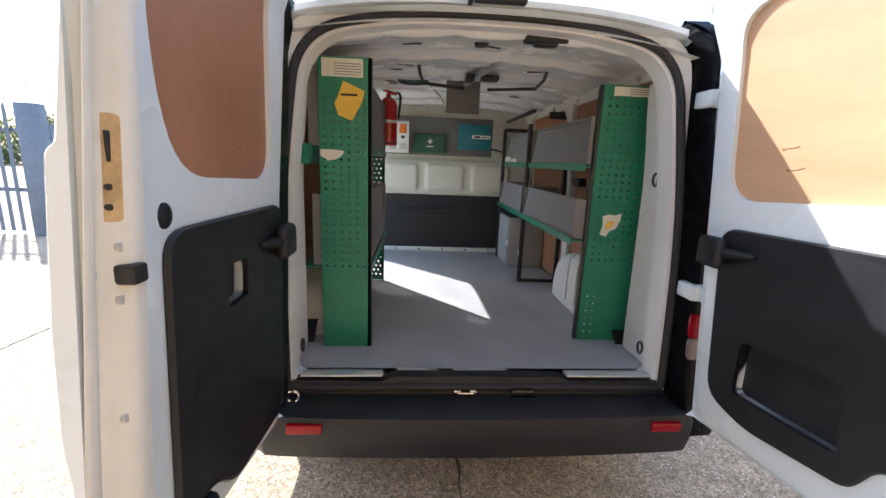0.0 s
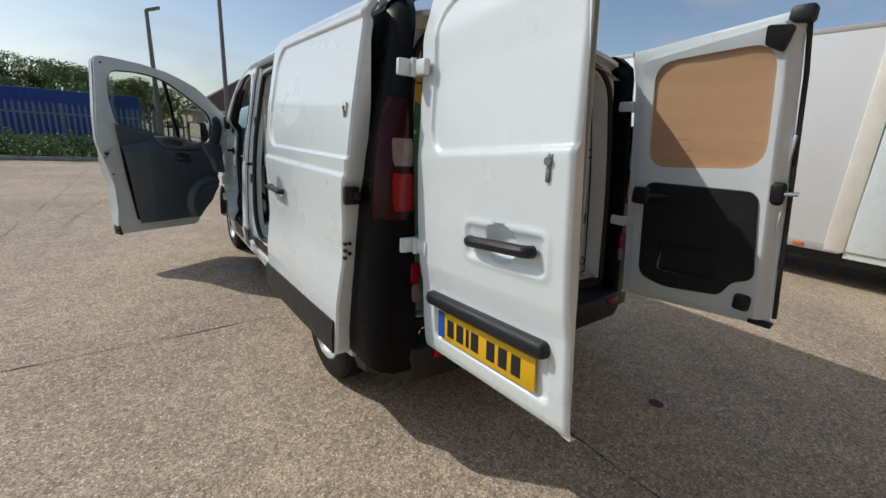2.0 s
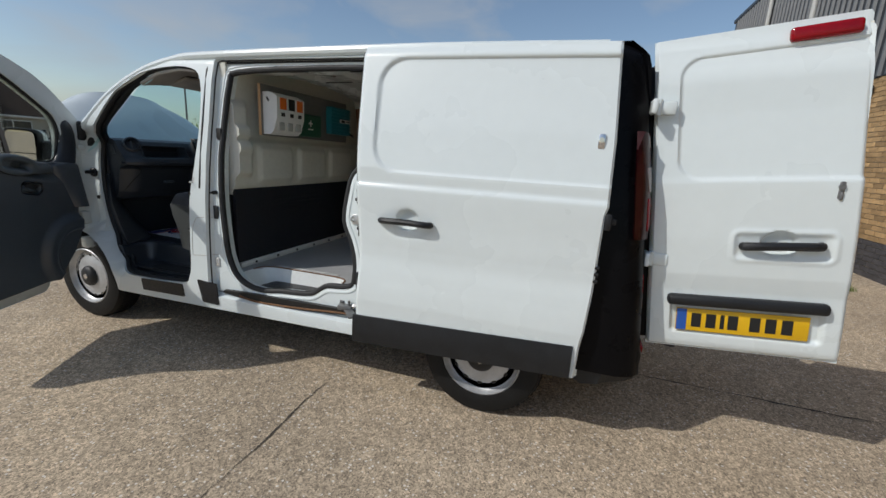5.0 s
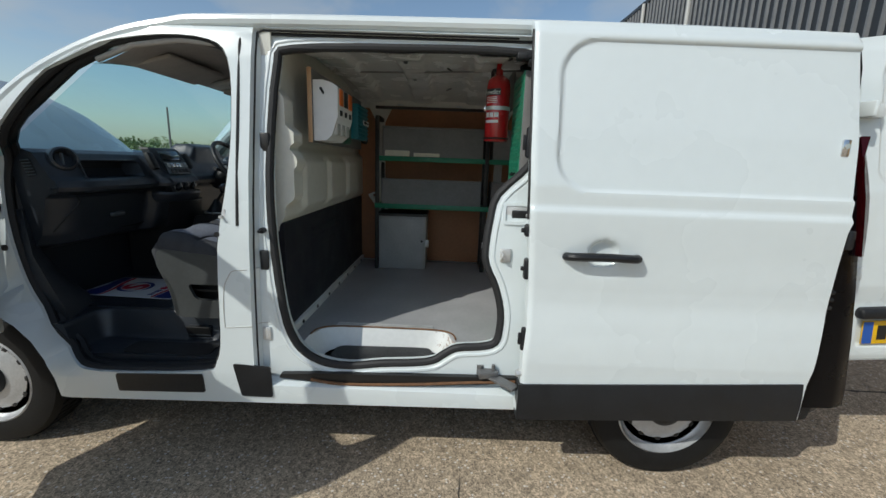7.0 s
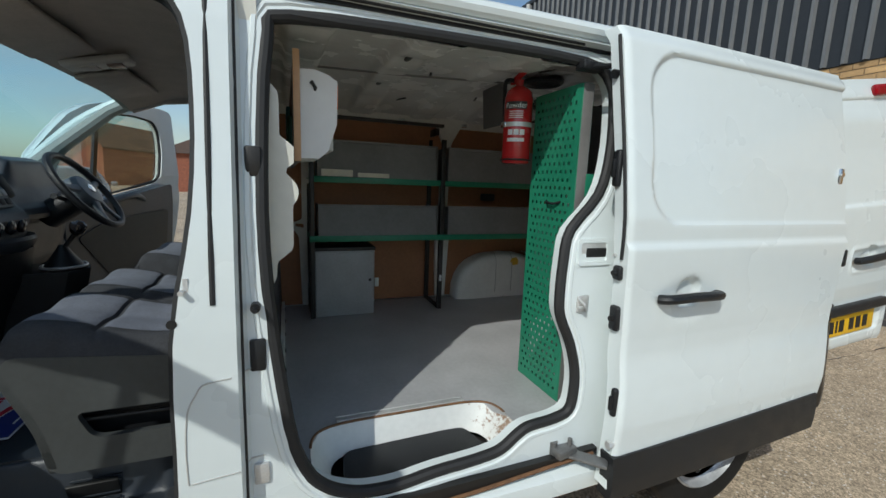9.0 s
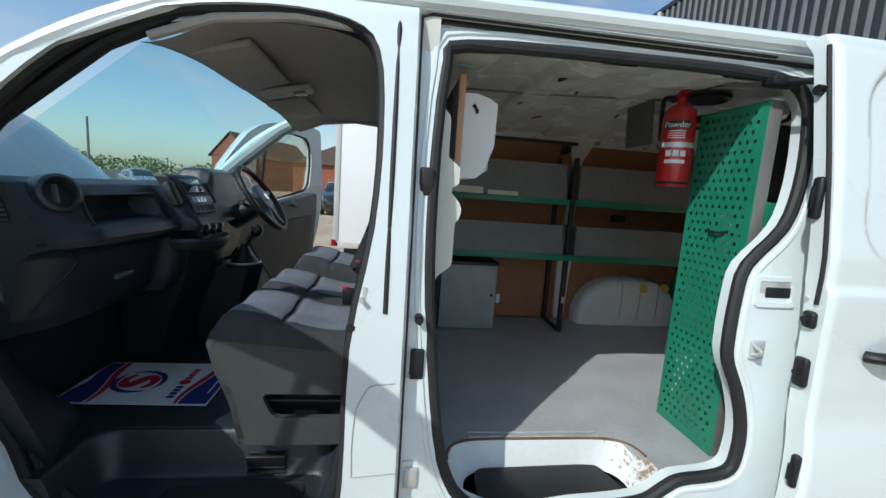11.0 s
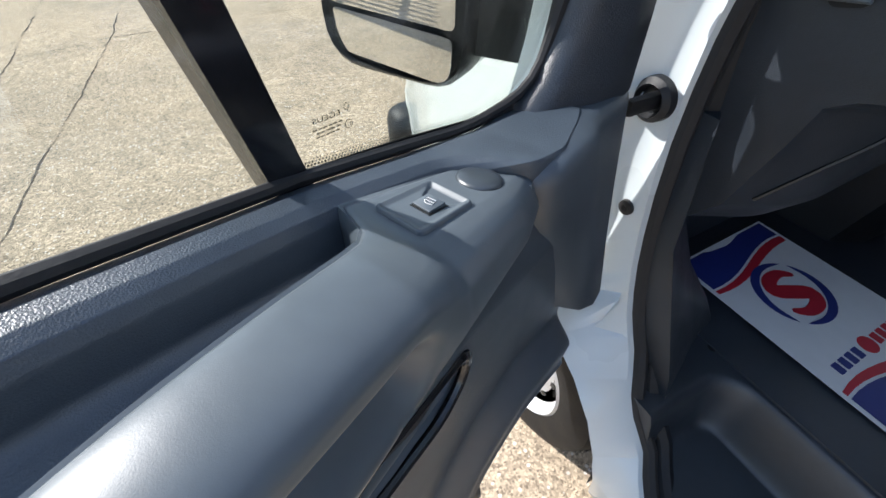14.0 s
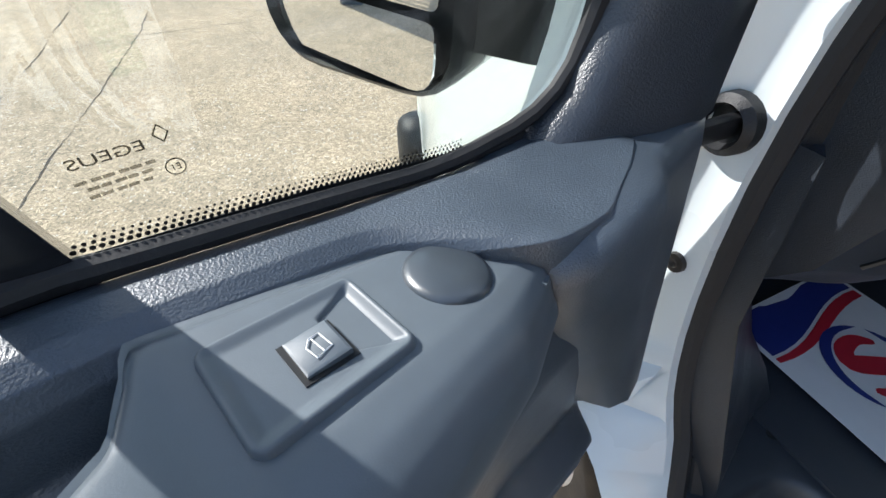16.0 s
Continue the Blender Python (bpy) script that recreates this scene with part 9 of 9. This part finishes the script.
def hatchback(name, m, paint, label):
    """A five-door hatchback, its nose along -x."""
    t = thing(name, m.translation, label, "car", "parked cars")
    rings = []
    for i in range(41):
        x = -2.0 + 4.0 * i / 40
        zm, zt, w, wt, zb = car_at(x)
        L = [(w * 0.80, zb), (w - 0.02, zb + 0.06), (w, zb + 0.20), (w + 0.012, (zb + zm) / 2 + 0.06), (w - 0.005, zm - 0.08), (w - 0.035, zm), (wt + (w - wt) * 0.30, zm + (zt - zm) * 0.62), (wt - 0.03, zt - 0.03), (wt * 0.6, zt), (0.0, zt + 0.012)]
        rings.append([m @ Vector((x, s * a, z)) for s, q in ((-1, L), (1, L[-2::-1])) for a, z in q])
    part("body", ring_loft(rings), paint, t, sharp=45)

    def glass(s, x, f):
        zm, zt, w, wt, _ = car_at(x)
        a, b = w - 0.035, wt + (w - wt) * 0.30
        return m @ Vector((x, s * (a + (b - a) * f / 0.62 + 0.006), zm + (zt - zm) * f))
    for s in (-1, 1):
        for x0, x1, k0, k1 in ((-0.72, 0.28, 0.10, 1.0), (0.34, 1.32, 1.0, 0.55)):
            part("side_window", patch(10, 4, lambda a, b: glass(s, x0 + (x1 - x0) * a, 0.06 + 0.56 * b * (k0 + (k1 - k0) * min(1.0, a * 2.2 if k0 < 1 else max(0.0, a * 2 - 1)))), back=lambda p, a, b: p - m.to_3x3() @ Vector((0, s * 0.01, 0))), DKGLASS, t)
        for x in (-1.27, 1.24):
            hub = Matrix.Translation((x, s * 0.872, 0.31)) @ Matrix.Rotation(-s * math.pi / 2, 4, "X")
            part("wheel_arch", xf(lathe([(0.30, 0.004), (0.375, 0.006), (0.375, -0.05), (0.30, -0.12)], 28, hub), m), INK, t)
            w = part("wheel", xf(lathe([(0.20, -0.01), (0.21, 0.008), (0.29, 0.008), (0.31, -0.02), (0.31, -0.17), (0.1, -0.17)], 28, hub), m), TYRE, t)
            part("rim", xf(lathe([(0.205, 0.004), (0.185, -0.012), (0.16, -0.05), (0.06, -0.04), (0.05, -0.015), (0, -0.015)], 24, hub), m), STEELD, w)
            for k in range(5):
                part("spoke", xf(box((0.12, 0, -0.016), (0.17, 0.035, 0.02), 0.006), m @ hub @ Matrix.Rotation(k * 2 * math.pi / 5, 4, "Z")), ALU, w)
        part("headlight", xf(ring_loft([[(-1.93 + b, s * (0.36 + 0.02 * b), 0.70 + 0.4 * b), (-1.60, s * 0.78, 0.80), (-1.66, s * 0.81, 0.70), (-1.93 + b, s * 0.50, 0.62 + 0.3 * b)] for b in (-0.02, 0.06)]), m), CLEARL, t)
        part("tail_light", xf(box((1.84, s * 0.66, 0.92), (0.16, 0.16, 0.28), 0.04), m), REDLENS, t)
        part("wing_mirror", xf(box((-0.62, s * 0.95, 1.03), (0.12, 0.18, 0.13), 0.04, 3), m), paint, t)
        part("door_handle", xf(box((0.18, s * 0.872, 0.86), (0.16, 0.02, 0.03), 0.008), m), paint, t)
    part("windscreen", patch(8, 6, lambda a, b: m @ Vector((-1.04 + 0.80 * b, (2 * a - 1) * (0.66 - 0.10 * b), interp(-1.04 + 0.80 * b, CAR_X, CAR_ROOF) + 0.028 - 0.03 * abs(2 * a - 1) ** 3)), back=lambda p, a, b: p - Vector((0, 0, 0.006))), DKGLASS, t)
    part("grille", xf(box((-1.985, 0, 0.62), (0.05, 0.60, 0.09), 0.02), m), CHROME, t)
    part("lower_grille", xf(box((-1.975, 0, 0.36), (0.06, 0.90, 0.14), 0.03), m), INK, t)
    part("front_plate", xf(box((-2.012, 0, 0.49), (0.02, 0.50, 0.11), 0.004), m), PAPER, t)
    return t


hatchback("car", pose(2.2, 17.3, 0, 0, 0, 22), CARBLK, "black hatchback parked by the kerb")
for k, (x, y, a, p) in enumerate(((11.5, 17.5, 95, CARGRY), (14.2, 17.8, 92, CARBLK), (17.0, 17.2, 90, WHITE), (13.6, 8.6, 20, CARGRY), (18.5, 5.4, 10, CARBLK), (27.0, 19.0, 45, CARGRY))):
    hatchback("car", pose(x, y, 0, 0, 0, a), p, "silver hatchback parked across the yard" if p == CARGRY else ("white hatchback parked across the yard" if p == WHITE else "dark hatchback parked across the yard"))


# ---- houses ----
def hip_house(name, x0, x1, y0, y1, eave, ridge, wall_m, label, hips=(4.0, 4.0), chim=None, wins=()):
    t = thing(name, ((x0 + x1) / 2, (y0 + y1) / 2, 0), label, "house", "houses")
    part("wall", span(x0 + 0.3, x1 - 0.3, y0 + 0.3, y1 - 0.3, 0, eave + 0.02), wall_m, t)
    ym = (y0 + y1) / 2
    V = [(x0, y0, eave), (x1, y0, eave), (x1, y1, eave), (x0, y1, eave), (x0 + hips[0], ym, ridge), (x1 - hips[1], ym, ridge)]
    part("roof", (V, [(0, 1, 5, 4), (1, 2, 5), (2, 3, 4, 5), (3, 0, 4), (3, 2, 1, 0)]), ROOFT, t, smooth=False)
    part("ridge_tiles", tube([V[4], V[5]], 0.12, 6), ROOFT, t)
    part("gutter", tube([(x0, y0, eave), (x1, y0, eave)], 0.08, 6), PAPER, t)
    if chim:
        cx, cy = chim
        c = part("chimney", join(span(cx - 0.55, cx + 0.55, cy - 0.4, cy + 0.4, ridge - 1.2, ridge + 0.75), span(cx - 0.62, cx + 0.62, cy - 0.47, cy + 0.47, ridge + 0.55, ridge + 0.66)), REDBRICK, t)
        for dx in (-0.25, 0.25):
            part("chimney_pot", cyl((cx + dx, cy, ridge + 0.75), (cx + dx, cy, ridge + 1.05), 0.12, 10), REDBRICK, c)
        part("aerial", join(cyl((cx, cy, ridge + 0.7), (cx, cy, ridge + 2.1), 0.03, 6), cyl((cx - 1.1, cy, ridge + 2.0), (cx + 0.5, cy, ridge + 2.0), 0.02, 6), *[cyl((cx - 1.0 + 0.28 * k, cy - 0.25, ridge + 2.0), (cx - 1.0 + 0.28 * k, cy + 0.25, ridge + 2.0), 0.015, 5) for k in range(6)]), POLE, c)
    for a, b, z0, z1 in wins:
        w = part("window", span(a, b, y0 + 0.24, y0 + 0.30, z0, z1), DKGLASS, t)
        part("frame", join(span(a - 0.06, b + 0.06, y0 + 0.22, y0 + 0.29, z1, z1 + 0.08), span(a - 0.06, b + 0.06, y0 + 0.22, y0 + 0.29, z0 - 0.08, z0), *[span(c - 0.03, c + 0.03, y0 + 0.22, y0 + 0.29, z0, z1) for c in (a, (a + b) / 2, b)]), PAPER, w)
    return t


hip_house("bungalow", 1.4, 19.0, 37.0, 46.0, 2.3, 6.4, RENDERW, "cream rendered bungalow with a brown tiled hip roof and chimney", (6.2, 5.0), (11.6, 40.5), ((2.6, 4.4, 0.9, 2.0), (5.6, 8.2, 0.9, 2.0), (9.9, 12.4, 0.9, 2.0), (14.0, 16.0, 0.9, 2.0)))
bay = thing("bungalow_bay", (7.6, 36.4, 0), "projecting roof box of the bungalow with pale edges", "roof bay")
part("box", span(6.1, 9.6, 36.2, 40.0, 3.1, 4.75), ROOFT, bay)
part("edge", join(span(9.55, 9.75, 36.15, 39.9, 3.0, 4.85), span(6.1, 9.75, 36.15, 36.35, 4.75, 4.87)), RENDERW, bay)
part("wall", span(6.4, 9.4, 36.35, 38.0, 0, 3.12), RENDERW, bay)
gh = thing("gable_house", (56.8, 19.9, 0), "red brick house with a brown gable roof", "house", "houses")
gm = Matrix.Translation((50.1, 22.0, 0)) @ Matrix.Rotation(radians(-17.7), 4, "Z")
part("wall", xf(span(0, 14, -2.6, 2.6, 0, 3.9), gm), REDBRICK, gh)
for x in (0.0, 14.0):
    part("gable", xf(ring_loft([[(x + a, -2.6, 3.9), (x + a, 2.6, 3.9), (x + a, 0, 6.35)] for a in (-0.1, 0.1)]), gm), REDBRICK, gh, smooth=False)
for k in (-1, 1):
    part("roof_slope", xf(ring_loft([[(x, k * 2.9, 3.65), (x, 0, 6.5), (x, 0, 6.65), (x, k * 2.9, 3.8)] for x in (-0.25, 14.25)]), gm), ROOFT, gh, smooth=False)
hip_house("low_building", 36.0, 60.0, 4.0, 12.0, 3.0, 5.2, REDBRICK, "low red brick building with a brown roof", (3, 3))
mock = thing("gabled_house", (34.0, -4.4, 0), "dark timbered house with white gables beyond the truck", "house", "houses")
part("wall", span(31, 40, -9.5, -0.4, 0, 4.4), RENDERW, mock)
part("upper", span(30.7, 40, -9.7, -0.2, 4.4, 5.6), FENCED, mock)
part("roof", ([(30.4, -10, 5.5), (30.4, 0.1, 5.5), (34.5, -1.5, 8.0), (34.5, -8.5, 8.0), (41, -10, 5.5), (41, 0.1, 5.5)], [(0, 1, 2, 3), (1, 5, 2), (0, 3, 4), (3, 2, 5, 4)]), ROOFT, mock, smooth=False)
for y in (-2.6, -5.2):
    part("white_gable", plate(arc(y, 4.5, 0.85, 0, 180, 12), [], lambda a, z, w: (30.6 - w, a, z), 0.1), PAPER, mock)
    part("window", span(30.82, 30.98, y - 0.7, y + 0.7, 2.9, 4.2), DKGLASS, mock)
single("yard_fence", join(*[span(24 + 0.9 * k, 24.75 + 0.9 * k, 24.0, 24.05, 0.15, 1.35) for k in range(14)], *[span(24 + 0.9 * k - 0.12, 24 + 0.9 * k, 23.97, 24.08, 0, 1.45) for k in range(15)]), RENDERW, (30, 24, 0), "pale slatted boundary fence", "fence")
for x, y, h in ((22, 30, 5.5), (30, 34, 6.5), (35, 40, 6.0), (27, 22, 4.5)):
    single("utility_pole", cyl((x, y, 0), (x, y, h), 0.09, 8, 0.06), POLE, (x, y, 0), "slim distant utility pole", "pole", "utility poles")
